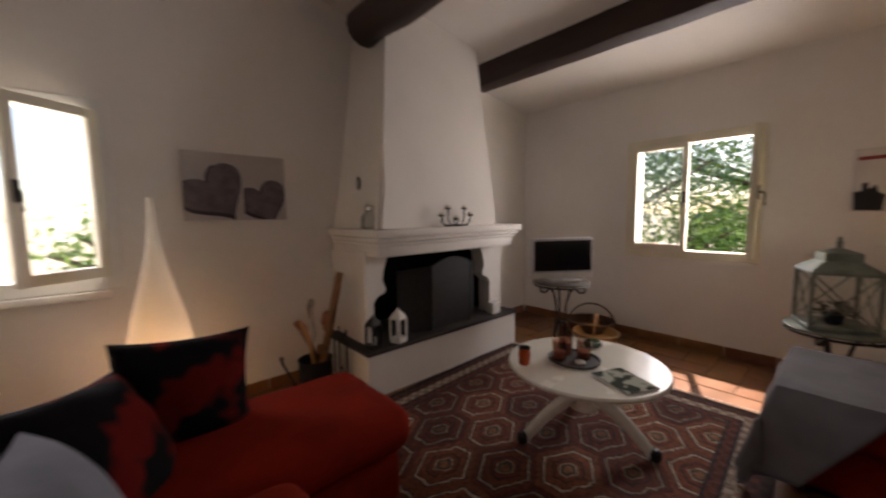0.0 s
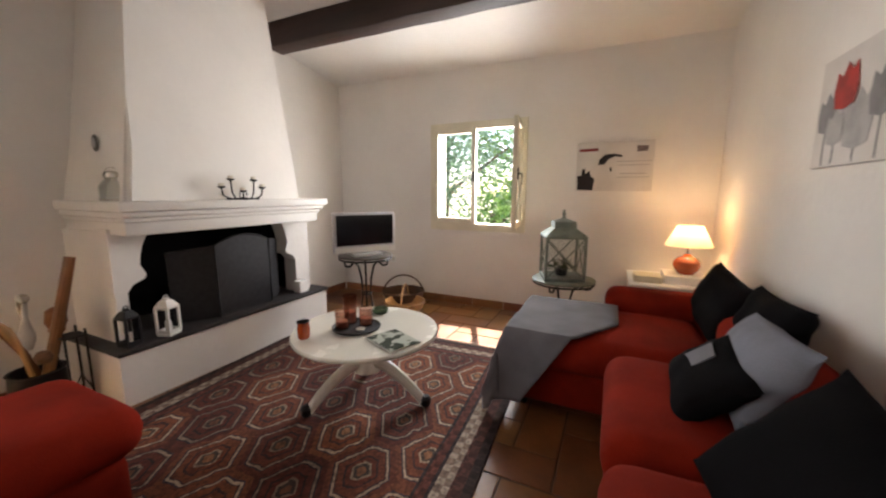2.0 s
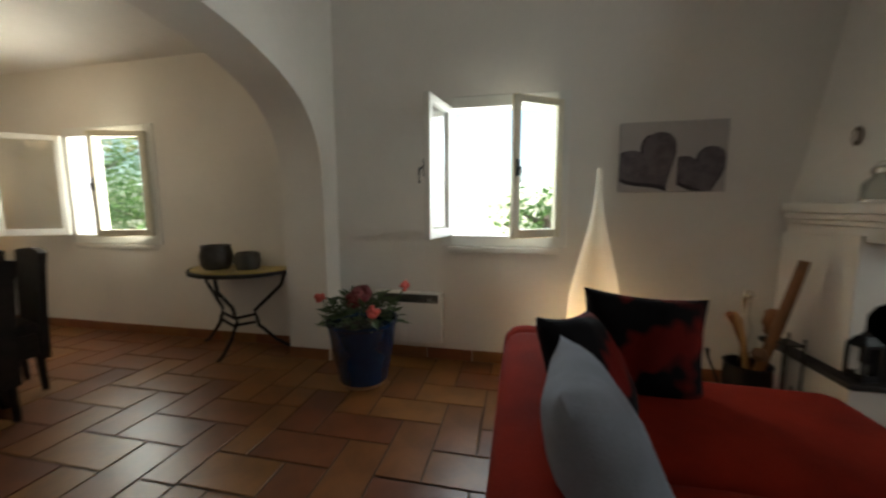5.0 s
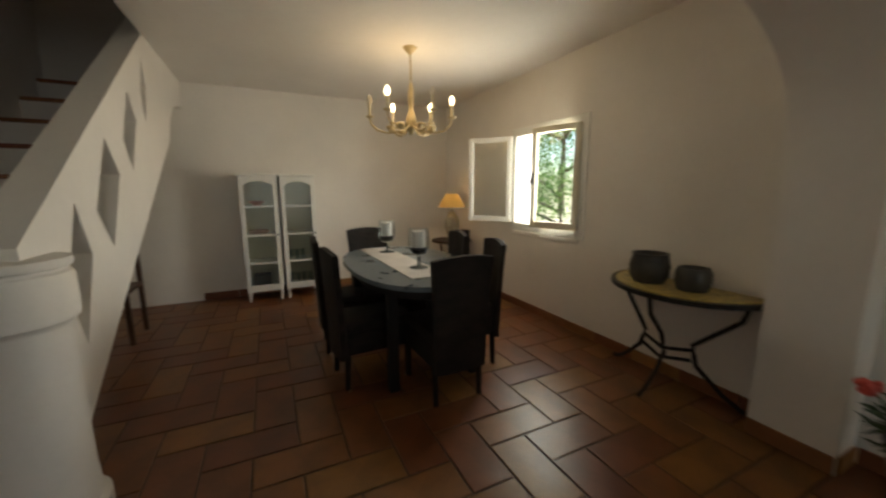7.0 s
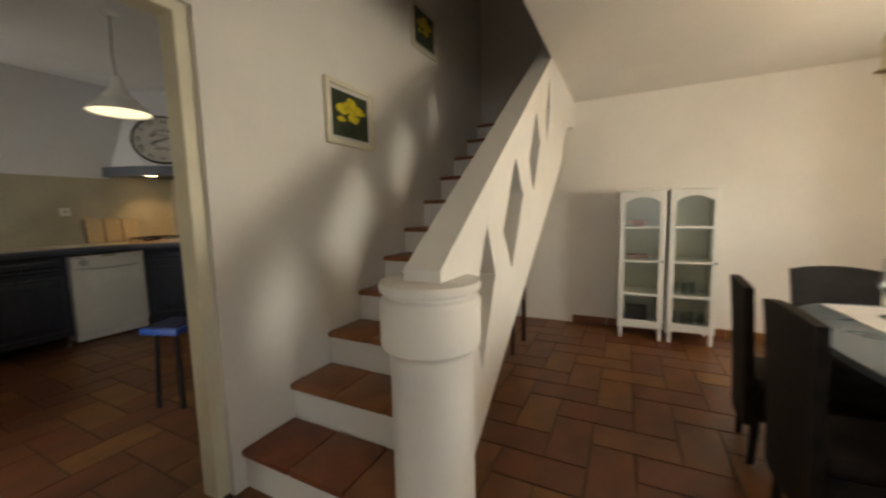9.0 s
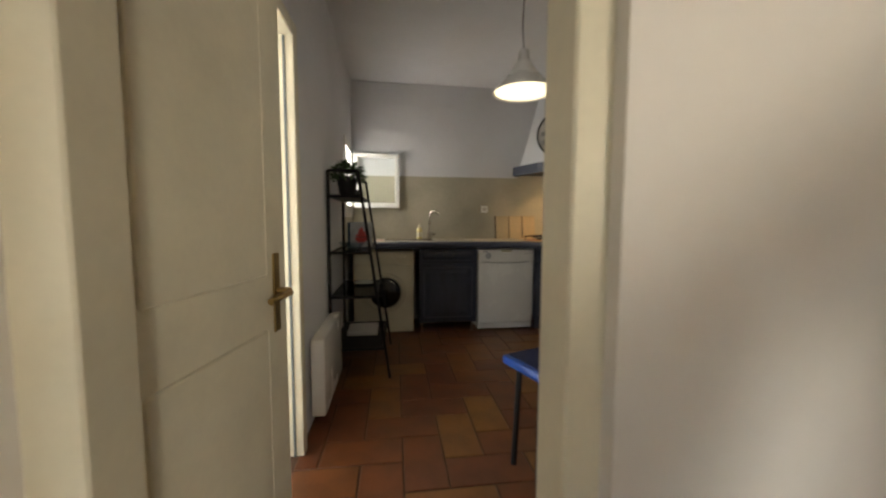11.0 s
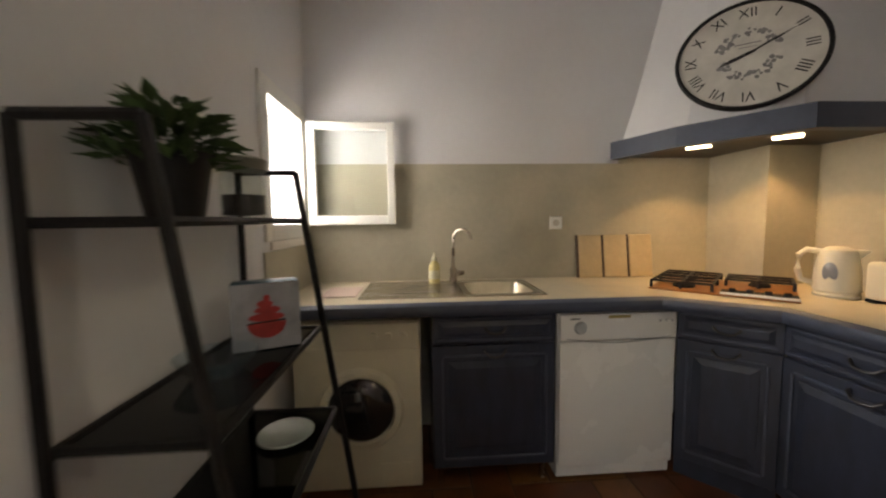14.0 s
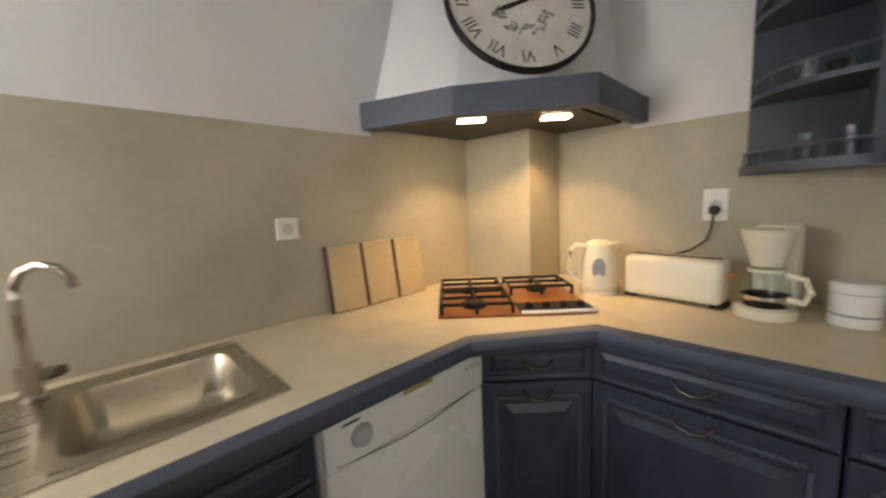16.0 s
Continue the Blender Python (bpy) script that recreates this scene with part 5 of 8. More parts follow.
def small_lantern(label, at, w, h, mt, rz):
    ob = thing("lantern", label, "lantern", "hearth lanterns", at, rz)
    part("base", box_bm(-w / 2, w / 2, -w / 2, w / 2, 0, 0.014, 0.003), mt, ob)
    part("eave", box_bm(-w / 2, w / 2, -w / 2, w / 2, h * 0.72, h * 0.76, 0.003), mt, ob)
    for sx in (-1, 1):
        for sy in (-1, 1):
            part("post", box_bm(sx * w * 0.44 - 0.006, sx * w * 0.44 + 0.006, sy * w * 0.44 - 0.006, sy * w * 0.44 + 0.006, 0.0145, h * 0.7195), mt, ob, smooth=False)
    for k in range(4):
        for za, zb in ((0.0145, 0.034), (h * 0.69, h * 0.7195)):
            part("rail", box_bm(-w * 0.41, w * 0.41, -w * 0.46, -w * 0.43, za, zb, m=pose(0, 0, 0, 0, 0, 90 * k)), mt, ob, smooth=False)
    bm = bmesh.new()
    a = [bm.verts.new((sx * w * 0.47, sy * w * 0.47, h * 0.761)) for sx, sy in ((-1, -1), (1, -1), (1, 1), (-1, 1))]
    b = [bm.verts.new((sx * w * 0.25, sy * w * 0.25, h * 0.90)) for sx, sy in ((-1, -1), (1, -1), (1, 1), (-1, 1))]
    for i in range(4):
        bm.faces.new((a[i], a[(i + 1) % 4], b[(i + 1) % 4], b[i]))
    bm.faces.new(b)
    part("roof", bm, mt, ob)
    part("cap", lathe_bm([(w * 0.2, h * 0.902), (w * 0.2, h * 0.95), (w * 0.08, h * 0.96), (0, h * 0.96)], 12), mt, ob)
    part("ring", tube_bm(arc((0, 0, h * 0.96), w * 0.16, 0, 180, 10), 0.003, 5), mt, ob)
    part("candle", lathe_bm([(0, 0.0145), (w * 0.2, 0.0145), (w * 0.2, h * 0.34), (0, h * 0.34)], 14), WHITE, ob, "white candle")


small_lantern("small black metal lantern on the hearth", (3.505, 3.38, 0.3185), 0.08, 0.225, BLACK, 12)
small_lantern("white metal lantern with a candle on the hearth", (3.70, 3.375, 0.3185), 0.088, 0.235, WHITE, 20)

# fire screen
sc = thing("fire_screen", "three-fold black mesh fire screen with an arched middle", "fire screen", at=(4.12, 3.50, 0.3185))
MESH_BLACK = surface("black_wire_mesh", (0.03, 0.029, 0.032), 0.6, 0.15, 30, 240, 0.4, metal=0.4)
top = [(-0.21, 0.0), (0.21, 0.0), (0.21, 0.49)] + [(0.21 - 0.42 * i / 10, 0.49 + 0.055 * math.sin(math.pi * i / 10)) for i in range(1, 10)] + [(-0.21, 0.49)]
bm = bmesh.new()
add_prism(bm, top, -0.004, 0.004, "y")
bmesh.ops.transform(bm, matrix=pose(0.12, -0.10, 0, 0, 0, 0), verts=bm.verts)
part("panel", bm, MESH_BLACK, sc)
part("frame", tube_bm([(x + 0.12, -0.106, z + 0.004) for x, z in top], 0.007, 6, True), IRON, sc)
for s, cx in ((-1, -0.09), (1, 0.33)):
    tp2 = [(0, 0), (0.26, 0), (0.26, 0.46), (0, 0.49)]
    m4 = pose(cx, -0.10, 0, 0, 0, 148 if s < 0 else 38)
    bm = bmesh.new()
    add_prism(bm, tp2, -0.004, 0.004, "y")
    bmesh.ops.transform(bm, matrix=m4, verts=bm.verts)
    part("panel", bm, MESH_BLACK, sc)
    bm = tube_bm([(x, 0, z + 0.004) for x, z in tp2], 0.006, 6, True)
    bmesh.ops.transform(bm, matrix=m4, verts=bm.verts)
    part("frame", bm, IRON, sc)
solo("white_tin", box_bm(4.70, 4.80, 3.36, 3.44, 0.3185, 0.42, 0.006), ENAMEL, "white tin standing at the end of the hearth", "tin")

# mantel: glass lantern jar, candelabra
gj = thing("glass_jar", "clear glass lantern jar with a silver lid on the mantel", "jar", at=(3.565, 3.48, 1.111))
part("jar", lathe_bm([(0, 0), (0.055, 0), (0.062, 0.01), (0.062, 0.075), (0.05, 0.10), (0.034, 0.112), (0.034, 0.125), (0.030, 0.125), (0.03, 0.11), (0.046, 0.095), (0.058, 0.075), (0.057, 0.012), (0, 0.008)], 28), glass_mat("grey_jar_glass", (0.86, 0.87, 0.86)), gj)
part("lid", lathe_bm([(0.0345, 0.1255), (0.038, 0.128), (0.036, 0.15), (0.02, 0.16), (0, 0.162)], 24), STEEL, gj, "silver lid")
part("base_ring", lathe_bm([(0.0625, 0.001), (0.066, 0.002), (0.066, 0.012), (0.0625, 0.012), (0.0625, 0.001)], 28), STEEL, gj)
part("handle", tube_bm(arc((0, 0, 0.15), 0.03, 0, 180, 10), 0.002, 5), STEEL, gj)
cd = thing("candelabra", "low black wrought-iron candelabra with scrolled arms on the mantel", "candelabra", at=(4.20, 3.30, 1.111))
for k, (x, z) in enumerate(((-0.15, 0.075), (-0.085, 0.125), (0.0, 0.05), (0.085, 0.125), (0.15, 0.075))):
    s = 1 if x >= 0 else -1
    arm = part("arm", tube_bm([(0, 0, 0.015), (x * 0.35, 0, 0.006), (x * 0.7, 0, 0.012), (x * 0.95, 0, z * 0.4), (x, 0, z)], 0.005, 6), IRON, cd)
    part("cup", lathe_bm([(0, z), (0.012, z), (0.024, z + 0.008), (0.024, z + 0.014), (0.02, z + 0.014), (0, z + 0.006)], 16, (x, 0, 0)), IRON, arm)
    part("candle", lathe_bm([(0, z + 0.0065), (0.017, z + 0.0065), (0.017, z + 0.032), (0, z + 0.03)], 14, (x, 0, 0)), surface("ivory_wax%d" % k, (0.7, 0.62, 0.5), 0.5, 0.05, 6, 60, 0), arm, "ivory candle stub")
part("foot", tube_bm([(-0.12, 0, 0.006), (0.12, 0, 0.006)], 0.006, 6), IRON, cd)
part("foot", tube_bm([(0, -0.05, 0.006), (0, 0.05, 0.006)], 0.006, 6), IRON, cd)
part("scroll", tube_bm(arc((0, 0, 0.03), 0.028, 0, 330, 14), 0.004, 6, False), IRON, cd)
th = thing("wall_thermometer", "small dark oval plaque hung beside the hood", "plaque", at=(3.588, 3.66, 1.43))
part("plate", lathe_bm([(0, 0), (0.026, 0), (0.028, 0.004), (0.024, 0.009), (0, 0.009)], 20, m=Matrix.Rotation(radians(-90), 4, "Y") @ Matrix.Diagonal((1.7, 1, 1, 1))), surface("brown_plaque", (0.12, 0.10, 0.08), 0.5, 0.2, 20, 80, 0.1), th)
part("dial", lathe_bm([(0, 0.0095), (0.016, 0.0095), (0.016, 0.011), (0, 0.011)], 16, m=Matrix.Rotation(radians(-90), 4, "Y") @ Matrix.Diagonal((1.7, 1, 1, 1))), CANVAS_GREY, th)


# ---- heater, outlets, flower pot ----
def heater(label, matrix, w, z0, z1, d, louvre=True):
    """Slim panel heater; its back lies on y = 0 and it faces -y."""
    ob = thing("panel_heater", label, "heater")
    ob.matrix_world = matrix
    part("panel", box_bm(0, w, -d, -0.012, z0, z1, 0.012, 2), ENAMEL, ob)
    if louvre:
        part("vent", box_bm(0.03, w - 0.03, -d - 0.0015, -d - 0.0002, z1 - 0.075, z1 - 0.015), surface("grey_vent", (0.05, 0.05, 0.05), 0.5, 0.05, 6, 60, 0), ob, "dark grey vent")
        for k in range(5):
            part("louvre", box_bm(0.032, w - 0.032, -d - 0.006, -d - 0.0018, z1 - 0.072 + 0.012 * k, z1 - 0.069 + 0.012 * k), STEEL, ob, smooth=False)
    for x in (0.08, w - 0.08):
        part("bracket", box_bm(x - 0.015, x + 0.015, -0.0118, 0.0, z0 + 0.05, z0 + 0.09), IRON, ob, smooth=False)
    return ob


heater("white electric panel heater with a grey vent under the window", pose(0.98, YN, 0), 0.50, 0.13, 0.50, 0.075)


def outlet(label, matrix, w=0.08, h=0.08, plug=False):
    ob = thing("wall_socket", label, "socket", "wall sockets")
    ob.matrix_world = matrix
    part("plate", box_bm(-w / 2, w / 2, -0.01, 0, -h / 2, h / 2, 0.003), WHITE, ob)
    part("recess", lathe_bm([(0, 0), (0.019, 0), (0.021, 0.0015), (0, 0.0015)], 16, m=pose(0, -0.0102, 0, 90)), surface("ivory_recess", (0.55, 0.52, 0.45), 0.5, 0.05, 6, 60, 0), ob)
    return ob


outlet("white wall socket behind the television table", pose(XE - 0.0, 3.25, 0.42, 0, 0, -90))

FX, FY = 1.05, 3.52
fp2 = thing("flower_pot", "large glazed blue pot with red and pink geraniums", "plant", at=(FX, FY, 0))
part("saucer", lathe_bm([(0, 0.0), (0.13, 0.0), (0.15, 0.02), (0.145, 0.022), (0.12, 0.01), (0, 0.01)], 30), surface("clay", (0.42, 0.22, 0.12), 0.8, 0.1, 8, 60, 0.1), fp2, "clay saucer")
part("pot", lathe_bm([(0, 0.0225), (0.135, 0.0225), (0.15, 0.03), (0.19, 0.25), (0.21, 0.38), (0.222, 0.39), (0.222, 0.41), (0.205, 0.41), (0.19, 0.37), (0, 0.36)], 36), BLUE_GLAZE, fp2, "glossy dark blue glaze")
part("soil", lathe_bm([(0, 0.362), (0.187, 0.362), (0, 0.375)], 20), SOIL, fp2)
bm = leaf_cluster(260, 0.24, 0.16, 0.075, 11, 0.5, 0.40)
part("foliage", bm, LEAF, fp2, smooth=False)
PINK = surface("coral_petal", (0.62, 0.09, 0.07), 0.6, 0.15, 14, 80, 0)
DKRED = surface("dark_red_petal", (0.16, 0.012, 0.015), 0.6, 0.2, 14, 80, 0)
for k, (x, y, z, r, mt) in enumerate(((-0.26, -0.05, 0.54, 0.038, PINK), (0.27, 0.02, 0.62, 0.036, PINK), (0.14, -0.15, 0.50, 0.045, PINK), (0.0, -0.06, 0.55, 0.075, DKRED), (0.03, -0.03, 0.58, 0.05, DKRED))):
    bm = bmesh.new()
    rnd = random.Random(k)
    for i in range(16):
        d = Vector((rnd.gauss(0, 1), rnd.gauss(0, 1), rnd.gauss(0.3, 0.8))).normalized()
        bmesh.ops.create_icosphere(bm, subdivisions=1, radius=r * 0.42, matrix=Matrix.Translation(Vector((x, y, z)) + d * r * 0.62))
    part("flower", bm, mt, fp2)
    part("stalk", tube_bm([(x * 0.3, y * 0.3, 0.37), (x * 0.7, y * 0.7, 0.45), (x, y, z)], 0.004, 5), LEAF, fp2)

# ---- dining room ----
TZ = 0.685
TX, TY = -1.22, 2.57
dt = thing("dining_table", "oval dining table with a blue-grey slate top", "table", at=(TX, TY, 0))


def oval(a, b, e=0.8, n=48):
    out = []
    for i in range(n):
        t = 2 * math.pi * i / n
        c, s = math.cos(t), math.sin(t)
        out.append((a * math.copysign(abs(c) ** e, c), b * math.copysign(abs(s) ** e, s)))
    return out


bm = bmesh.new()
add_prism(bm, oval(0.72, 0.42), TZ - 0.028, TZ, "z")
part("tabletop", bm, SLATE, dt)
bm = bmesh.new()
add_prism(bm, oval(0.67, 0.37), TZ - 0.085, TZ - 0.0285, "z")
part("apron", bm, BLACK, dt)
for sx in (-1, 1):
    for sy in (-1, 1):
        part("leg", box_bm(sx * 0.46 - 0.03, sx * 0.46 + 0.03, sy * 0.27 - 0.03, sy * 0.27 + 0.03, 0, TZ - 0.086, 0.004), BLACK, dt)
bm = box_bm(-0.58, 0.58, -0.12, 0.12, 0.0, 0.003)
solo("table_runner", bm, surface("pale_linen", (0.66, 0.63, 0.60), 0.9, 0.05, 8, 180, 0.2), "pale linen runner along the dining table", "runner", at=(-1.30, 2.515, TZ + 0.0005), rz=1.5)
VASE_GLASS = glass_mat("vase_glass", (0.94, 0.96, 0.97))
STEM_GLASS = glass_mat("vase_stem_glass", (0.62, 0.66, 0.68))
for k, (x, y) in enumerate(((-1.65, 2.55), (-0.98, 2.56))):
    v = thing("hurricane_vase", "footed glass hurricane with a white candle on black stones", "vase", "hurricane vases", (x, y, TZ + 0.004))
    v.scale = (1.2, 1.2, 1.2)
    part("foot", lathe_bm([(0, 0), (0.05, 0), (0.05, 0.004), (0.012, 0.014), (0.01, 0.05), (0.016, 0.058), (0, 0.06)], 24), STEM_GLASS, v)
    part("bowl", lathe_bm([(0.012, 0.0605), (0.045, 0.075), (0.058, 0.11), (0.058, 0.16), (0.052, 0.215), (0.049, 0.215), (0.054, 0.16), (0.053, 0.112), (0.04, 0.08), (0.0, 0.068)], 28), VASE_GLASS, v)
    part("stones", lathe_bm([(0, 0.0685), (0.036, 0.081), (0.046, 0.10), (0.044, 0.112), (0, 0.114)], 16), BLACK, v, "black stones")
    part("candle", lathe_bm([(0, 0.1145), (0.036, 0.1145), (0.036, 0.20), (0, 0.198)], 18), surface("white_wax%d" % k, (0.78, 0.74, 0.68), 0.5, 0.04, 6, 60, 0), v, "white candle")


def wicker_chair(at, rz, label="dark brown woven wicker dining chair with a high back"):
    """Faces -y; the back stands on its +y side."""
    ob = thing("dining_chair", label, "chair", "chairs round the table", at, rz)
    part("seat", box_bm(-0.16, 0.16, -0.22, 0.20, 0.36, 0.425, 0.015, 2), WICKER, ob)
    part("apron", box_bm(-0.155, 0.155, -0.215, 0.195, 0.22, 0.3595, 0.01, 2), WICKER, ob)
    bm = bmesh.new()
    n = 8
    fr, bk = {}, {}
    for i in range(n + 1):
        for j in range(7):
            u, z = (-0.165 + 0.33 * i / n) * (0.96 + 0.15 * (j / 6) ** 2), 0.20 + 0.655 * j / 6
            bow = -0.015 * (1 - (2 * i / n - 1) ** 2)
            lean = 0.03 * (j / 6) ** 1.4
            z2 = z - (0.02 * (2 * i / n - 1) ** 2 if j == 6 else 0)
            fr[i, j] = bm.verts.new((u, 0.20 + lean - bow, z2))
            bk[i, j] = bm.verts.new((u, 0.235 + lean - bow, z2))
    for i in range(n):
        for j in range(6):
            bm.faces.new((fr[i, j], fr[i + 1, j], fr[i + 1, j + 1], fr[i, j + 1]))
            bm.faces.new((bk[i, j], bk[i, j + 1], bk[i + 1, j + 1], bk[i + 1, j]))
        bm.faces.new((fr[i, 6], fr[i + 1, 6], bk[i + 1, 6], bk[i, 6]))
        bm.faces.new((fr[i, 0], bk[i, 0], bk[i + 1, 0], fr[i + 1, 0]))
    for j in range(6):
        bm.faces.new((fr[0, j], fr[0, j + 1], bk[0, j + 1], bk[0, j]))
        bm.faces.new((fr[n, j], bk[n, j], bk[n, j + 1], fr[n, j + 1]))
    part("backrest", bm, WICKER, ob)
    for sx in (-1, 1):
        for y in (-0.19, 0.20):
            leg = part("leg", tube_bm([(sx * 0.14, y, 0.012), (sx * 0.14, y - (0.0 if y < 0 else 0.01), 0.23)], [0.016, 0.02], 8), WICKER, ob)
            part("leg_tip", lathe_bm([(0.0175, 0.0), (0.0175, 0.0118), (0, 0.0119)], 10, (sx * 0.14, y, 0)), STEEL, leg, "metal tip")
    return ob


ch = wicker_chair((-0.70, 2.59, 0), -88)
for m4 in (pose(-1.03, 2.24, 0, 0, 0, 184), pose(-1.56, 2.23, 0, 0, 0, 176), pose(-0.97, 2.86, 0, 0, 0, -14), pose(-1.46, 2.84, 0, 0, 0, -8), pose(-1.82, 2.50, 0, 0, 0, 92)):
    copy_thing(ch, m4)

# chandelier
HX, HY = -1.60, 2.76
cl = thing("chandelier", "cream painted chandelier with curled arms and lit candle bulbs", "chandelier", at=(HX, HY, 0))
CREAM_METAL = surface("cream_gilt_metal", (0.60, 0.48, 0.27), 0.45, 0.15, 14, 60, 0.1, metal=0.2)
part("rose", lathe_bm([(0, DC - 0.05), (0.012, DC - 0.05), (0.05, DC - 0.012), (0.055, DC - 0.0005), (0, DC - 0.0004)], 24), CREAM_METAL, cl)
part("chain", tube_bm([(0, 0, DC - 0.05), (0.004, 0, 2.1), (0, 0, 2.01)], 0.006, 6), CREAM_METAL, cl)
part("stem", lathe_bm([(0, 2.01), (0.012, 2), (0.02, 1.95), (0.024, 1.88), (0.016, 1.81), (0.03, 1.77), (0.042, 1.73), (0.05, 1.7), (0.04, 1.66), (0.02, 1.635), (0.014, 1.62), (0, 1.615)], 20), CREAM_METAL, cl)
for k in range(6):
    a = radians(60 * k + 8)
    ca, sa = math.cos(a), math.sin(a)
    pr = [(0.03, 1.69), (0.10, 1.64), (0.18, 1.63), (0.26, 1.65), (0.31, 1.695), (0.32, 1.74)]
    sm = [(p[0] + (q[0] - p[0]) * f, p[1] + (q[1] - p[1]) * f) for p, q in zip(pr, pr[1:]) for f in (0, 0.5)] + [pr[-1]]
    arm = part("arm", tube_bm([(r * ca, r * sa, z) for r, z in sm], 0.008, 7), CREAM_METAL, cl)
    part("drip_pan", lathe_bm([(0.008, 1.74), (0.03, 1.75), (0.032, 1.756), (0.008, 1.75)], 16, (0.32 * ca, 0.32 * sa, 0)), CREAM_METAL, arm)
    part("candle_sleeve", lathe_bm([(0.012, 1.751), (0.012, 1.845), (0, 1.846)], 12, (0.32 * ca, 0.32 * sa, 0)), surface("ivory_sleeve%d" % k, (0.66, 0.58, 0.40), 0.5, 0.06, 8, 60, 0), arm, "ivory candle sleeve")
    lit = k not in (0, 4)
    part("bulb", lathe_bm([(0, 1.846), (0.01, 1.848), (0.019, 1.868), (0.018, 1.888), (0.008, 1.91), (0, 1.918)], 14, (0.32 * ca, 0.32 * sa, 0)), BULB if lit else surface("unlit_bulb%d" % k, (0.7, 0.62, 0.5), 0.2, 0.03, 6, 60, 0), arm, "lit bulb" if lit else "unlit bulb")
    for w2 in (-14, 14):
        bm = bmesh.new()
        add_lathe(bm, [(0, 0), (0.018, 0.02), (0.03, 0.05), (0.012, 0.075), (0, 0.085)], 8, m=pose(0.12 * ca, 0.12 * sa, 1.65, 0, 70, math.degrees(a) + w2))
        part("leaf", bm, CREAM_METAL, arm)
bulb("chandelier_light", (HX, HY, 1.88), 2.5, (1.0, 0.68, 0.36), 0.22)


# ---- display cabinets ----
CABINET_GLASS = glass_mat("cabinet_glass", (0.90, 0.92, 0.90), 0.25)


def display_cabinet(y0, y1, label, items):
    x0, x1, z0, z1 = -3.39, -3.06, 0.11, 1.335
    ob = thing("display_cabinet", label, "cabinet", "display cabinets")
    part("back", box_bm(x0, x0 + 0.012, y0 + 0.02, y1 - 0.02, z0, z1), CREAM, ob, smooth=False)
    part("side", box_bm(x0, x1 - 0.021, y0, y0 + 0.018, z0, z1, 0.002), WHITE, ob)
    part("side", box_bm(x0, x1 - 0.021, y1 - 0.018, y1, z0, z1, 0.002), WHITE, ob)
    part("top", box_bm(x0 - 0.0, x1 + 0.015, y0 - 0.012, y1 + 0.012, z1 + 0.0005, z1 + 0.025, 0.006, 2), WHITE, ob)
    part("bottom", box_bm(x0, x1 - 0.021, y0 + 0.0185, y1 - 0.0185, z0, z0 + 0.02), WHITE, ob, smooth=False)
    for k in range(3):
        z = z0 + 0.30 * (k + 1)
        part("shelf", box_bm(x0 + 0.013, x1 - 0.04, y0 + 0.019, y1 - 0.019, z, z + 0.014), WHITE, ob, smooth=False)
    # door with arched glass
    door = new("door")
    door.parent = ob
    b = 0.045
    part("stile", box_bm(x1 - 0.02, x1, y0 + 0.001, y0 + b, z0, z1 - 0.001, 0.003), WHITE, door)
    part("stile", box_bm(x1 - 0.02, x1, y1 - b, y1 - 0.001, z0, z1 - 0.001, 0.003), WHITE, door)
    part("rail", box_bm(x1 - 0.0195, x1 - 0.0005, y0 + b, y1 - b, z0, z0 + 0.07, 0.003), WHITE, door)
    yc, hw = (y0 + y1) / 2, (y1 - y0) / 2 - b
    head = [(y0 + b, z1 - 0.001), (y1 - b, z1 - 0.001), (y1 - b, z1 - 0.10)] + [(yc + hw * (1 - 2 * i / 10), z1 - 0.10 + 0.05 * math.sin(math.pi * i / 10) ** 0.8) for i in range(1, 10)] + [(y0 + b, z1 - 0.10)]
    bm = bmesh.new()
    add_prism(bm, head, x1 - 0.0195, x1 - 0.0005, "x")
    part("head_rail", bm, WHITE, door, smooth=False)
    for z in (z0 + 0.297, z0 + 0.597, z0 + 0.897):
        part("glazing_bar", box_bm(x1 - 0.018, x1 - 0.002, y0 + b, y1 - b, z, z + 0.02, 0.003), WHITE, door)
    part("pane", box_bm(x1 - 0.012, x1 - 0.009, y0 + b, y1 - b, z0 + 0.07, z1 - 0.05), CABINET_GLASS, door, smooth=False)
    part("knob", lathe_bm([(0.004, 0), (0.005, 0.012), (0.011, 0.018), (0.008, 0.026), (0, 0.027)], 12, m=pose(x1, y1 - 0.022, 0.72, 0, 90)), IRON, door)
    for y in (y0 + 0.025, y1 - 0.025):
        for x in (x0 + 0.025, x1 - 0.03):
            part("leg", tube_bm([(x, y, 0), (x, y, z0)], [0.014, 0.02], 8), WHITE, ob)
    return ob


display_cabinet(1.435, 1.795, "white painted display cabinet with an arched glass door", 0)
display_cabinet(1.822, 2.172, "white display cabinet with arched glass door and glassware", 1)
GLASSY = glass_mat("glassware", (0.9, 0.95, 0.97), 0.02)
for y, z, n, h in ((1.98, 0.1305, 4, 0.13), (1.98, 0.4245, 3, 0.10), (1.59, 0.1305, 3, 0.12)):
    for i in range(n):
        solo("drinking_glass", lathe_bm([(0, 0), (0.022, 0), (0.026, h), (0.024, h), (0.02, 0.006), (0, 0.006)], 14, (-3.22 + 0.05 * (i % 2), y - 0.09 + 0.065 * i, z + 0.0005)), GLASSY, "clear drinking glass in the display cabinet", "glass", "glassware")
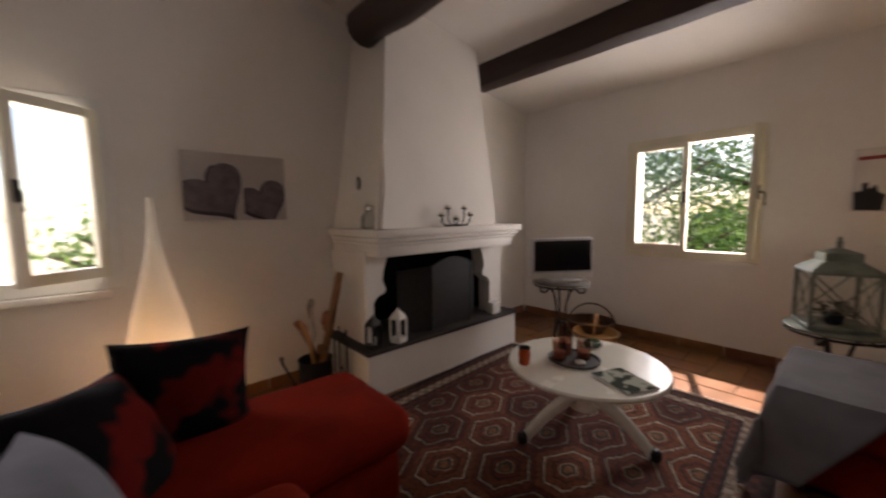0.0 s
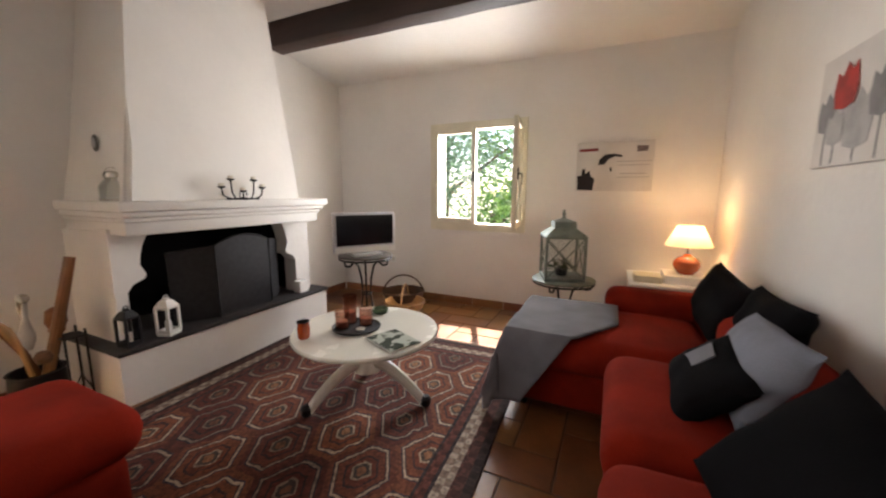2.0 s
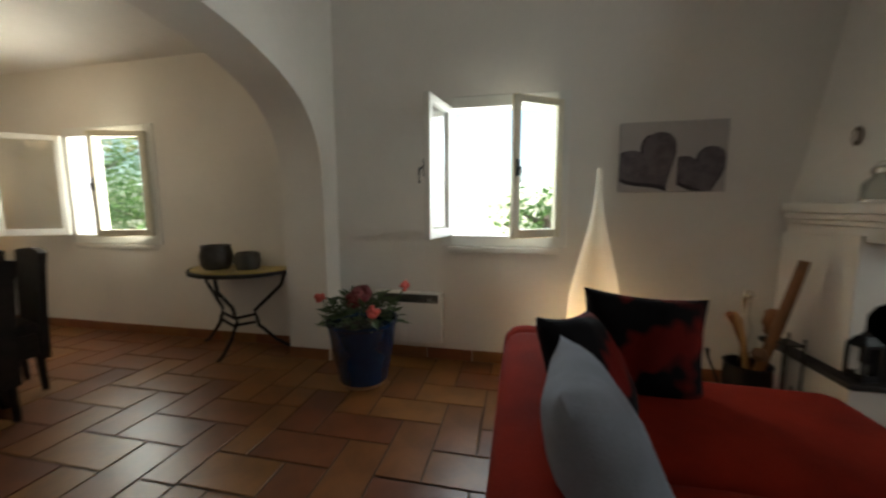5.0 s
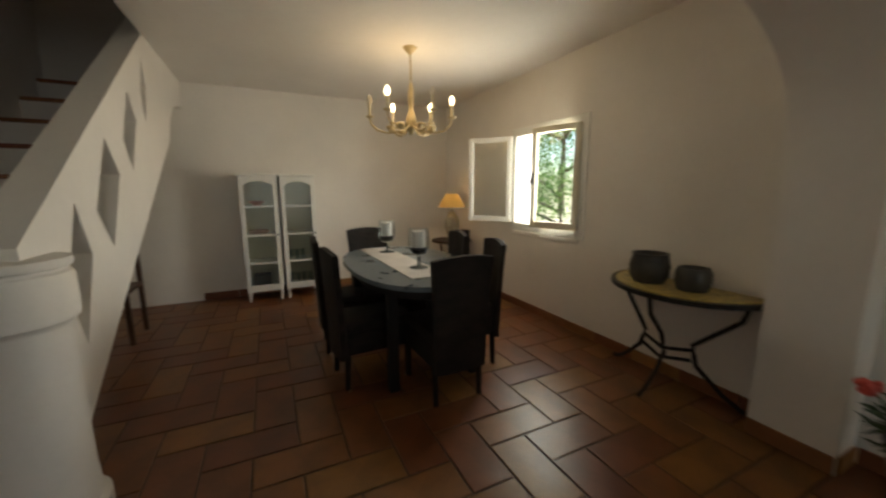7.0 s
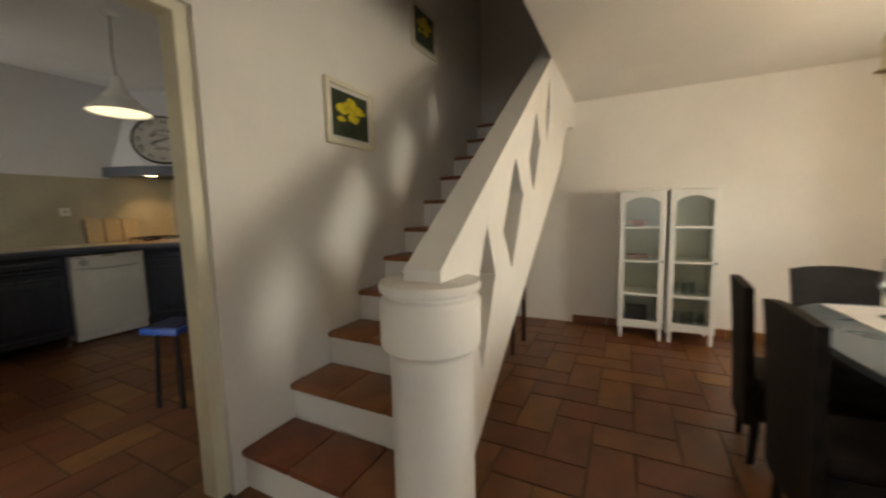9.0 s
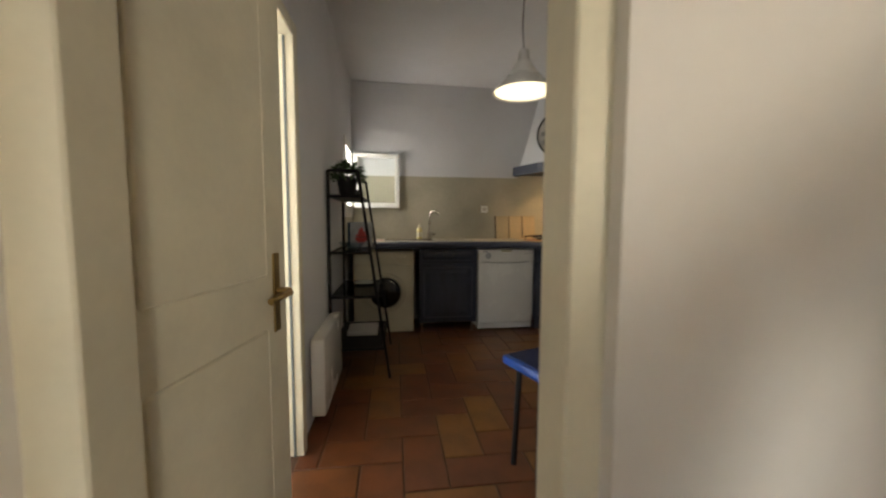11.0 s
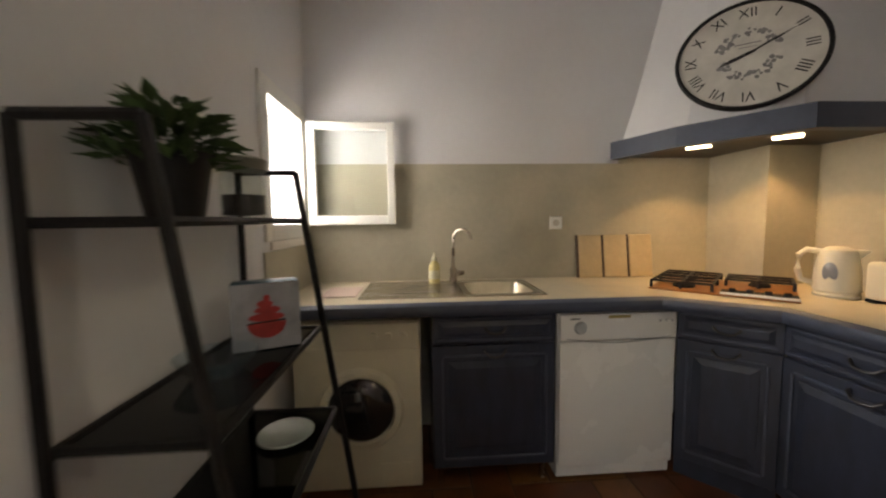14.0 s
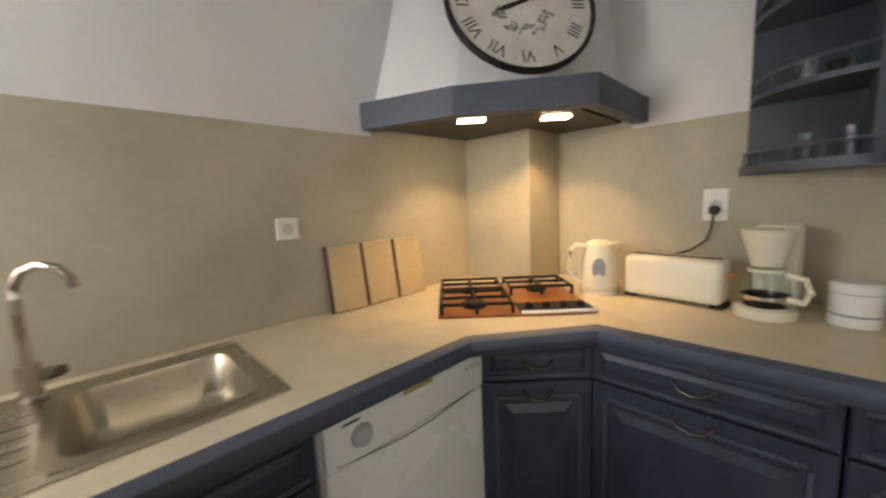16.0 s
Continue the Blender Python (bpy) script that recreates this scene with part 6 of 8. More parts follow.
solo("folded_cloth", box_bm(-3.33, -3.15, 1.50, 1.68, 0.7255, 0.76, 0.012, 2), surface("pale_pink_cloth", (0.55, 0.36, 0.32), 0.9, 0.08, 8, 120, 0.2), "folded pink cloth on a cabinet shelf", "cloth")
solo("bowl", lathe_bm([(0, 0), (0.04, 0), (0.085, 0.05), (0.08, 0.05), (0.038, 0.008), (0, 0.008)], 24, (-3.23, 1.59, 1.0255)), surface("pink_ceramic", (0.55, 0.22, 0.18), 0.3, 0.1, 8, 60, 0), "pink ceramic bowl on a cabinet shelf", "bowl")
solo("dark_box", box_bm(-3.32, -3.16, 1.50, 1.68, 0.2515 - 0.12, 0.27, 0.004), surface("dark_grey_card", (0.06, 0.06, 0.07), 0.7, 0.15, 10, 60, 0.1), "dark box at the bottom of the cabinet", "box")

# corner lamp table
ct2 = thing("corner_table", "dark round corner table under the lamp", "table", at=(-2.80, 3.73, 0))
DARK_WOOD = surface("dark_wood", (0.07, 0.03, 0.016), 0.4, 0.2, 5, 30, 0.1)
part("tabletop", lathe_bm([(0, 0.55), (0.24, 0.55), (0.25, 0.56), (0.245, 0.575), (0, 0.575)], 36), DARK_WOOD, ct2)
for k in range(3):
    a = radians(90 + 120 * k)
    part("leg", tube_bm([(0.18 * math.cos(a), 0.18 * math.sin(a), 0.55), (0.12 * math.cos(a), 0.12 * math.sin(a), 0.3), (0.2 * math.cos(a), 0.2 * math.sin(a), 0.0)], 0.016, 8), DARK_WOOD, ct2)
lp = thing("table_lamp", "dimly lit lamp with a pale ceramic urn base and yellow shade", "lamp", at=(-2.80, 3.73, 0.5755))
part("base", lathe_bm([(0, 0), (0.05, 0), (0.055, 0.015), (0.045, 0.025), (0.075, 0.09), (0.095, 0.17), (0.09, 0.24), (0.06, 0.30), (0.04, 0.32), (0.045, 0.335), (0.03, 0.345), (0, 0.346)], 30), surface("crackled_stone_glaze", (0.42, 0.36, 0.27), 0.5, 0.2, 18, 70, 0.2), lp, "mottled stone-coloured urn")
bm = bmesh.new()
ra = [bm.verts.new((0.17 * math.cos(2 * math.pi * i / 36), 0.17 * math.sin(2 * math.pi * i / 36), 0.40)) for i in range(36)]
rb = [bm.verts.new((0.075 * math.cos(2 * math.pi * i / 36), 0.075 * math.sin(2 * math.pi * i / 36), 0.56)) for i in range(36)]
for i in range(36):
    bm.faces.new((ra[i], ra[(i + 1) % 36], rb[(i + 1) % 36], rb[i]))
part("shade", bm, translucent("yellow_lamp_shade", (0.72, 0.52, 0.20), 0.36), lp, "yellow conical shade")
part("neck", lathe_bm([(0.01, 0.3465), (0.01, 0.44), (0, 0.441)], 10), IRON, lp)
part("bulb", lathe_bm([(0, 0.4415), (0.02, 0.46), (0.02, 0.48), (0, 0.5)], 12), BULB, lp, "lit bulb")
bulb("corner_lamp_light", (-2.80, 3.73, 1.115), 0.24, (1.0, 0.62, 0.28), 0.03)
solo("dark_speaker", box_bm(-2.62, -2.50, 3.70, 3.82, 0.0, 0.72, 0.01, 2), BLACK, "slim black floor speaker by the window", "speaker")

# console table with two pots
cs = thing("console_table", "half-moon console with a yellow mosaic top on iron scroll legs", "table")
CZT = 0.64
half = [(-0.50, YN - 0.02)] + [(-0.07 - 0.43 * math.cos(math.pi * i / 18), YN - 0.02 - 0.42 * math.sin(math.pi * i / 18)) for i in range(1, 18)] + [(0.355, YN - 0.02)]
bm = bmesh.new()
add_prism(bm, half, CZT - 0.03, CZT - 0.004, "z")
part("rim", bm, IRON, cs)
inner = [(-0.07 + (x + 0.07) * 0.93, YN - 0.025 + (y - YN + 0.02) * 0.93) for x, y in half]
bm = bmesh.new()
add_prism(bm, inner, CZT - 0.0035, CZT + 0.002, "z")
part("mosaic_top", bm, surface("yellow_mosaic", (0.52, 0.40, 0.12), 0.3, 0.25, 26, 60, 0.1), cs, "yellow-ochre mosaic top")
for k, (x, s) in enumerate(((-0.42, 1), (0.28, -1), (-0.07, 0))):
    if s:
        pr = [(x, YN - 0.10, CZT - 0.03), (x + s * 0.02, YN - 0.12, 0.52), (x + s * 0.12, YN - 0.15, 0.42), (x + s * 0.21, YN - 0.18, 0.33), (x + s * 0.18, YN - 0.18, 0.22), (x + s * 0.06, YN - 0.14, 0.10), (x - s * 0.03, YN - 0.09, 0.03), (x - s * 0.08, YN - 0.07, 0.012)]
    else:
        pr = [(x, YN - 0.38, CZT - 0.03), (x, YN - 0.36, 0.5), (x, YN - 0.24, 0.36), (x, YN - 0.20, 0.24), (x, YN - 0.27, 0.12), (x, YN - 0.36, 0.03), (x, YN - 0.40, 0.012)]
    sm = [tuple(p[i] + (q[i] - p[i]) * f for i in range(3)) for p, q in zip(pr, pr[1:]) for f in (0, 0.5)] + [pr[-1]]
    part("leg", tube_bm(sm, 0.013, 8), IRON, cs)
part("stretcher", tube_bm([(-0.22, YN - 0.18, 0.30), (-0.07, YN - 0.22, 0.27), (0.07, YN - 0.18, 0.30)], 0.011, 8), IRON, cs)
part("stretcher", tube_bm([(-0.22, YN - 0.18, 0.24), (-0.07, YN - 0.24, 0.22), (0.07, YN - 0.18, 0.24)], 0.011, 8), IRON, cs)
DARK_POT = surface("dark_raku", (0.05, 0.045, 0.038), 0.45, 0.25, 12, 70, 0.2)
solo("pot", lathe_bm([(0, 0), (0.08, 0), (0.105, 0.04), (0.11, 0.10), (0.095, 0.16), (0.10, 0.175), (0.085, 0.175), (0.08, 0.15), (0, 0.03)], 30, (-0.20, 3.74, CZT + 0.0022)), DARK_POT, "large dark glazed pot on the console", "pot", "console pots")
solo("pot", lathe_bm([(0, 0), (0.075, 0), (0.09, 0.05), (0.088, 0.10), (0.075, 0.125), (0.065, 0.125), (0.06, 0.1), (0, 0.03)], 30, (0.03, 3.78, CZT + 0.0022)), DARK_POT, "smaller dark glazed pot on the console", "pot", "console pots")


# ---- framed flower pictures on the stair wall ----
def framed(x0, x1, z0, z1, label, seed):
    ob = thing("framed_picture", label, "picture", "flower pictures")
    b = 0.028
    for a in ((x0, x0 + b, z0, z1), (x1 - b, x1, z0, z1), (x0 + b, x1 - b, z0, z0 + b), (x0 + b, x1 - b, z1 - b, z1)):
        part("frame_bar", box_bm(a[0], a[1], 0.002, 0.026, a[2], a[3], 0.003), CREAM, ob)
    part("mat", box_bm(x0 + b, x1 - b, 0.003, 0.010, z0 + b, z1 - b), PRINT_WHITE, ob, smooth=False)
    pic = part("photo", box_bm(x0 + 0.052, x1 - 0.052, 0.0105, 0.012, z0 + 0.05, z1 - 0.05), surface("dark_leaf_print%d" % seed, (0.03, 0.045, 0.02), 0.5, 0.3, 26, 80, 0), ob, "dark green photograph")
    yel = surface("yellow_print%d" % seed, (0.62, 0.50, 0.02), 0.5, 0.15, 30, 80, 0)
    xc, zc, w, h = (x0 + x1) / 2, (z0 + z1) / 2, (x1 - x0) - 0.11, (z1 - z0) - 0.11
    rnd = random.Random(seed)
    for k, (u, v, r) in enumerate(((0.0, 0.18, 0.26), (-0.22, 0.12, 0.2), (0.22, 0.16, 0.2), (0.06, -0.05, 0.18), (0.02, 0.34, 0.14), (-0.28, -0.12, 0.12))):
        bm = bmesh.new()
        pts = [(xc - u * w + r * w * math.cos(2 * math.pi * i / 11) * (0.75 + 0.35 * ((i * 7 + k) % 3) / 2), zc + v * h + r * h * 0.62 * math.sin(2 * math.pi * i / 11) * (0.7 + 0.4 * ((i * 5 + k) % 3) / 2)) for i in range(11)]
        pts = [(min(max(a, xc - w / 2), xc + w / 2), min(max(b2, zc - h / 2), zc + h / 2)) for a, b2 in pts]
        add_prism(bm, pts, 0.0122 + 0.0003 * k, 0.0126 + 0.0003 * k, "y")
        part("petal", bm, yel, pic, "yellow petals")


framed(-1.37, -0.955, 1.595, 1.95, "white framed photograph of yellow flowers", 1)
framed(-2.30, -1.90, 2.46, 2.82, "white framed photograph of yellow flowers higher up the stairs", 2)

# sheer curtain at the window
bm = bmesh.new()
g2 = {}
for i in range(41):
    for j in range(2):
        u = i / 40
        g2[i, j] = bm.verts.new((-1.86 + 0.20 * u, YN + 0.09 + 0.02 * math.sin(u * 40), 0.82 + 0.92 * j))
for i in range(40):
    bm.faces.new((g2[i, 0], g2[i + 1, 0], g2[i + 1, 1], g2[i, 1]))
solo("curtain", bm, translucent("white_voile", (0.85, 0.86, 0.88), 0.7), "white voile curtain gathered at the window's edge", "curtain")
# dark post-legged stool seen under the stairs
so = thing("dark_chair", "dark wooden chair standing under the staircase", "chair", at=(-2.45, 0.52, 0))
part("seat", box_bm(-0.2, 0.2, -0.17, 0.17, 0.40, 0.43, 0.008), DARK_WOOD, so)
for sx in (-1, 1):
    for sy in (-1, 1):
        part("leg", box_bm(sx * 0.18 - 0.016, sx * 0.18 + 0.016, sy * 0.15 - 0.016, sy * 0.15 + 0.016, 0, 0.3995, 0.003), DARK_WOOD, so)
for sy in (-1, 1):
    part("back_post", box_bm(-0.2, -0.168, sy * 0.15 - 0.016, sy * 0.15 + 0.016, 0.4305, 0.80, 0.003), DARK_WOOD, so)
part("back_rail", box_bm(-0.198, -0.172, -0.1335, 0.1335, 0.66, 0.78, 0.004), DARK_WOOD, so)
# double switch by the kitchen door
sw2 = thing("wall_switch", "cream double switch plate with a yellowed socket below", "switch", at=(0.478, 0.0, 0.775))
part("plate", box_bm(-0.022, 0.022, 0.001, 0.010, -0.085, 0.085, 0.003), CREAM, sw2)
for dz in (-0.042, 0.042):
    part("button", box_bm(-0.014, 0.014, 0.0105, 0.015, dz - 0.02, dz + 0.02, 0.002), surface("yellowed_button%d" % (dz > 0), (0.5, 0.38, 0.1), 0.4, 0.1, 20, 60, 0), sw2, "yellowed button")

# ---- kitchen ----
# door frames
df = tagged(new("door_frame_kitchen"), kind="structure")
for x0, x1 in ((-0.345, -0.245), (0.362, 0.437)):
    part("jamb", box_bm(x0, x1, -0.13, -0.03, 0.0, 2.045, 0.004), CREAM, df)
part("head", box_bm(-0.2445, 0.3615, -0.13, -0.03, 1.962, 2.045, 0.004), CREAM, df)
part("threshold", box_bm(-0.245, 0.362, -0.22, -0.002, -0.005, 0.002), TERRA, df, smooth=False)
ef = tagged(new("door_frame_terrace"), kind="structure")
part("jamb", box_bm(KX1 - 0.03, KX1 + 0.05, -1.40, -1.335, 0.0, 2.05, 0.004), CREAM, ef)
part("jamb", box_bm(KX1 - 0.03, KX1 + 0.05, -0.17, -0.105, 0.0, 2.05, 0.004), CREAM, ef)
part("head", box_bm(KX1 - 0.028, KX1 + 0.05, -1.335, -0.17, 1.985, 2.05, 0.004), CREAM, ef)
part("seal", box_bm(KX1 + 0.008, KX1 + 0.018, -1.334, -1.329, 0.0, 1.98), surface("grey_seal", (0.12, 0.14, 0.15), 0.6, 0.05, 6, 60, 0), ef, smooth=False)
# reveal of the terrace door, outside; its ochre colour holds the orange daylight
part("reveal", box_bm(KX1 + 0.051, KX1 + 0.272, -1.3795, -1.372, 0.0, 2.02), LIT_REVEAL, ef, smooth=False)
part("shutter_edge", box_bm(KX1 + 0.273, KX1 + 0.300, -1.385, -1.35, 0.0, 2.0, 0.004), WHITE, ef)
for z in (0.45, 1.05, 1.65):
    part("hinge", box_bm(KX1 + 0.266, KX1 + 0.2725, -1.368, -1.345, z - 0.04, z + 0.04, 0.002), STEEL, ef)
# terrace door leaf, ajar
tdl = tagged(new("door_terrace"), "cream wooden terrace door leaf standing ajar", "door", kind="structure")
tdl.matrix_world = pose(0.455, -0.13, 0, 0, 0, -90) @ pose(0, 0, 0, 0, 0, -10)
part("leaf", box_bm(0.0, 0.61, -0.022, 0.022, 0.01, 1.98, 0.005), CREAM, tdl)
for z0, z1 in ((0.12, 0.85), (1.0, 1.86)):
    part("panel", box_bm(0.09, 0.49, -0.0285, -0.0225, z0, z1, 0.006), CREAM, tdl)
hd = part("handle_plate", box_bm(0.525, 0.56, -0.029, -0.0225, 0.83, 1.06, 0.003), surface("brass", (0.42, 0.30, 0.12), 0.35, 0.1, 12, 60, 0, metal=0.9), tdl, "brass handle plate")
part("lever", tube_bm([(0.543, -0.028, 0.95), (0.543, -0.065, 0.95), (0.53, -0.072, 0.948), (0.44, -0.073, 0.945), (0.425, -0.07, 0.942)], 0.010, 8), bpy.data.materials["brass"], hd, "brass lever")

# splashback
SB = 1.665
bm = bmesh.new()
add_box(bm, KX0 + 0.005, KX1 - 0.005, KY + 0.001, KY + 0.006, 0.90, SB)
setting("splashback_south", bm, SPLASH)
setting("splashback_west", box_bm(KX0 + 0.001, KX0 + 0.006, KY + 0.3, -0.9, 0.90, SB), SPLASH)
setting("splashback_east", box_bm(KX1 - 0.006, KX1 - 0.001, KY + 0.006, -3.14, 0.90, 1.19), SPLASH)
setting("splashback_hood_south", box_bm(-2.078, -1.47, KY + 0.001, KY + 0.006, SB + 0.0005, 1.699), SPLASH)
setting("splashback_hood_west", box_bm(KX0 + 0.001, KX0 + 0.006, -3.398, -3.04, SB + 0.0005, 1.699), SPLASH)
setting("corner_chase", box_bm(KX0 + 0.001, -2.08, KY + 0.001, -3.40, 0.0, KC), SPLASH)

# worktop: beige slab with a blue rounded edge, in plan an L with a cut corner
WT, WF, WX = 0.945, -3.185, -1.70
plan = [(KX1 - 0.004, KY + 0.007), (KX1 - 0.004, WF), (-1.345, WF), (WX, -2.915), (WX, -0.95), (KX0 + 0.007, -0.95), (KX0 + 0.007, KY + 0.007)]
SINK = (-0.80, -0.42, -3.68, -3.30)       # bowl
bm = bmesh.new()
add_box(bm, -0.42, KX1 - 0.004, KY + 0.007, WF, WT - 0.05, WT)
add_box(bm, -0.80, -0.42, KY + 0.007, SINK[2], WT - 0.05, WT)
add_box(bm, -0.80, -0.42, SINK[3], WF, WT - 0.05, WT)
add_prism(bm, [(-0.80, WF), (-1.345, WF), (WX, -2.915), (WX, -0.95), (KX0 + 0.007, -0.95), (KX0 + 0.007, -3.398), (-2.078, -3.398), (-2.078, KY + 0.007), (-0.80, KY + 0.007)], WT - 0.05, WT, "z")
wt = solo("worktop", bm, WORKTOP, "beige kitchen worktop with a slate-blue rounded front edge", "worktop", smooth=False)
edge = [(KX1 - 0.004, WF + 0.004), (-1.345, WF + 0.004), (WX + 0.004, -2.915), (WX + 0.004, -0.95)]
prof = [(0.0, -0.068), (0.016, -0.064), (0.026, -0.05), (0.03, -0.03), (0.026, -0.012), (0.014, -0.002), (0.0, 0.0008)]
bm = bmesh.new()
rings = []
for i, p in enumerate(edge):
    a = Vector(edge[i - 1] if i else p)
    b = Vector(edge[i + 1] if i < 3 else p)
    d1 = (Vector(p) - a).normalized() if i else (b - Vector(p)).normalized()
    d2 = (b - Vector(p)).normalized() if i < 3 else d1
    n1, n2 = Vector((d1.y, -d1.x)), Vector((d2.y, -d2.x))
    nn = (n1 + n2)
    nn = nn / (nn.length ** 2) * 2 if nn.length else n1
    rings.append([bm.verts.new((p[0] + nn.x * u, p[1] + nn.y * u, WT + w)) for u, w in prof])
for a, b in zip(rings, rings[1:]):
    for j in range(len(prof) - 1):
        bm.faces.new((a[j], a[j + 1], b[j + 1], b[j]))
    bm.faces.new((a[0], b[0], b[-1], a[-1]))
bm.faces.new(rings[0])
bm.faces.new(rings[-1])
part("front_edge", bm, BLUE_LIGHT, wt, "slate-blue painted rounded edge")


def front_panel(parent, w, z0, z1, name="door", handle="pull", drawer=False):
    """A raised-panel front in the plane y = 0, facing -y, x from 0 to w."""
    d = part(name, box_bm(0.003, w - 0.003, -0.020, 0.0, z0, z1, 0.003), BLUE_PAINT, parent)
    b = 0.055 if not drawer else 0.022
    for a in ((b, w - b, z0 + b - 0.012, z0 + b), (b, w - b, z1 - b, z1 - b + 0.012)):
        part("moulding", box_bm(a[0], a[1], -0.029, -0.0205, a[2], a[3], 0.002), BLUE_LIGHT, d)
    if not drawer:
        for x in (b - 0.012, w - b):
            part("moulding", box_bm(x, x + 0.012, -0.029, -0.0205, z0 + b, z1 - b, 0.002), BLUE_LIGHT, d)
    e, k = (0.018, 0.032) if not drawer else (0.010, 0.018)
    bm = bmesh.new()
    rings = [[bm.verts.new((x, y, z)) for x, z in ((b + o, z0 + b + o), (w - b - o, z0 + b + o), (w - b - o, z1 - b - o), (b + o, z1 - b - o))] for o, y in ((e, -0.0205), (e + 0.002, -0.024), (e + k, -0.032), (e + k + 0.003, -0.0325))]
    for p, q in zip(rings, rings[1:]):
        for c in range(4):
            bm.faces.new((p[c], p[(c + 1) % 4], q[(c + 1) % 4], q[c]))
    bm.faces.new(rings[-1])
    part("field", bm, BLUE_PAINT, d, smooth=False)
    zc = (z0 + z1) / 2 if drawer else z1 - 0.035
    xc = w / 2
    bm = tube_bm([(xc - 0.05, -0.024, zc + 0.008), (xc - 0.05, -0.034, zc + 0.006), (xc - 0.03, -0.048, zc - 0.012), (xc, -0.051, zc - 0.018), (xc + 0.03, -0.048, zc - 0.012), (xc + 0.05, -0.034, zc + 0.006), (xc + 0.05, -0.024, zc + 0.008)], 0.006, 7)
    part("handle", bm, PEWTER, d, "dark pewter pull")
    return d


def base_unit(label, at, rz, w, depth, feet=False, top=WT - 0.052):
    ob = thing("base_cabinet", label, "kitchen cabinet", "kitchen base cabinets", at, rz)
    part("carcass", box_bm(0.0, w, 0.001, depth, 0.10, top), BLUE_PAINT, ob, smooth=False)
    front_panel(ob, w, 0.735, 0.872, "drawer_front", drawer=True)
    front_panel(ob, w, 0.115, 0.725, "door")
    if feet:
        for x in (0.04, w - 0.04):
            part("foot", lathe_bm([(0.02, 0), (0.015, 0.03), (0.015, 0.0995)], 10, (x, 0.05, 0)), STEEL, ob)
    else:
        part("plinth", box_bm(0.0, w, 0.03, 0.05, 0.0, 0.0995), BLUE_PAINT, ob, smooth=False)
    return ob


# fronts face north: the local -y axis points to world +y
base_unit("slate-blue sink cabinet on steel feet", (-0.25, -3.235, 0), 180, 0.60, 0.5, True, WT - 0.14)
dgl = math.degrees(math.atan2(-2.955 + 3.235, -1.75 + 1.475))
Lc = math.hypot(-1.75 + 1.475, -2.955 + 3.235)
base_unit("narrow slate-blue cabinet across the corner under the hob", (-1.475, -3.235, 0), dgl, Lc, 0.30)
for k, (ya, yb) in enumerate(((-2.945, -2.35), (-2.345, -1.75), (-1.745, -0.96))):
    base_unit("slate-blue cabinet with a drawer over a raised-panel door", (-1.75, ya, 0), 90, yb - ya, 0.55)


# dishwasher
def dishwasher():
    ob = thing("dishwasher", "white freestanding dishwasher under the worktop", "dishwasher", at=(-0.865, -3.235, 0), rz=180)
    w = 0.59
    part("body", box_bm(0.0, w, 0.002, 0.54, 0.02, 0.86, 0.004), ENAMEL, ob)
    part("door", box_bm(0.002, w - 0.002, -0.024, 0.0, 0.09, 0.725, 0.008, 2), ENAMEL, ob)
    pn = part("control_panel", box_bm(0.002, w - 0.002, -0.028, 0.0, 0.73, 0.86, 0.008, 2), ENAMEL, ob)
    part("dial", lathe_bm([(0.03, 0), (0.032, 0.004), (0.026, 0.016), (0.0, 0.018)], 24, m=pose(0.10, -0.0285, 0.795, 90)), surface("pale_grey_plastic", (0.42, 0.43, 0.44), 0.4, 0.04, 6, 60, 0), pn, "round grey programme dial")
    part("label", box_bm(0.05, 0.10, -0.0290, -0.0282, 0.835, 0.842), surface("dark_grey_ink", (0.1, 0.1, 0.11), 0.5, 0.05, 6, 60, 0), pn, smooth=False)
    part("latch", box_bm(0.24, 0.35, -0.0300, -0.0282, 0.838, 0.852, 0.002), surface("yellowed_plastic", (0.38, 0.30, 0.10), 0.4, 0.1, 20, 60, 0), pn, "yellowed latch")
    for x in (0.50, 0.53, 0.56):
        part("button", lathe_bm([(0.006, 0), (0.006, 0.003), (0, 0.003)], 10, m=pose(x, -0.0285, 0.82, 90)), surface("grey_button%d" % int(x * 100), (0.4, 0.4, 0.4), 0.4, 0.05, 6, 60, 0), pn)
    part("grip_seam", tube_bm([(0.03 + 0.053 * i, -0.0262, 0.742 - 0.026 * math.sin(math.pi * i / 10)) for i in range(11)], 0.0028, 5), surface("grey_seam", (0.30, 0.30, 0.30), 0.5, 0.05, 6, 60, 0), ob, "curved grey grip line")
    part("kick_plate", box_bm(0.0, w, 0.01, 0.03, 0.02, 0.085, 0.003), ENAMEL, ob)
    for x in (0.05, w - 0.05):
        part("foot", lathe_bm([(0.018, 0), (0.018, 0.0195)], 10, (x, 0.06, 0)), BLACK, ob)


dishwasher()


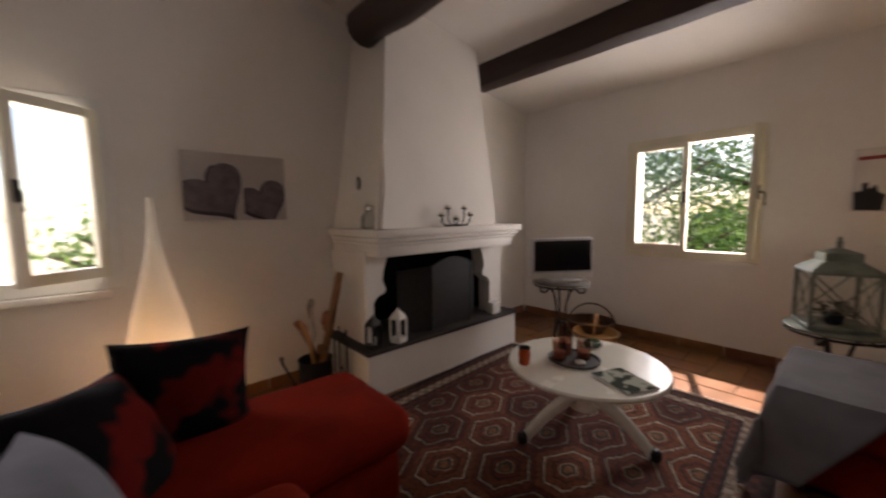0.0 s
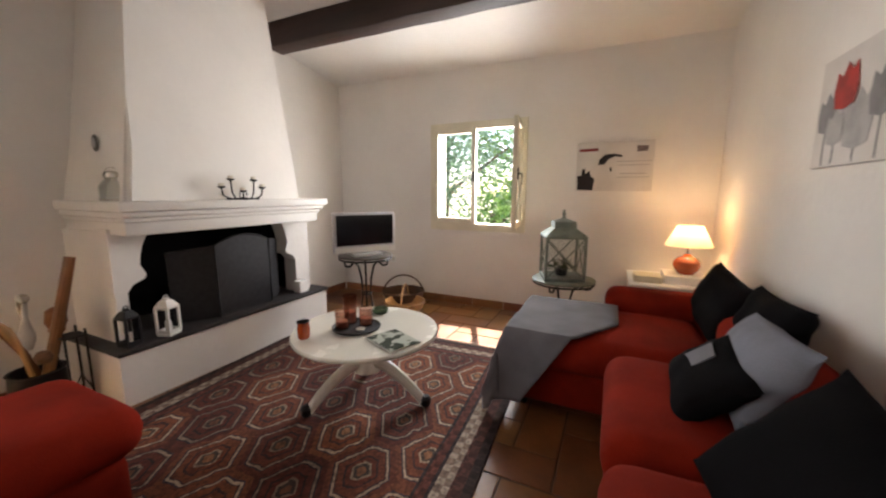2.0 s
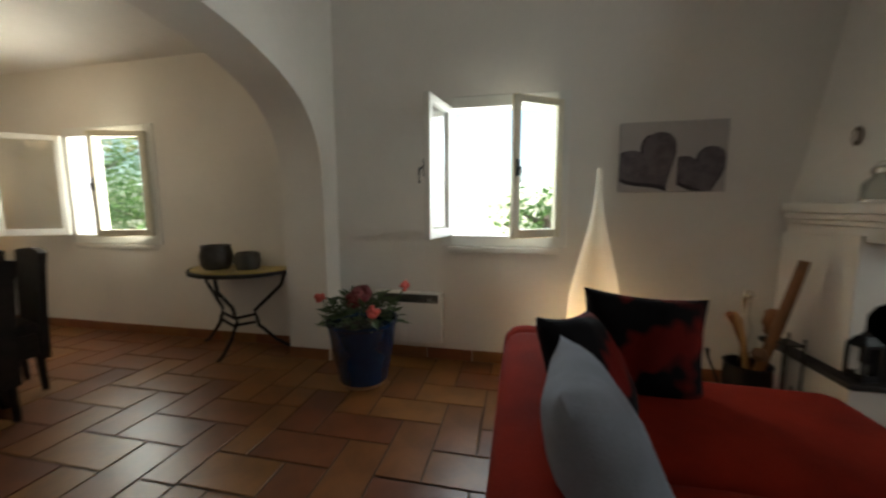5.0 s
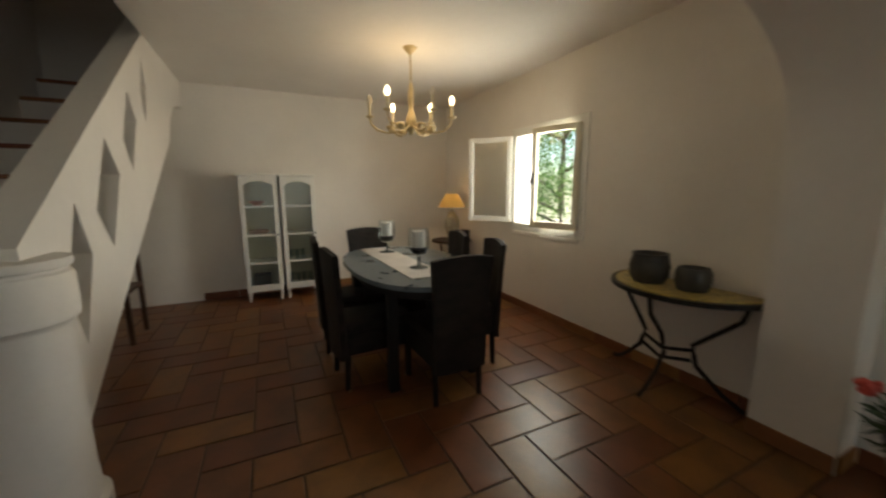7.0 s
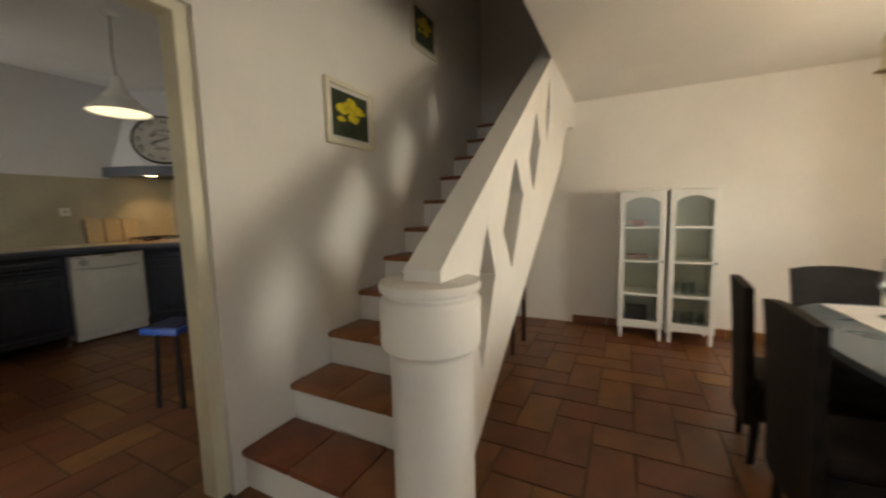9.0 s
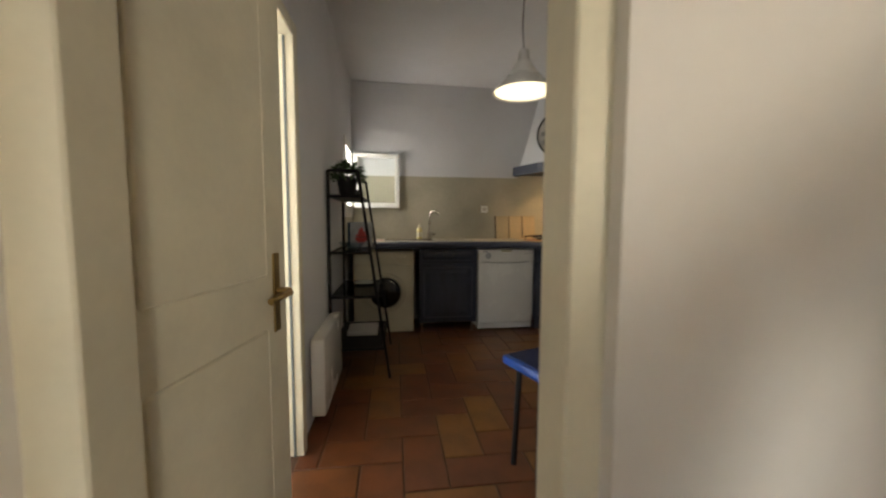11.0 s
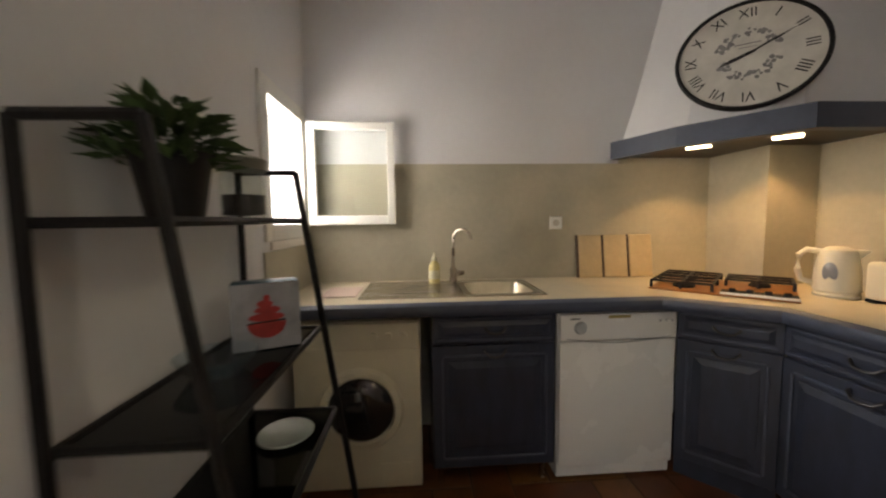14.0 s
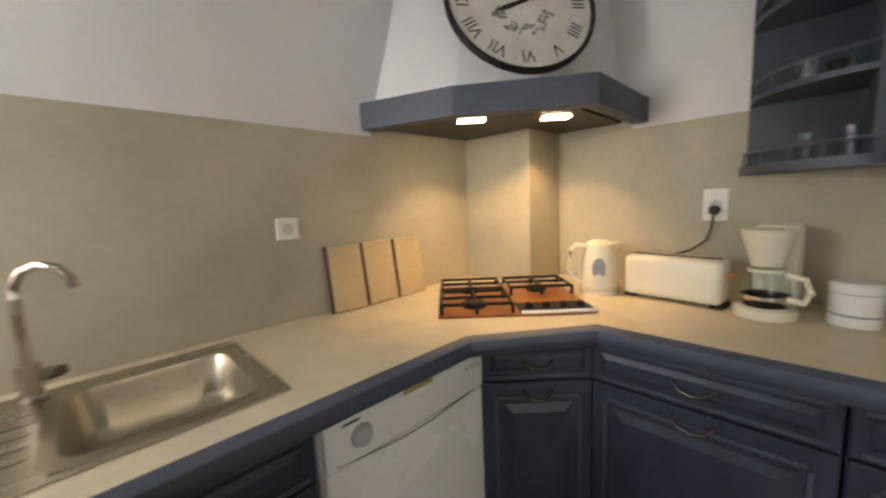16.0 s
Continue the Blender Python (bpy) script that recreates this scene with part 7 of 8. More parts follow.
def washing_machine():
    ob = thing("washing_machine", "cream-white front-loading washing machine with a dark porthole", "washing machine", at=(0.405, -3.232, 0), rz=180)
    w = 0.60
    part("body", box_bm(0, w, 0.0, 0.54, 0.02, 0.855, 0.01, 2), CREAM_ENAMEL, ob)
    part("control_panel", box_bm(0.005, w - 0.005, -0.008, -0.0005, 0.715, 0.845, 0.004), CREAM_ENAMEL, ob)
    part("soap_drawer", box_bm(0.02, 0.18, -0.0125, -0.0085, 0.73, 0.83, 0.003), CREAM_ENAMEL, ob)
    m4 = pose(0.315, -0.001, 0.43, 90)
    dr = part("door_ring", lathe_bm([(0.165, 0), (0.20, 0.002), (0.205, 0.012), (0.19, 0.03), (0.165, 0.034), (0.155, 0.02), (0.155, 0.0)], 40, m=m4), CREAM_ENAMEL, ob)
    part("porthole", lathe_bm([(0.154, 0.001), (0.154, 0.02), (0.14, 0.035), (0.09, 0.05), (0, 0.056)], 40, m=m4), surface("dark_door_glass", (0.012, 0.012, 0.013), 0.08, 0.1, 5, 40, 0, coat=0.5), dr, "dark bulging door glass")
    part("filter_flap", box_bm(0.40, 0.55, -0.004, -0.0005, 0.06, 0.15, 0.002), CREAM_ENAMEL, ob)
    for x in (0.05, w - 0.05):
        part("foot", lathe_bm([(0.02, 0), (0.02, 0.0195)], 10, (x, 0.06, 0)), BLACK, ob)
    for k in range(3):
        part("knob", lathe_bm([(0.02, 0), (0.018, 0.014), (0, 0.015)], 16, m=pose(0.38 + 0.07 * k, -0.0085, 0.78, 90)), CREAM_ENAMEL, ob)


washing_machine()

# sink
sk = thing("sink", "stainless steel inset sink with a ridged drainer", "sink")
bm = bmesh.new()
x0, x1, y0, y1 = -0.83, 0.10, -3.74, -3.27
add_box(bm, -0.44, x1, y0, y1, WT + 0.0008, WT + 0.005, 0.001)
part("drainer", bm, STEEL, sk)
for k in range(5):
    part("ridge", box_bm(-0.41, -0.12 + 0.02 * k, -3.61 + 0.055 * k, -3.602 + 0.055 * k, WT + 0.0052, WT + 0.0068, 0.0006), STEEL, sk)
bm = bmesh.new()
xa, xb, ya, yb = -0.785, -0.45, -3.66, -3.32
levels = [(0.0, WT + 0.006, -0.03), (0.0, WT + 0.0055, 0.0), (0.012, WT - 0.01, 0.006), (0.02, WT - 0.095, 0.016), (0.035, WT - 0.123, 0.04), (0.05, WT - 0.13, 0.08)]


def rrect(xa, xb, ya, yb, r, n=6):
    out = []
    for cx, cy, a0 in ((xb - r, yb - r, 0), (xa + r, yb - r, 90), (xa + r, ya + r, 180), (xb - r, ya + r, 270)):
        for i in range(n + 1):
            a = radians(a0 + 90 * i / n)
            out.append((cx + r * math.cos(a), cy + r * math.sin(a)))
    return out


rings = []
for r, z, inset in levels:
    rings.append([bm.verts.new((p[0], p[1], z)) for p in rrect(xa + inset, xb - inset, ya + inset, yb - inset, 0.05 + r * 0.3)])
for a, b in zip(rings, rings[1:]):
    for i in range(len(a)):
        bm.faces.new((a[i], a[(i + 1) % len(a)], b[(i + 1) % len(a)], b[i]))
bm.faces.new(rings[-1])
part("bowl", bm, surface("satin_steel", (0.52, 0.47, 0.38), 0.33, 0.10, 4, 40, 0.05, metal=1.0), sk)
for a in ((x0, -0.441, y0, ya - 0.03), (x0, -0.441, yb + 0.03, y1), (x0, xa - 0.03, ya - 0.03, yb + 0.03)):
    part("rim", box_bm(a[0], a[1], a[2], a[3], WT + 0.0008, WT + 0.0055, 0.001), STEEL, sk)
part("drain", lathe_bm([(0, 0), (0.03, 0), (0.035, 0.003), (0, 0.002)], 18, (-0.62, -3.5, WT - 0.1295)), CHROME, sk)
# brushed steel; the brown it reflects is put into its base colour
TAP_STEEL = surface("steel_with_brown_reflection", (0.46, 0.40, 0.33), 0.28, 0.08, 8, 60, 0.02, metal=1.0)
tp3 = thing("tap", "tall brushed steel swan-neck mixer tap", "tap", at=(-0.40, -3.70, WT + 0.0055))
part("base", lathe_bm([(0, 0), (0.025, 0), (0.026, 0.006), (0.021, 0.012), (0.021, 0.075), (0.019, 0.082), (0, 0.083)], 20), TAP_STEEL, tp3)
part("spout", tube_bm([(0, 0, 0.08), (0, 0, 0.24), (-0.003, 0.002, 0.27), (-0.018, 0.012, 0.30), (-0.045, 0.03, 0.315), (-0.075, 0.05, 0.305), (-0.095, 0.063, 0.28), (-0.10, 0.067, 0.255)], 0.010, 10), TAP_STEEL, tp3)
part("lever", tube_bm([(-0.02, 0.0, 0.05), (-0.05, 0.01, 0.055), (-0.062, 0.014, 0.058)], [0.016, 0.014, 0.012], 10), TAP_STEEL, tp3)
sb = thing("soap_bottle", "pale yellow plastic washing-up bottle behind the sink", "bottle", at=(-0.285, -3.68, WT + 0.0055))
SOAP = surface("pale_yellow_plastic", (0.70, 0.60, 0.27), 0.35, 0.05, 6, 60, 0)
part("bottle", lathe_bm([(0, 0), (0.030, 0), (0.034, 0.005), (0.035, 0.085), (0.032, 0.105), (0.022, 0.122), (0.014, 0.128), (0.014, 0.132), (0, 0.132)], 24, m=Matrix.Diagonal((0.95, 0.8, 1.0, 1))), SOAP, sb)
part("label", lathe_bm([(0.0355, 0.025), (0.0355, 0.075), (0.035, 0.075), (0.035, 0.025), (0.0355, 0.025)], 24, m=Matrix.Diagonal((0.95, 0.8, 1.0, 1))), surface("cream_label", (0.74, 0.70, 0.52), 0.5, 0.1, 30, 60, 0), sb, "cream printed label")
part("cap", lathe_bm([(0.016, 0.1325), (0.016, 0.150), (0.008, 0.156), (0.006, 0.178), (0, 0.179)], 14), surface("cream_cap", (0.72, 0.68, 0.5), 0.4, 0.03, 6, 60, 0), sb)
# thin pale pink rectangle on the worktop, next to the drainer
solo("pink_sheet", box_bm(0.12, 0.30, -3.60, -3.34, WT + 0.0008, WT + 0.006, 0.002), surface("pale_pink_sheet", (0.58, 0.44, 0.38), 0.9, 0.05, 8, 120, 0.2), "thin pale pink rectangle beside the drainer", "mat")

# chopping boards standing against the wall
BOARD = surface("pale_beech", (0.56, 0.44, 0.27), 0.5, 0.08, 5, 40, 0.05)
for k in range(3):
    x = -1.275 - 0.165 * k
    b = thing("chopping_board", "pale beech chopping board leaning on the wall", "board", "chopping boards")
    b.matrix_world = pose(x + 0.0, -3.745, WT + 0.001, 8, 0, 0)
    part("board", box_bm(-0.075, 0.075, -0.009, 0.009, 0.002, 0.27, 0.004), BOARD, b)
    part("edge", box_bm(0.0755, 0.088, -0.0085, 0.0085, 0.002, 0.27, 0.002), surface("dark_walnut%d" % k, (0.07, 0.04, 0.025), 0.5, 0.15, 6, 60, 0.05), b, "dark edge strip")
outlet("white wall socket over the worktop", pose(-1.065, KY + 0.0065, 1.295, 0, 0, 180))

# hob
hb = thing("hob", "gas hob with copper-coloured trays and black cast grates", "hob", at=(-1.78, -3.33, WT + 0.0008), rz=dgl + 180)
COPPER = surface("copper_enamel", (0.50, 0.20, 0.06), 0.3, 0.15, 10, 60, 0.03, metal=0.6)
part("tray", box_bm(-0.29, 0.29, -0.24, 0.24, 0.0, 0.008, 0.003), COPPER, hb)
part("glass_panel", box_bm(-0.288, -0.01, 0.10, 0.236, 0.0085, 0.012, 0.002), BLACK, hb, "black control panel")
part("trim", box_bm(-0.289, -0.012, 0.2365, 0.2425, 0.0085, 0.020, 0.001), ENAMEL, hb)
for k in range(4):
    part("knob", lathe_bm([(0.015, 0), (0.013, 0.018), (0, 0.019)], 14, (-0.25 + 0.065 * k, 0.17, 0.0122)), BLACK, hb)
for bx, by, r in ((-0.15, -0.11, 0.045), (0.15, -0.11, 0.035), (0.15, 0.11, 0.05)):
    bn = part("burner", lathe_bm([(r, 0.0085), (r, 0.02), (r * 0.8, 0.024), (r * 0.75, 0.03), (0, 0.031)], 22, (bx, by, 0)), BLACK, hb)
for cx, cy in ((-0.148, -0.12), (0.148, -0.12), (0.148, 0.12)):
    for dx in (-0.13, 0.0, 0.13):
        part("grate_bar", tube_bm([(cx + dx, cy - 0.112, 0.012), (cx + dx, cy - 0.11, 0.045), (cx + dx, cy + 0.11, 0.045), (cx + dx, cy + 0.112, 0.012)], 0.007, 6), BLACK, hb)
    for dy in (-0.10, 0.0, 0.10):
        part("grate_bar", tube_bm([(cx - 0.13, cy + dy, 0.046), (cx + 0.13, cy + dy, 0.046)], 0.0065, 6), BLACK, hb)

# hood: blue mantel shelf, white plaster funnel
hood = thing("cooker_hood", "white plaster corner hood with a slate-blue wooden mantel", "hood")
pl0 = [(-1.46, KY + 0.007), (-1.60, -3.42), (-1.88, -3.035), (KX0 + 0.007, -3.03)]


def band(bm, poly, z0, z1, w=0.05):
    inner = []
    ps = [Vector(p) for p in poly]
    n = len(ps)
    for i, p in enumerate(ps):
        d1 = (p - ps[i - 1]).normalized() if i else (ps[1] - p).normalized()
        d2 = (ps[i + 1] - p).normalized() if i < n - 1 else d1
        n1, n2 = Vector((-d1.y, d1.x)), Vector((-d2.y, d2.x))
        q = n1 + n2
        q = q / q.length ** 2 * 2
        inner.append(p + q * w)
    A = [[bm.verts.new((p.x, p.y, z)) for p in ps] for z in (z0, z1)]
    B = [[bm.verts.new((p.x, p.y, z)) for p in inner] for z in (z0, z1)]
    for i in range(n - 1):
        bm.faces.new((A[0][i], A[0][i + 1], A[1][i + 1], A[1][i]))
        bm.faces.new((B[0][i], B[1][i], B[1][i + 1], B[0][i + 1]))
        for k in (0, 1):
            bm.faces.new((A[k][i], A[k][i + 1], B[k][i + 1], B[k][i]))
    for i in (0, n - 1):
        bm.faces.new((A[0][i], A[1][i], B[1][i], B[0][i]))


bm = bmesh.new()
band(bm, pl0[::-1], 1.685, 1.79, 0.06)
part("mantel_shelf", bm, BLUE_LIGHT, hood, "slate-blue painted wooden mantel", smooth=False)
for p, q in ((pl0[0], pl0[1]), (pl0[1], pl0[2]), (pl0[2], pl0[1]), (pl0[3], pl0[2])):
    d = (Vector(q) - Vector(p)).normalized()
    for s0, s1 in ((0.012, 0.10),):
        mid = Vector(p) + d * (s0 + s1) / 2
        part("corner_block", box_bm(-(s1 - s0) / 2, (s1 - s0) / 2, -0.010, 0.012, 1.70, 1.797, 0.004, 2, m=pose(mid.x, mid.y, 0, 0, 0, math.degrees(math.atan2(d.y, d.x)))), BLUE_LIGHT, hood)
bm = bmesh.new()
poly = [*[(p[0], p[1]) for p in pl0], (KX0 + 0.007, KY + 0.007)]
ins = [(-1.50, KY + 0.007), (-1.635, -3.44), (-1.90, -3.085), (KX0 + 0.007, -3.085), (KX0 + 0.007, KY + 0.007)]
add_prism(bm, ins, 1.70, 1.712, "z")
part("underside", bm, surface("dark_hood_metal", (0.05, 0.04, 0.03), 0.5, 0.1, 8, 60, 0), hood, "dark metal underside", smooth=False)
bm = bmesh.new()
tops = [(-1.74, KY + 0.003), (-1.86, -3.57), (-2.08, -3.27), (KX0 + 0.003, -3.20)]
bots = [(-1.49, KY + 0.003), (-1.65, -3.46), (-1.92, -3.09), (KX0 + 0.003, -3.07)]
lv = []
for f in (0, 0.25, 0.5, 0.75, 1.0):
    e = f ** 0.9
    lv.append([bm.verts.new((b[0] + (t[0] - b[0]) * e, b[1] + (t[1] - b[1]) * e, 1.791 + (KC - 1.791) * f)) for b, t in zip(bots, tops)])
for a, b in zip(lv, lv[1:]):
    for i in range(3):
        bm.faces.new((a[i], a[i + 1], b[i + 1], b[i]))
part("funnel", bm, KITCHEN_WHITE, hood, "white plaster funnel", smooth=False)
for x, y in ((-1.71, -3.44), (-1.965, -3.20)):
    part("hood_light", box_bm(-0.055, 0.055, -0.03, 0.03, 0, 0.006, 0.001, m=pose(x, y, 1.692, 0, 0, dgl)), glow("hood_lamp%d" % int(-x * 100), (1.0, 0.80, 0.5), 2.4), hood, "lit lamp panel")
    ob = new("hood_spot", bpy.data.lights.new("hood_spot", "SPOT"))
    ob.data.energy, ob.data.color, ob.data.spot_size, ob.data.spot_blend, ob.data.shadow_soft_size = 1.45, (1.0, 0.64, 0.30), radians(110), 0.5, 0.03
    ob.matrix_world = look((x, y, 1.682), (x - 0.12, y - 0.10, 0.9))

# clock on the hood
ck = thing("wall_clock", "large round white clock with roman numerals and a dark rim", "clock")
nrm = Vector((0.59, 0.81, 0.0)).normalized()
cpos = Vector((-1.782, -3.245, 2.088))
zax = (nrm + Vector((0, 0, 0.30))).normalized()
xax = Vector((0, 0, 1)).cross(zax).normalized()
yax = zax.cross(xax)
ck.matrix_world = Matrix(((xax.x, yax.x, zax.x, cpos.x), (xax.y, yax.y, zax.y, cpos.y), (xax.z, yax.z, zax.z, cpos.z), (0, 0, 0, 1)))
R = 0.287
part("rim", lathe_bm([(R - 0.012, 0.0), (R + 0.004, 0.0), (R + 0.006, 0.014), (R, 0.022), (R - 0.012, 0.02), (R - 0.012, 0.0)], 72), BLACK, ck, "dark rim")
part("face", lathe_bm([(0, 0.001), (R - 0.0125, 0.001), (R - 0.0125, 0.010), (0, 0.010)], 72), surface("aged_white_dial", (0.66, 0.63, 0.58), 0.6, 0.08, 7, 60, 0), ck, "aged white dial")
for i, s in enumerate(("XII", "I", "II", "III", "IIII", "V", "VI", "VII", "VIII", "IX", "X", "XI")):
    bm = text_bm(s, 0.062, 0.001)
    a = -radians(30 * i)
    bmesh.ops.transform(bm, matrix=Matrix.Rotation(a, 4, "Z") @ Matrix.Translation((0, 0.222, 0.0108)) @ Matrix.Diagonal((1.0, 1.15, 1, 1)), verts=bm.verts)
    part("numeral", bm, INK, ck, smooth=False)
for a, L, w in ((62, 0.20, 0.004), (247, 0.12, 0.007)):
    bm = bmesh.new()
    add_prism(bm, [(-w, -0.03), (w, -0.03), (w * 1.4, L * 0.6), (0, L), (-w * 1.4, L * 0.6)], 0.0125, 0.0135, "z")
    bmesh.ops.transform(bm, matrix=Matrix.Rotation(-radians(a), 4, "Z"), verts=bm.verts)
    part("hand", bm, INK, ck)
part("pin", lathe_bm([(0.008, 0.0136), (0.008, 0.017), (0, 0.018)], 12), INK, ck)
rnd = random.Random(4)
GREY_PRINT = surface("grey_wreath_print", (0.27, 0.26, 0.26), 0.7, 0.15, 20, 60, 0)
for half_sign in (-1, 1):
    bm = bmesh.new()
    for i in range(46):
        a = radians(rnd.uniform(18, 162)) * half_sign
        r = rnd.uniform(0.105, 0.15) - 0.02 * abs(math.cos(a))
        s = rnd.uniform(0.006, 0.012)
        cx, cy = r * math.cos(a), r * math.sin(a) * 0.92
        add_lathe(bm, [(0, 0), (s, 0), (s * 0.8, 0.0006), (0, 0.0006)], 6, (cx, cy, 0.0103))
    part("wreath_print", bm, GREY_PRINT, ck, "grey printed wreath")["kind"] = "stuff"
part("text_bar", box_bm(-0.05, 0.05, 0.052, 0.058, 0.0103, 0.0109), GREY_PRINT, ck, smooth=False)
part("text_bar", box_bm(-0.035, 0.035, 0.034, 0.038, 0.0103, 0.0109), GREY_PRINT, ck, smooth=False)

# appliances on the west run
kt = thing("kettle", "cream plastic electric kettle", "kettle", at=(-2.12, -3.08, WT + 0.001), rz=-40)
kt.scale = (1.04, 1.04, 1.0)
CREAM_PL = surface("cream_plastic", (0.74, 0.70, 0.58), 0.35, 0.04, 6, 60, 0)
part("base", lathe_bm([(0, 0), (0.075, 0), (0.078, 0.012), (0.07, 0.02), (0, 0.02)], 28), CREAM_PL, kt)
part("body", lathe_bm([(0, 0.0205), (0.07, 0.0205), (0.078, 0.03), (0.074, 0.12), (0.062, 0.20), (0.056, 0.215), (0.03, 0.23), (0, 0.232)], 30), CREAM_PL, kt)
part("handle", tube_bm([(0.058, 0, 0.205), (0.10, 0, 0.215), (0.125, 0, 0.19), (0.128, 0, 0.12), (0.115, 0, 0.07), (0.075, 0, 0.055)], 0.013, 8), CREAM_PL, kt)
part("spout", prism_bm([(-0.05, 0.16), (-0.095, 0.212), (-0.085, 0.218), (-0.04, 0.215)], -0.018, 0.018, "y", 0.004), CREAM_PL, kt)
part("gauge", lathe_bm([(0, 0), (0.030, 0), (0.032, 0.003), (0.028, 0.006), (0, 0.006)], 20, m=pose(0, 0, 0.115, 0, 0, 152) @ pose(0, -0.0705, 0, 90 + 4) @ Matrix.Diagonal((0.8, 1.5, 1, 1))), surface("grey_window", (0.30, 0.32, 0.36), 0.2, 0.05, 6, 60, 0), kt, "grey water gauge")
ts2 = thing("toaster", "long cream two-slice toaster", "toaster", at=(-2.16, -2.80, WT + 0.001), rz=84)
part("body", box_bm(-0.168, 0.168, -0.065, 0.065, 0.012, 0.175, 0.02, 3), CREAM_PL, ts2)
part("slot", box_bm(-0.15, 0.15, -0.016, 0.016, 0.1752, 0.177), BLACK, ts2, smooth=False)
part("lever", box_bm(0.1685, 0.186, -0.018, 0.018, 0.11, 0.125, 0.003), surface("orange_lever", (0.6, 0.22, 0.05), 0.4, 0.05, 6, 60, 0), ts2, "orange lever")
part("dial", lathe_bm([(0.012, 0), (0.011, 0.008), (0, 0.009)], 14, m=pose(0.13, -0.0652, 0.05, 90)), ENAMEL, ts2)
for x in (-0.15, 0.15):
    part("foot", box_bm(x - 0.02, x + 0.02, -0.05, 0.05, 0.0, 0.0118), BLACK, ts2, smooth=False)
cm = thing("coffee_maker", "cream filter coffee maker with a glass jug", "coffee maker", at=(-2.14, -2.52, WT + 0.001), rz=78)
part("base", lathe_bm([(0, 0), (0.080, 0), (0.084, 0.008), (0.082, 0.03), (0.07, 0.0355), (0, 0.0355)], 32, (0, -0.035, 0)), CREAM_PL, cm)
part("warming_plate", lathe_bm([(0, 0.0358), (0.055, 0.0358), (0.055, 0.0368), (0, 0.0368)], 24, (0, -0.035, 0)), BLACK, cm)
part("tower", box_bm(-0.06, 0.06, 0.035, 0.10, 0.0, 0.30, 0.012, 2), CREAM_PL, cm)
part("filter", lathe_bm([(0.0, 0.17), (0.04, 0.17), (0.07, 0.275), (0.075, 0.29), (0, 0.292)], 26, (0, -0.035, 0)), CREAM_PL, cm)
jg = part("jug", lathe_bm([(0, 0.037), (0.055, 0.037), (0.066, 0.06), (0.064, 0.11), (0.05, 0.15), (0.048, 0.15), (0.06, 0.11), (0.062, 0.062), (0, 0.042)], 26, (0, -0.035, 0)), GLASS, cm, "glass jug")
part("jug_handle", tube_bm([(0.055, -0.05, 0.145), (0.10, -0.06, 0.14), (0.115, -0.062, 0.10), (0.10, -0.06, 0.065), (0.062, -0.05, 0.07)], 0.010, 8), CREAM_PL, jg)
part("jug_lid", lathe_bm([(0.051, 0.1505), (0.051, 0.16), (0, 0.166)], 20, (0, -0.035, 0)), CREAM_PL, jg)
part("jug_band", lathe_bm([(0.0655, 0.062), (0.0665, 0.062), (0.0665, 0.074), (0.0655, 0.074), (0.0655, 0.062)], 26, (0, -0.035, 0)), STEEL, jg)
cn = thing("canister", "white enamel canister with a lid", "canister", at=(-2.15, -2.325, WT + 0.001))
cn.scale = (0.9, 0.9, 0.9)
part("stripe", lathe_bm([(0.0645, 0.035), (0.065, 0.035), (0.065, 0.043), (0.0645, 0.043), (0.0645, 0.035)], 28), surface("grey_stripe", (0.30, 0.33, 0.38), 0.4, 0.05, 6, 60, 0), cn)
part("body", lathe_bm([(0, 0), (0.062, 0), (0.064, 0.006), (0.064, 0.11), (0, 0.112)], 28), ENAMEL, cn)
part("lid", lathe_bm([(0.066, 0.1125), (0.067, 0.14), (0.06, 0.148), (0, 0.15)], 28), ENAMEL, cn)
ow = outlet("white socket with a black plug over the toaster", pose(KX0 + 0.0065, -2.71, 1.31, 0, 0, 90), 0.085, 0.13)
part("plug", lathe_bm([(0.018, 0), (0.02, 0.02), (0.012, 0.035), (0, 0.036)], 14, m=pose(0, -0.012, -0.02, 90)), BLACK, ow, "black plug")
solo("power_cord", tube_bm([(KX0 + 0.045, -2.71, 1.28), (KX0 + 0.05, -2.715, 1.22), (KX0 + 0.04, -2.73, 1.17), (KX0 + 0.045, -2.78, 1.125), (KX0 + 0.08, -2.85, 1.10)], 0.004, 6), BLACK, "black power cord hanging from the socket", "cord")

# open wall unit with curved shelves
uc = thing("wall_cabinet", "slate-blue open wall unit with curved shelves and gallery rails", "kitchen cabinet")
UX0, UX1, UY0, UY1, UZ0, UZ1 = KX0 + 0.007, -2.07, -2.62, -1.60, 1.42, 2.20


def quarter(y_free, y_in, x1, n=10):
    out = [(UX0, y_in), (x1, y_in)]
    for i in range(1, n + 1):
        a = radians(90 * i / n)
        out.append((UX0 + (x1 - UX0) * math.cos(a), y_in + (y_free - y_in) * math.sin(a)))
    return out


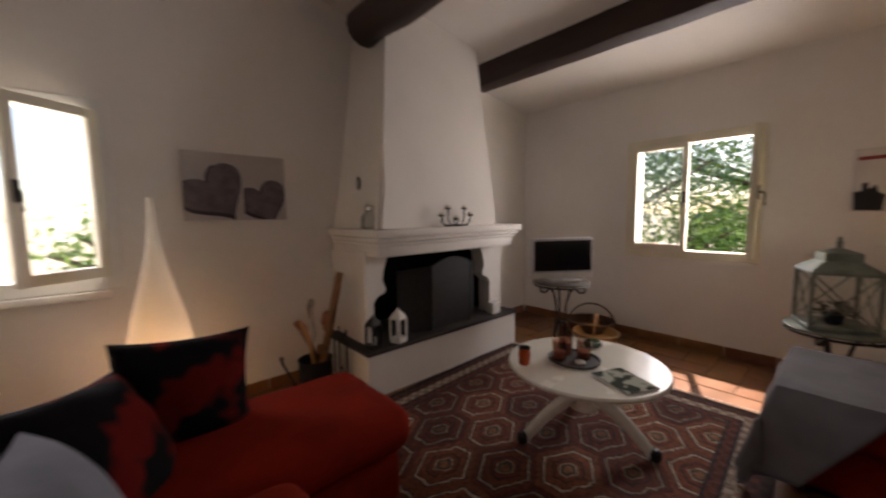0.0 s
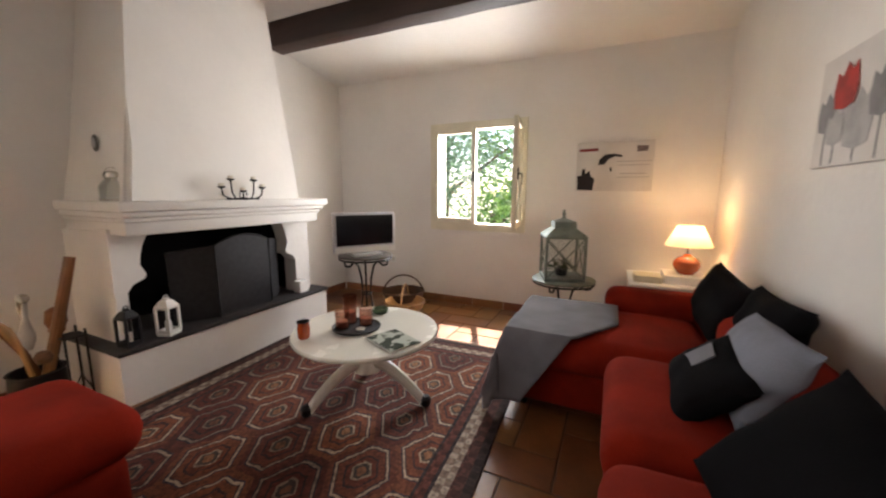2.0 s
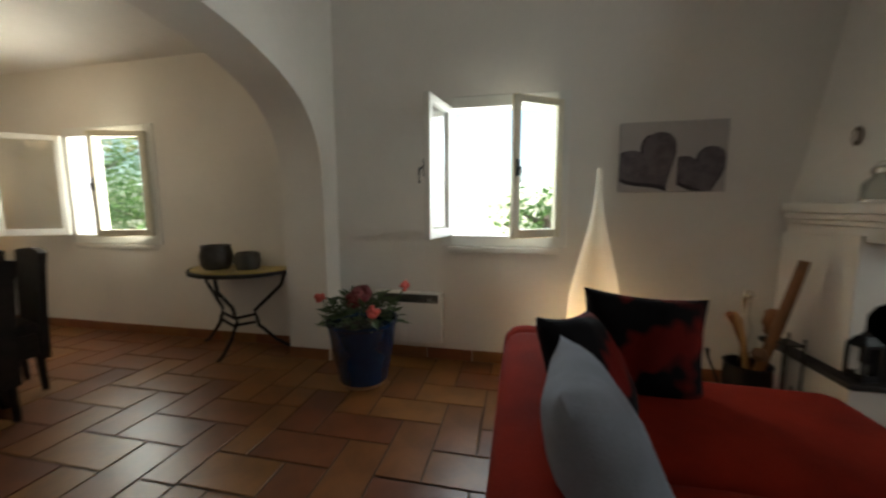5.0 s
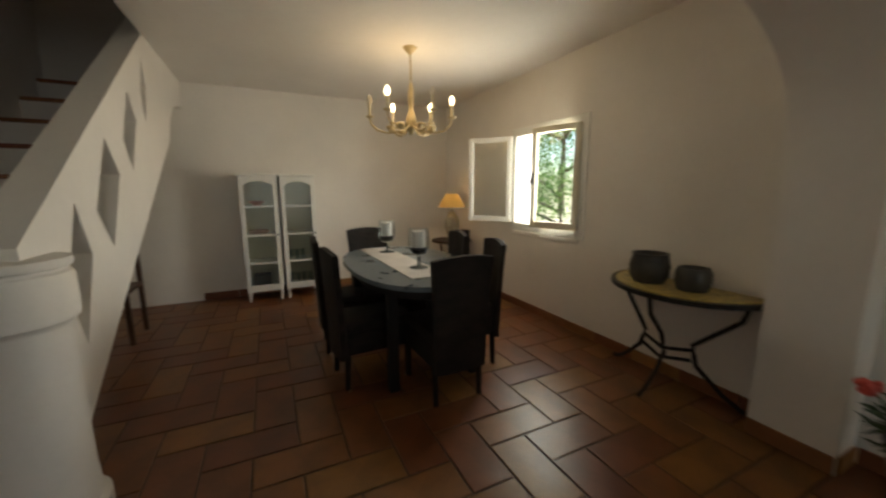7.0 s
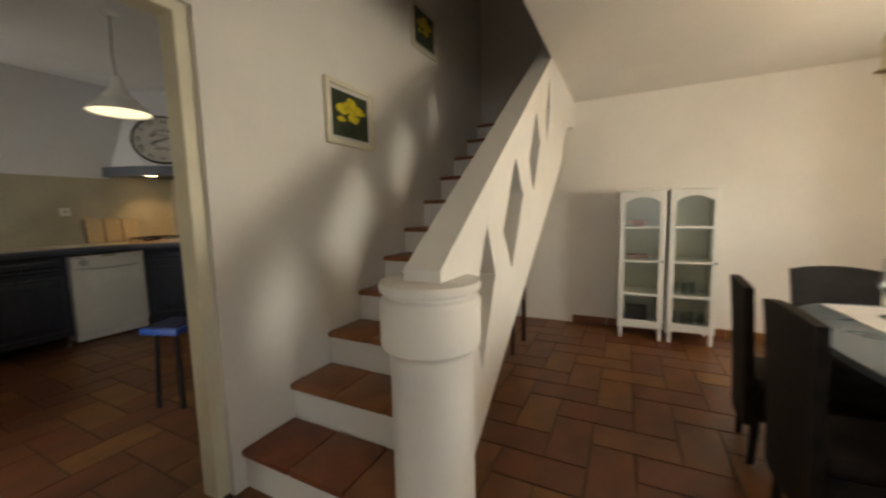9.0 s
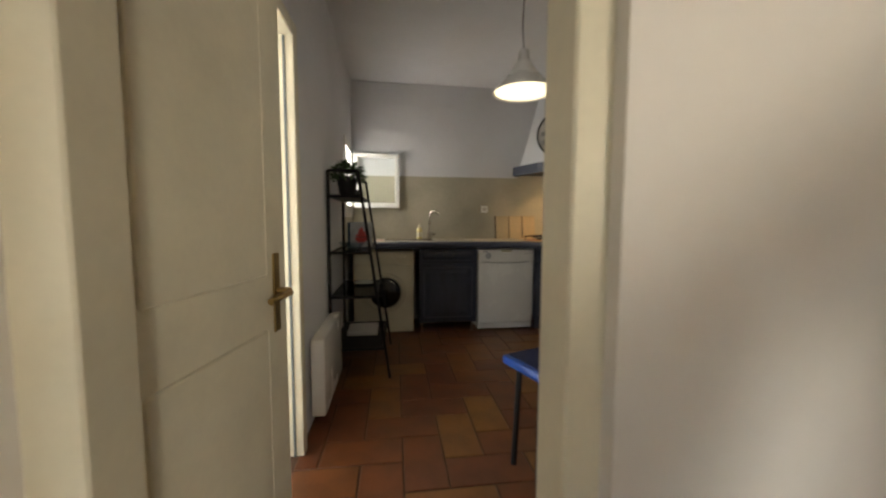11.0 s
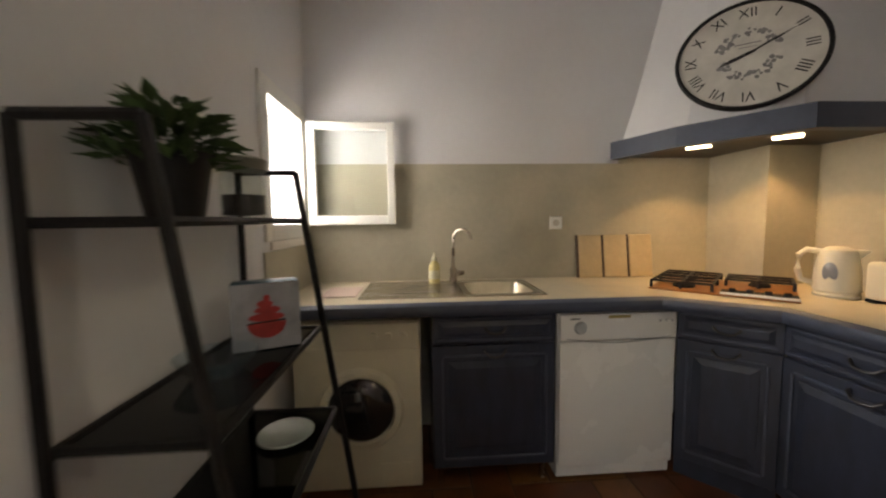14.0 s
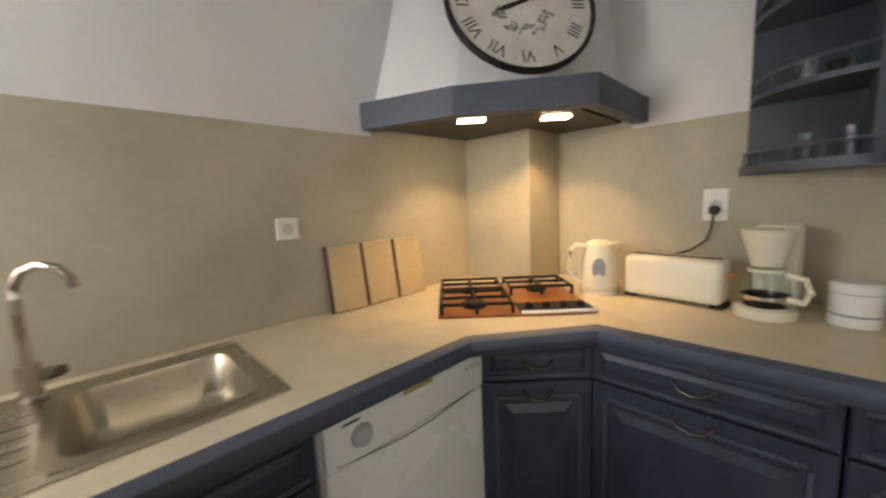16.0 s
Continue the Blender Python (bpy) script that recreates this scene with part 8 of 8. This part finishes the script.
for z, ex in ((UZ0, 0.02), (1.672, 0.0), (1.93, 0.0), (UZ1, 0.07)):
    bm = bmesh.new()
    add_prism(bm, quarter(UY0 - ex, -2.33, UX1 + ex), z, z + (0.03 if ex else 0.018), "z")
    sh = part("curved_shelf", bm, BLUE_LIGHT, uc)
    if z < 2.1:
        q = quarter(UY0 - ex, -2.33, UX1 + ex)[1:-1]
        part("gallery_rail", tube_bm([(x - 0.012, y + 0.012, z + 0.075) for x, y in q], 0.006, 6), BLUE_LIGHT, sh)
        for p in q[::3]:
            part("baluster", tube_bm([(p[0] - 0.012, p[1] + 0.012, z + 0.0185 + (0.012 if ex else 0)), (p[0] - 0.012, p[1] + 0.012, z + 0.072)], 0.004, 6), BLUE_LIGHT, sh)
part("back", box_bm(UX0, UX0 + 0.012, UY0, UY1, UZ0 + 0.031, UZ1 - 0.001), BLUE_PAINT, uc, smooth=False)
part("side", box_bm(UX0 + 0.0125, UX1, -2.3295, -2.305, UZ0, UZ1 - 0.001, 0.002), BLUE_LIGHT, uc)
part("side", box_bm(UX0 + 0.0125, UX1, UY1 - 0.025, UY1, UZ0, UZ1 - 0.001, 0.002), BLUE_LIGHT, uc)
for z in (UZ0, 1.672, 1.93, UZ1):
    part("shelf", box_bm(UX0 + 0.0125, UX1 - 0.004, -2.3045, UY1 - 0.0255, z, z + 0.02, 0.002), BLUE_LIGHT if z in (UZ0, UZ1) else WOOD, uc)
for k, (y, z, r, h, mt) in enumerate(((-2.36, 1.451, 0.026, 0.10, GLASSY), (-2.46, 1.451, 0.027, 0.09, GLASSY), (-2.37, 1.6905, 0.035, 0.09, GLASSY), (-2.47, 1.6905, 0.032, 0.08, GLASSY), (-2.42, 1.451, 0.024, 0.07, GLASSY), (-2.50, 1.451, 0.022, 0.06, GLASSY), (-2.40, 1.6905, 0.03, 0.06, BLACK), (-2.44, 1.9485, 0.05, 0.04, GLASSY))):
    solo("cup", lathe_bm([(0, 0), (r * 0.8, 0), (r, h), (r * 0.92, h), (r * 0.7, 0.008), (0, 0.008)], 18, (-2.25, y, z)), mt, "small glass cup on the open shelf" if mt != BLACK else "small black cup on the open shelf", "cup", "shelf cups")
for k, (y, z) in enumerate(((-2.1, 1.4405), (-1.95, 1.6925), (-2.1, 1.6925), (-1.8, 1.4405))):
    solo("tea_box", box_bm(-2.30, -2.16, y, y + 0.09, z, z + 0.13, 0.004), surface("ochre_box%d" % k, ((0.5, 0.35, 0.10), (0.42, 0.16, 0.08), (0.55, 0.45, 0.2), (0.3, 0.32, 0.2))[k], 0.6, 0.1, 8, 60, 0), "small ochre packet on the wall unit shelf", "packet", "packets")

# pendant
pd = thing("pendant_lamp", "white enamel cone pendant lamp, lit", "lamp", at=(-0.84, -1.90, 0))
part("rose", lathe_bm([(0, KC - 0.03), (0.05, KC - 0.02), (0.055, KC - 0.0005), (0, KC - 0.0004)], 22), ENAMEL, pd)
part("cord", tube_bm([(0, 0, KC - 0.03), (0.012, 0, 2.4), (0, 0, 2.25)], 0.004, 6), BLACK, pd)
bm = bmesh.new()
pr = [(0.03, 2.25), (0.035, 2.19), (0.06, 2.15), (0.12, 2.07), (0.19, 2.0), (0.20, 1.985), (0.195, 1.985), (0.18, 2.0), (0.11, 2.07), (0.05, 2.14), (0.0, 2.15)]
add_lathe(bm, pr, 40)
part("shade", bm, ENAMEL, pd, "white enamel cone shade")
part("diffuser", lathe_bm([(0, 1.993), (0.184, 1.993), (0.184, 1.998), (0, 1.998)], 40), glow("lit_diffuser", (1.0, 0.88, 0.58), 0.30), pd, "glowing yellow-white disc")
ob = new("pendant_light", bpy.data.lights.new("pendant_light", "SPOT"))
ob.data.energy, ob.data.color, ob.data.spot_size, ob.data.spot_blend, ob.data.shadow_soft_size = 0.75, (1.0, 0.86, 0.64), radians(150), 0.5, 0.12
ob.matrix_world = look((-0.84, -1.90, 1.98), (-0.84, -1.90, 0))

# ladder shelf with plant
LY0, LY1 = -2.915, -2.18
ld = thing("ladder_shelf", "black metal ladder shelf leaning on the wall", "shelf")
for y in (LY0, LY1):
    part("back_post", tube_bm([(0.452, y, 0), (0.450, y, 1.50)], 0.012, 6), BLACK, ld)
    part("front_post", tube_bm([(0.035, y, 0), (0.247, y, 1.50)], 0.012, 6), BLACK, ld)
    part("top_bar", tube_bm([(0.247, y, 1.50), (0.45, y, 1.50)], 0.011, 6), BLACK, ld)
SMOKE = glass_mat("smoked_shelf_glass", (0.12, 0.12, 0.12))
for z, ng in ((1.325, 0), (0.925, 1), (0.605, 2), (0.22, 3)):
    xf = 0.035 + 0.212 * z / 1.5 + 0.012
    for a in ((xf, LY0 + 0.012, 0.442, LY0 + 0.012), (xf, LY1 - 0.012, 0.442, LY1 - 0.012), (xf, LY0 + 0.012, xf, LY1 - 0.012), (0.442, LY0 + 0.012, 0.442, LY1 - 0.012)):
        part("shelf_bar", tube_bm([(a[0], a[1], z), (a[2], a[3], z)], 0.011, 6), BLACK, ld)
    part("shelf_panel", box_bm(xf + 0.012, 0.43, LY0 + 0.025, LY1 - 0.025, z - 0.002, z + 0.004), SMOKE if ng in (1, 2) else BLACK, ld, "smoked glass shelf" if ng in (1, 2) else "", smooth=False)
pt = thing("potted_plant", "green leafy plant in a black pot on the ladder shelf", "plant", at=(0.345, -2.40, 1.3295))
part("pot", lathe_bm([(0, 0), (0.055, 0), (0.078, 0.14), (0.082, 0.147), (0.072, 0.147), (0.055, 0.10), (0, 0.09)], 24), BLACK, pt)
part("foliage", leaf_cluster(300, 0.115, 0.135, 0.052, 21, 0.25, 0.125), LEAF, pt, smooth=False)
js = thing("storage_jar", "clip-top glass jar with a grey lid on the ladder shelf", "jar", at=(0.315, -2.66, 1.3295))
js.scale = (1.2, 1.2, 1.2)
part("jar", lathe_bm([(0, 0), (0.05, 0), (0.054, 0.01), (0.054, 0.10), (0.045, 0.12), (0.042, 0.12), (0.05, 0.10), (0.05, 0.012), (0, 0.008)], 26), GLASS, js)
part("lid", lathe_bm([(0.0, 0.1205), (0.055, 0.1205), (0.056, 0.145), (0.04, 0.152), (0, 0.153)], 26), surface("grey_lid", (0.22, 0.22, 0.18), 0.4, 0.1, 8, 60, 0), js, "dark grey lid")
part("filling", lathe_bm([(0, 0.0085), (0.047, 0.0125), (0.047, 0.06), (0, 0.063)], 20), surface("coffee_beans", (0.03, 0.022, 0.02), 0.6, 0.2, 40, 80, 0.3), js, "dark contents")
bx = thing("cake_tin", "teal-sided tin with a pale front and a red cupcake print", "tin", at=(0.285, -2.70, 0.9295), rz=-157)
bx.scale = (0.88, 0.88, 0.88)
part("body", box_bm(-0.11, 0.11, -0.0385, 0.05, 0, 0.24, 0.012, 2), surface("teal_tin", (0.010, 0.075, 0.13), 0.4, 0.08, 6, 60, 0), bx, "teal blue sides")
part("front", box_bm(-0.108, 0.108, -0.0405, -0.0387, 0.004, 0.236, 0.0005), surface("pale_grey_tin", (0.40, 0.41, 0.46), 0.4, 0.10, 14, 60, 0), bx, "pale grey front")
rp = surface("red_cupcake_print", (0.55, 0.06, 0.06), 0.5, 0.15, 20, 60, 0)
cup = [(0.062 * math.cos(radians(180 + 18 * i)), 0.098 + 0.055 * math.sin(radians(180 + 18 * i))) for i in range(11)]
swirls = [[(cx + rx * math.cos(radians(30 * i)), cz + rz2 * math.sin(radians(30 * i))) for i in range(12)] for cx, cz, rx, rz2 in ((0.0, 0.117, 0.058, 0.015), (0.004, 0.142, 0.042, 0.014), (-0.004, 0.164, 0.026, 0.013), (0.002, 0.184, 0.011, 0.012))]
for k, ol in enumerate([cup] + swirls):
    bm = bmesh.new()
    add_prism(bm, ol, -0.0415 - 0.0002 * k, -0.0407 - 0.0002 * k, "y")
    part("print", bm, rp, bx, "red cupcake print")
bm = bmesh.new()
add_prism(bm, [(-0.062, 0.096), (0.062, 0.100), (0.06, 0.106), (-0.06, 0.101)], -0.0432, -0.0426, "y")
part("print_line", bm, INK, bx, "dark line under the icing")
solo("glass_bowl", lathe_bm([(0, 0), (0.06, 0), (0.10, 0.055), (0.096, 0.055), (0.056, 0.006), (0, 0.006)], 28, (0.330, -2.500, 0.9295)), GLASSY, "clear glass bowl on the ladder shelf", "bowl")
solo("white_plate", lathe_bm([(0, 0), (0.055, 0), (0.09, 0.014), (0.088, 0.018), (0.053, 0.006), (0, 0.006)], 30, (0.254, -2.731, 0.6095)), surface("frosted_glass_plate", (0.40, 0.44, 0.41), 0.2, 0.05, 8, 60, 0), "frosted green-grey glass plate on the ladder shelf", "plate")
solo("white_paper", box_bm(0.14, 0.38, -2.75, -2.50, 0.2245, 0.26, 0.003), PRINT_WHITE, "stack of white paper on the lowest shelf", "paper")
heater("white electric panel heater low on the kitchen wall", pose(KX1, -1.58, 0, 0, 0, -90), 0.64, 0.06, 0.50, 0.09, False)
sl2 = thing("stool", "small stool with a bright blue seat near the doorway", "stool", at=(-0.67, -1.10, 0), rz=20)
part("seat", box_bm(-0.13, 0.13, -0.13, 0.13, 0.485, 0.528, 0.012, 2), surface("bright_blue_paint", (0.012, 0.07, 0.36), 0.4, 0.1, 6, 60, 0), sl2, "bright blue painted seat")
part("pad", box_bm(-0.11, 0.11, -0.11, 0.11, 0.5285, 0.536, 0.004), surface("navy_cloth", (0.008, 0.014, 0.06), 0.9, 0.1, 6, 120, 0.2), sl2, "navy seat pad")
for sx in (-1, 1):
    for sy in (-1, 1):
        part("leg", tube_bm([(sx * 0.07, sy * 0.07, 0.4845), (sx * 0.085, sy * 0.085, 0)], 0.014, 8), BLACK, sl2)

# ---- outside ----
GRASS = surface("dry_grass_ground", (0.38, 0.35, 0.24), 0.95, 0.12, 0.5, 12, 0.4)
PAVE = surface("pale_terrace_slab", (0.74, 0.70, 0.64), 0.8, 0.08, 3, 40, 0.1, per_object=0.05)
bm = bmesh.new()
add_box(bm, -400, 400, -400, 400, -0.7, -0.37)
tagged(link("ground", bm, GRASS, False), kind="structure")
tr = setting("terrace", box_bm(0.73, 5.2, -4.6, -0.01, -0.36, -0.23), GROUT)
for i in range(9):
    for j in range(9):
        x, y = 0.75 + 0.49 * i, -4.58 + 0.505 * j
        part("paving_slab", box_bm(x, x + 0.48, y, y + 0.495, -0.229, -0.208, 0.004), PAVE, tr)
# porch roof over the terrace: beams, rafters, clay tiles
pc = thing("porch", "tiled porch roof on whitewashed beams over the terrace", "porch")
GREYWOOD = surface("grey_weathered_beam", (0.40, 0.38, 0.37), 0.8, 0.15, 4, 30, 0.3, stretch=(1, 1, 6))
WHITEWASH = surface("whitewashed_wall", (0.80, 0.76, 0.68), 0.9, 0.04, 3, 40, 0.15)
CLAY = surface("clay_roof_tile", (0.58, 0.38, 0.28), 0.85, 0.25, 6, 40, 0.2, per_object=0.25)


def roof_z(x):
    return 2.62 - 0.20 * (x - 0.72)


for x in (3.2,):
    part("beam", box_bm(x - 0.09, x + 0.09, -3.60, -0.05, 1.92, 2.10, 0.01), GREYWOOD, pc)
part("beam", box_bm(0.9, 3.109, -3.60, -3.42, 1.92, 2.10, 0.01), GREYWOOD, pc)
for y in (-3.50, -0.25):
    part("pillar", box_bm(3.03, 3.37, y - 0.17, y + 0.17, -0.208, 1.919, 0.012, 2), WHITEWASH, pc)
for i in range(8):
    y = -3.72 + 0.5 * i
    bm = bmesh.new()
    add_prism(bm, [(0.73, roof_z(0.73) - 0.10), (3.45, roof_z(3.45) - 0.10), (3.45, roof_z(3.45) - 0.02), (0.73, roof_z(0.73) - 0.02)], y, y + 0.07, "y")
    part("rafter", bm, WHITEWASH, pc)
for i in range(13):
    x = 0.76 + 0.21 * i
    for j in range(11):
        y = -3.78 + 0.36 * j
        z = roof_z(x + 0.1)
        part("roof_tile", box_bm(-0.115, 0.115, 0.0, 0.35, -0.012, 0.012, 0.004, m=pose(x + 0.1, y, z + 0.006 * ((i + j) % 2), 0, math.degrees(math.atan(0.20)), 0)), CLAY, pc)
part("roof_covering", prism_bm([(0.73, roof_z(0.73) + 0.03), (3.5, roof_z(3.5) + 0.03), (3.5, roof_z(3.5) + 0.06), (0.73, roof_z(0.73) + 0.06)], -3.82, 0.0, "y"), CLAY, pc, smooth=False)
setting("terrace_end_wall", box_bm(0.75, 3.3, -4.75, -4.62, -0.36, 0.45), WHITEWASH)
# garden table with cloth, bench
gt = thing("garden_table", "garden table under a blue-grey cloth", "table", at=(3.50, -2.33, -0.208))
CLOTH = surface("blue_grey_cloth", (0.26, 0.31, 0.37), 0.9, 0.08, 5, 120, 0.2)
part("cloth", box_bm(-0.45, 0.45, -0.9, 0.9, 0.42, 0.76, 0.02, 2), CLOTH, gt, "blue-grey tablecloth")
for sx in (-1, 1):
    for sy in (-1, 1):
        part("leg", tube_bm([(sx * 0.36, sy * 0.7, 0.0), (sx * 0.38, sy * 0.75, 0.419)], 0.02, 8), IRON, gt)
bn = thing("garden_bench", "plain wooden trestle bench on the terrace", "bench", at=(2.88, -2.60, -0.208))
part("seat", box_bm(-0.13, 0.13, -0.85, 0.85, 0.40, 0.44, 0.006), WOOD, bn)
for y in (-0.6, 0.6):
    for s in (-1, 1):
        part("leg", tube_bm([(s * 0.14, y + 0.03, 0.0), (s * 0.07, y, 0.399)], 0.022, 8), WOOD, bn)
    part("cross_rail", tube_bm([(-0.11, y, 0.14), (0.11, y, 0.14)], 0.016, 8), WOOD, bn)
part("stretcher", tube_bm([(0, -0.6, 0.14), (0, 0.6, 0.14)], 0.016, 8), WOOD, bn)


def tree(x, y, h, r, seed, label, leaf_n=2600, trunk_h=None, mat=None, dark=False):
    ob = thing("tree", label, "tree", "garden trees", (x, y, -0.37))
    rnd = random.Random(seed)
    th = trunk_h or h * 0.45
    bark = bpy.data.materials.get("bark") or surface("bark", (0.10, 0.075, 0.055), 0.9, 0.25, 6, 30, 0.6, stretch=(3, 3, 0.6))
    bm = bmesh.new()
    add_tube(bm, [(0, 0, 0), (0.05, 0.02, th * 0.5), (-0.03, 0.05, th), (0.02, 0, h * 0.75)], [0.16, 0.12, 0.09, 0.04], 10)
    tips = []
    for k in range(11):
        a, z = rnd.uniform(0, 6.28), rnd.uniform(th * 0.55, h * 0.75)
        L = r * rnd.uniform(0.55, 0.95)
        p1 = (0.4 * L * math.cos(a), 0.4 * L * math.sin(a), z + 0.18 * L)
        p2 = (L * math.cos(a), L * math.sin(a), z + 0.45 * L)
        add_tube(bm, [(0, 0, z), p1, p2], [0.05, 0.035, 0.012], 6)
        tips += [p1, p2, ((p1[0] + p2[0]) / 2, (p1[1] + p2[1]) / 2, (p1[2] + p2[2]) / 2 + 0.2)]
    part("trunk", bm, bark, ob)
    tips += [(0, 0, h * 0.9), (0.2, 0.1, h * 0.8)]
    verts, faces = [], []
    for i in range(leaf_n):
        t = rnd.choice(tips)
        p = Vector(t) + Vector((rnd.gauss(0, 1), rnd.gauss(0, 1), rnd.gauss(0, 0.8))) * r * 0.22
        d = Vector((rnd.gauss(0, 1), rnd.gauss(0, 1), rnd.gauss(0, 0.6))).normalized()
        q = d.cross(Vector((rnd.gauss(0, 1), rnd.gauss(0, 1), rnd.gauss(0, 1)))).normalized()
        s = rnd.uniform(0.05, 0.10)
        b = len(verts)
        verts += [p, p + d * s * 0.5 + q * s * 0.28, p + d * s, p + d * s * 0.5 - q * s * 0.28]
        faces.append((b, b + 1, b + 2, b + 3))
    me = bpy.data.meshes.new("crown")
    me.from_pydata(verts, [], faces)
    me.materials.append(mat or GREEN_LEAF)
    cr = new("crown", me)
    cr.parent = ob
    cr["kind"] = "stuff"
    return ob


def foliage_material(name, a, b):
    m, n, l, bs = node_mat(name)
    g, rp = n.new("ShaderNodeNewGeometry"), n.new("ShaderNodeValToRGB")
    l.new(g.outputs["Random Per Island"], rp.inputs[0])
    rp.color_ramp.elements[0].color, rp.color_ramp.elements[1].color = (*a, 1), (*b, 1)
    l.new(rp.outputs[0], bs.inputs["Base Color"])
    bs.inputs["Roughness"].default_value = 0.6
    t, ad = n.new("ShaderNodeBsdfTranslucent"), n.new("ShaderNodeAddShader")
    mx = n.new("ShaderNodeMixShader")
    l.new(rp.outputs[0], t.inputs[0])
    mx.inputs[0].default_value = 0.35
    l.new(bs.outputs[0], mx.inputs[1])
    l.new(t.outputs[0], mx.inputs[2])
    l.new(mx.outputs[0], n["Material Output"].inputs[0])
    return m


GREEN_LEAF = foliage_material("fresh_green_leaf", (0.05, 0.13, 0.03), (0.17, 0.30, 0.07))
BLUE_LEAF = foliage_material("blue_green_leaf", (0.045, 0.10, 0.06), (0.13, 0.22, 0.14))
tree(10.2, 2.2, 4.6, 2.2, 1, "bushy green garden tree outside the window", 15000, 1.2)
tree(9.6, 4.2, 5.0, 2.2, 2, "dark blue-green conifer-like garden tree", 15000, 1.0, BLUE_LEAF)
tree(10.6, 0.2, 4.8, 2.2, 3, "broad green garden tree", 15000, 1.0)
tree(8.6, 2.9, 1.6, 0.9, 4, "low light-green garden shrub", 7000, 0.4)
tree(8.9, 1.5, 1.7, 1.0, 14, "low fresh-green garden shrub", 7000, 0.4)
tree(-6.3, 8.8, 4.8, 2.2, 5, "green garden tree behind the dining room", 15000, 1.0)
tree(-9.0, 8.6, 4.8, 2.2, 7, "tall green garden tree", 15000, 1.0)
tree(2.3, 6.0, 1.75, 0.55, 8, "slender flowering shrub outside the window", 1500, 0.9)
tree(8.0, -6.9, 3.4, 1.8, 10, "green tree beyond the terrace", 14000, 0.8)
tree(7.0, -8.3, 2.9, 1.6, 12, "green tree at the end of the terrace", 12000, 0.8)

# ---- skirtings ----
def skirting(name, axis, at, u0, u1, face, gaps=()):
    """Terracotta skirting tiles along a wall."""
    ob = tagged(new(name), kind="structure")
    cache = {}
    u = u0
    while u < u1 - 0.02:
        e = min(u + 0.33, u1)
        c = (u + e) / 2
        if not any(a < c < b for a, b in gaps):
            L = round(e - u - 0.004, 3)
            if L not in cache:
                bm = box_bm(-L / 2, L / 2, -0.006, 0.006, 0.0, 0.078, 0.002)
                o = link("skirting_tile", bm, SKIRT)
                cache[L] = o.data
            else:
                o = new("skirting_tile", cache[L])
            o.parent = ob
            o.matrix_local = pose(c, at + face * 0.0075, 0.0012) if axis == "y" else pose(at + face * 0.0075, c, 0.0012, 0, 0, 90)
        u = e
    return ob


skirting("baseboard_north", "y", YN, XA1 + 0.015, 3.38, -1)
skirting("baseboard_north_end", "y", YN, 5.0, XE - 0.02, -1)
skirting("baseboard_dining_north", "y", YN, XW + 0.02, XA0 - 0.02, -1)
skirting("baseboard_east", "x", XE, YS + 0.02, YN - 0.02, -1)
skirting("baseboard_south", "y", YS, XA1 + 0.02, XE - 0.02, 1)
skirting("baseboard_west", "x", XW, 1.0, YN - 0.02, 1)
skirting("baseboard_stair", "y", 0.0, -0.352, -0.346, 1)
skirting("baseboard_arch_north", "y", 3.765, XA0, XA1, -1)
skirting("baseboard_arch_east", "x", XA1, 3.78, YN - 0.015, 1)
skirting("baseboard_arch_west", "x", XA0, 3.78, YN - 0.015, -1)
skirting("baseboard_arch_south", "y", 0.38, 0.54, XA1, 1)


# ---- terracotta floor tiles, laid in herringbone ----
def tile_floor(name, x0, x1, y0, y1, ox=0.0, oy=0.0, w=0.2):
    ob = tagged(new(name), kind="structure")
    cache = {}
    n = int(max(x1 - x0, y1 - y0) / w) + 4
    bx, by = x0 - ox, y0 - oy
    g = 0.0045
    for i in range(-2, n):
        for j in range(-2, n):
            k = (i - j) % 4
            if k == 0:
                a = (bx + i * w, bx + (i + 2) * w, by + j * w, by + (j + 1) * w)
            elif k == 3:
                a = (bx + i * w, bx + (i + 1) * w, by + j * w, by + (j + 2) * w)
            else:
                continue
            xa, xb, ya, yb = max(a[0], x0), min(a[1], x1), max(a[2], y0), min(a[3], y1)
            if xb - xa < 0.03 or yb - ya < 0.03:
                continue
            L, W = round(xb - xa - 2 * g, 3), round(yb - ya - 2 * g, 3)
            if (L, W) not in cache:
                bm = box_bm(-L / 2, L / 2, -W / 2, W / 2, -0.0055, 0.0, 0.0022)
                o = link("floor_tile", bm, TERRA)
                cache[L, W] = o.data
            else:
                o = new("floor_tile", cache[L, W])
            o.parent = ob
            h = 0.0008 * noise.noise(Vector((i * 1.7, j * 2.3, 0.5)))
            o.matrix_local = pose((xa + xb) / 2, (ya + yb) / 2, h, 0.12 * noise.noise(Vector((i, j, 3))), 0.12 * noise.noise(Vector((i, j, 7))), 0)
    return ob


tile_floor("floor_living", XA1, XE, YS, YN, 0.05, 0.12)
tile_floor("floor_dining", XW, XA1 - 0.001, 0.0, YN, 0.1, 0.05)
tile_floor("floor_kitchen", KX0, KX1, KY, -0.001, 0.06, 0.02)
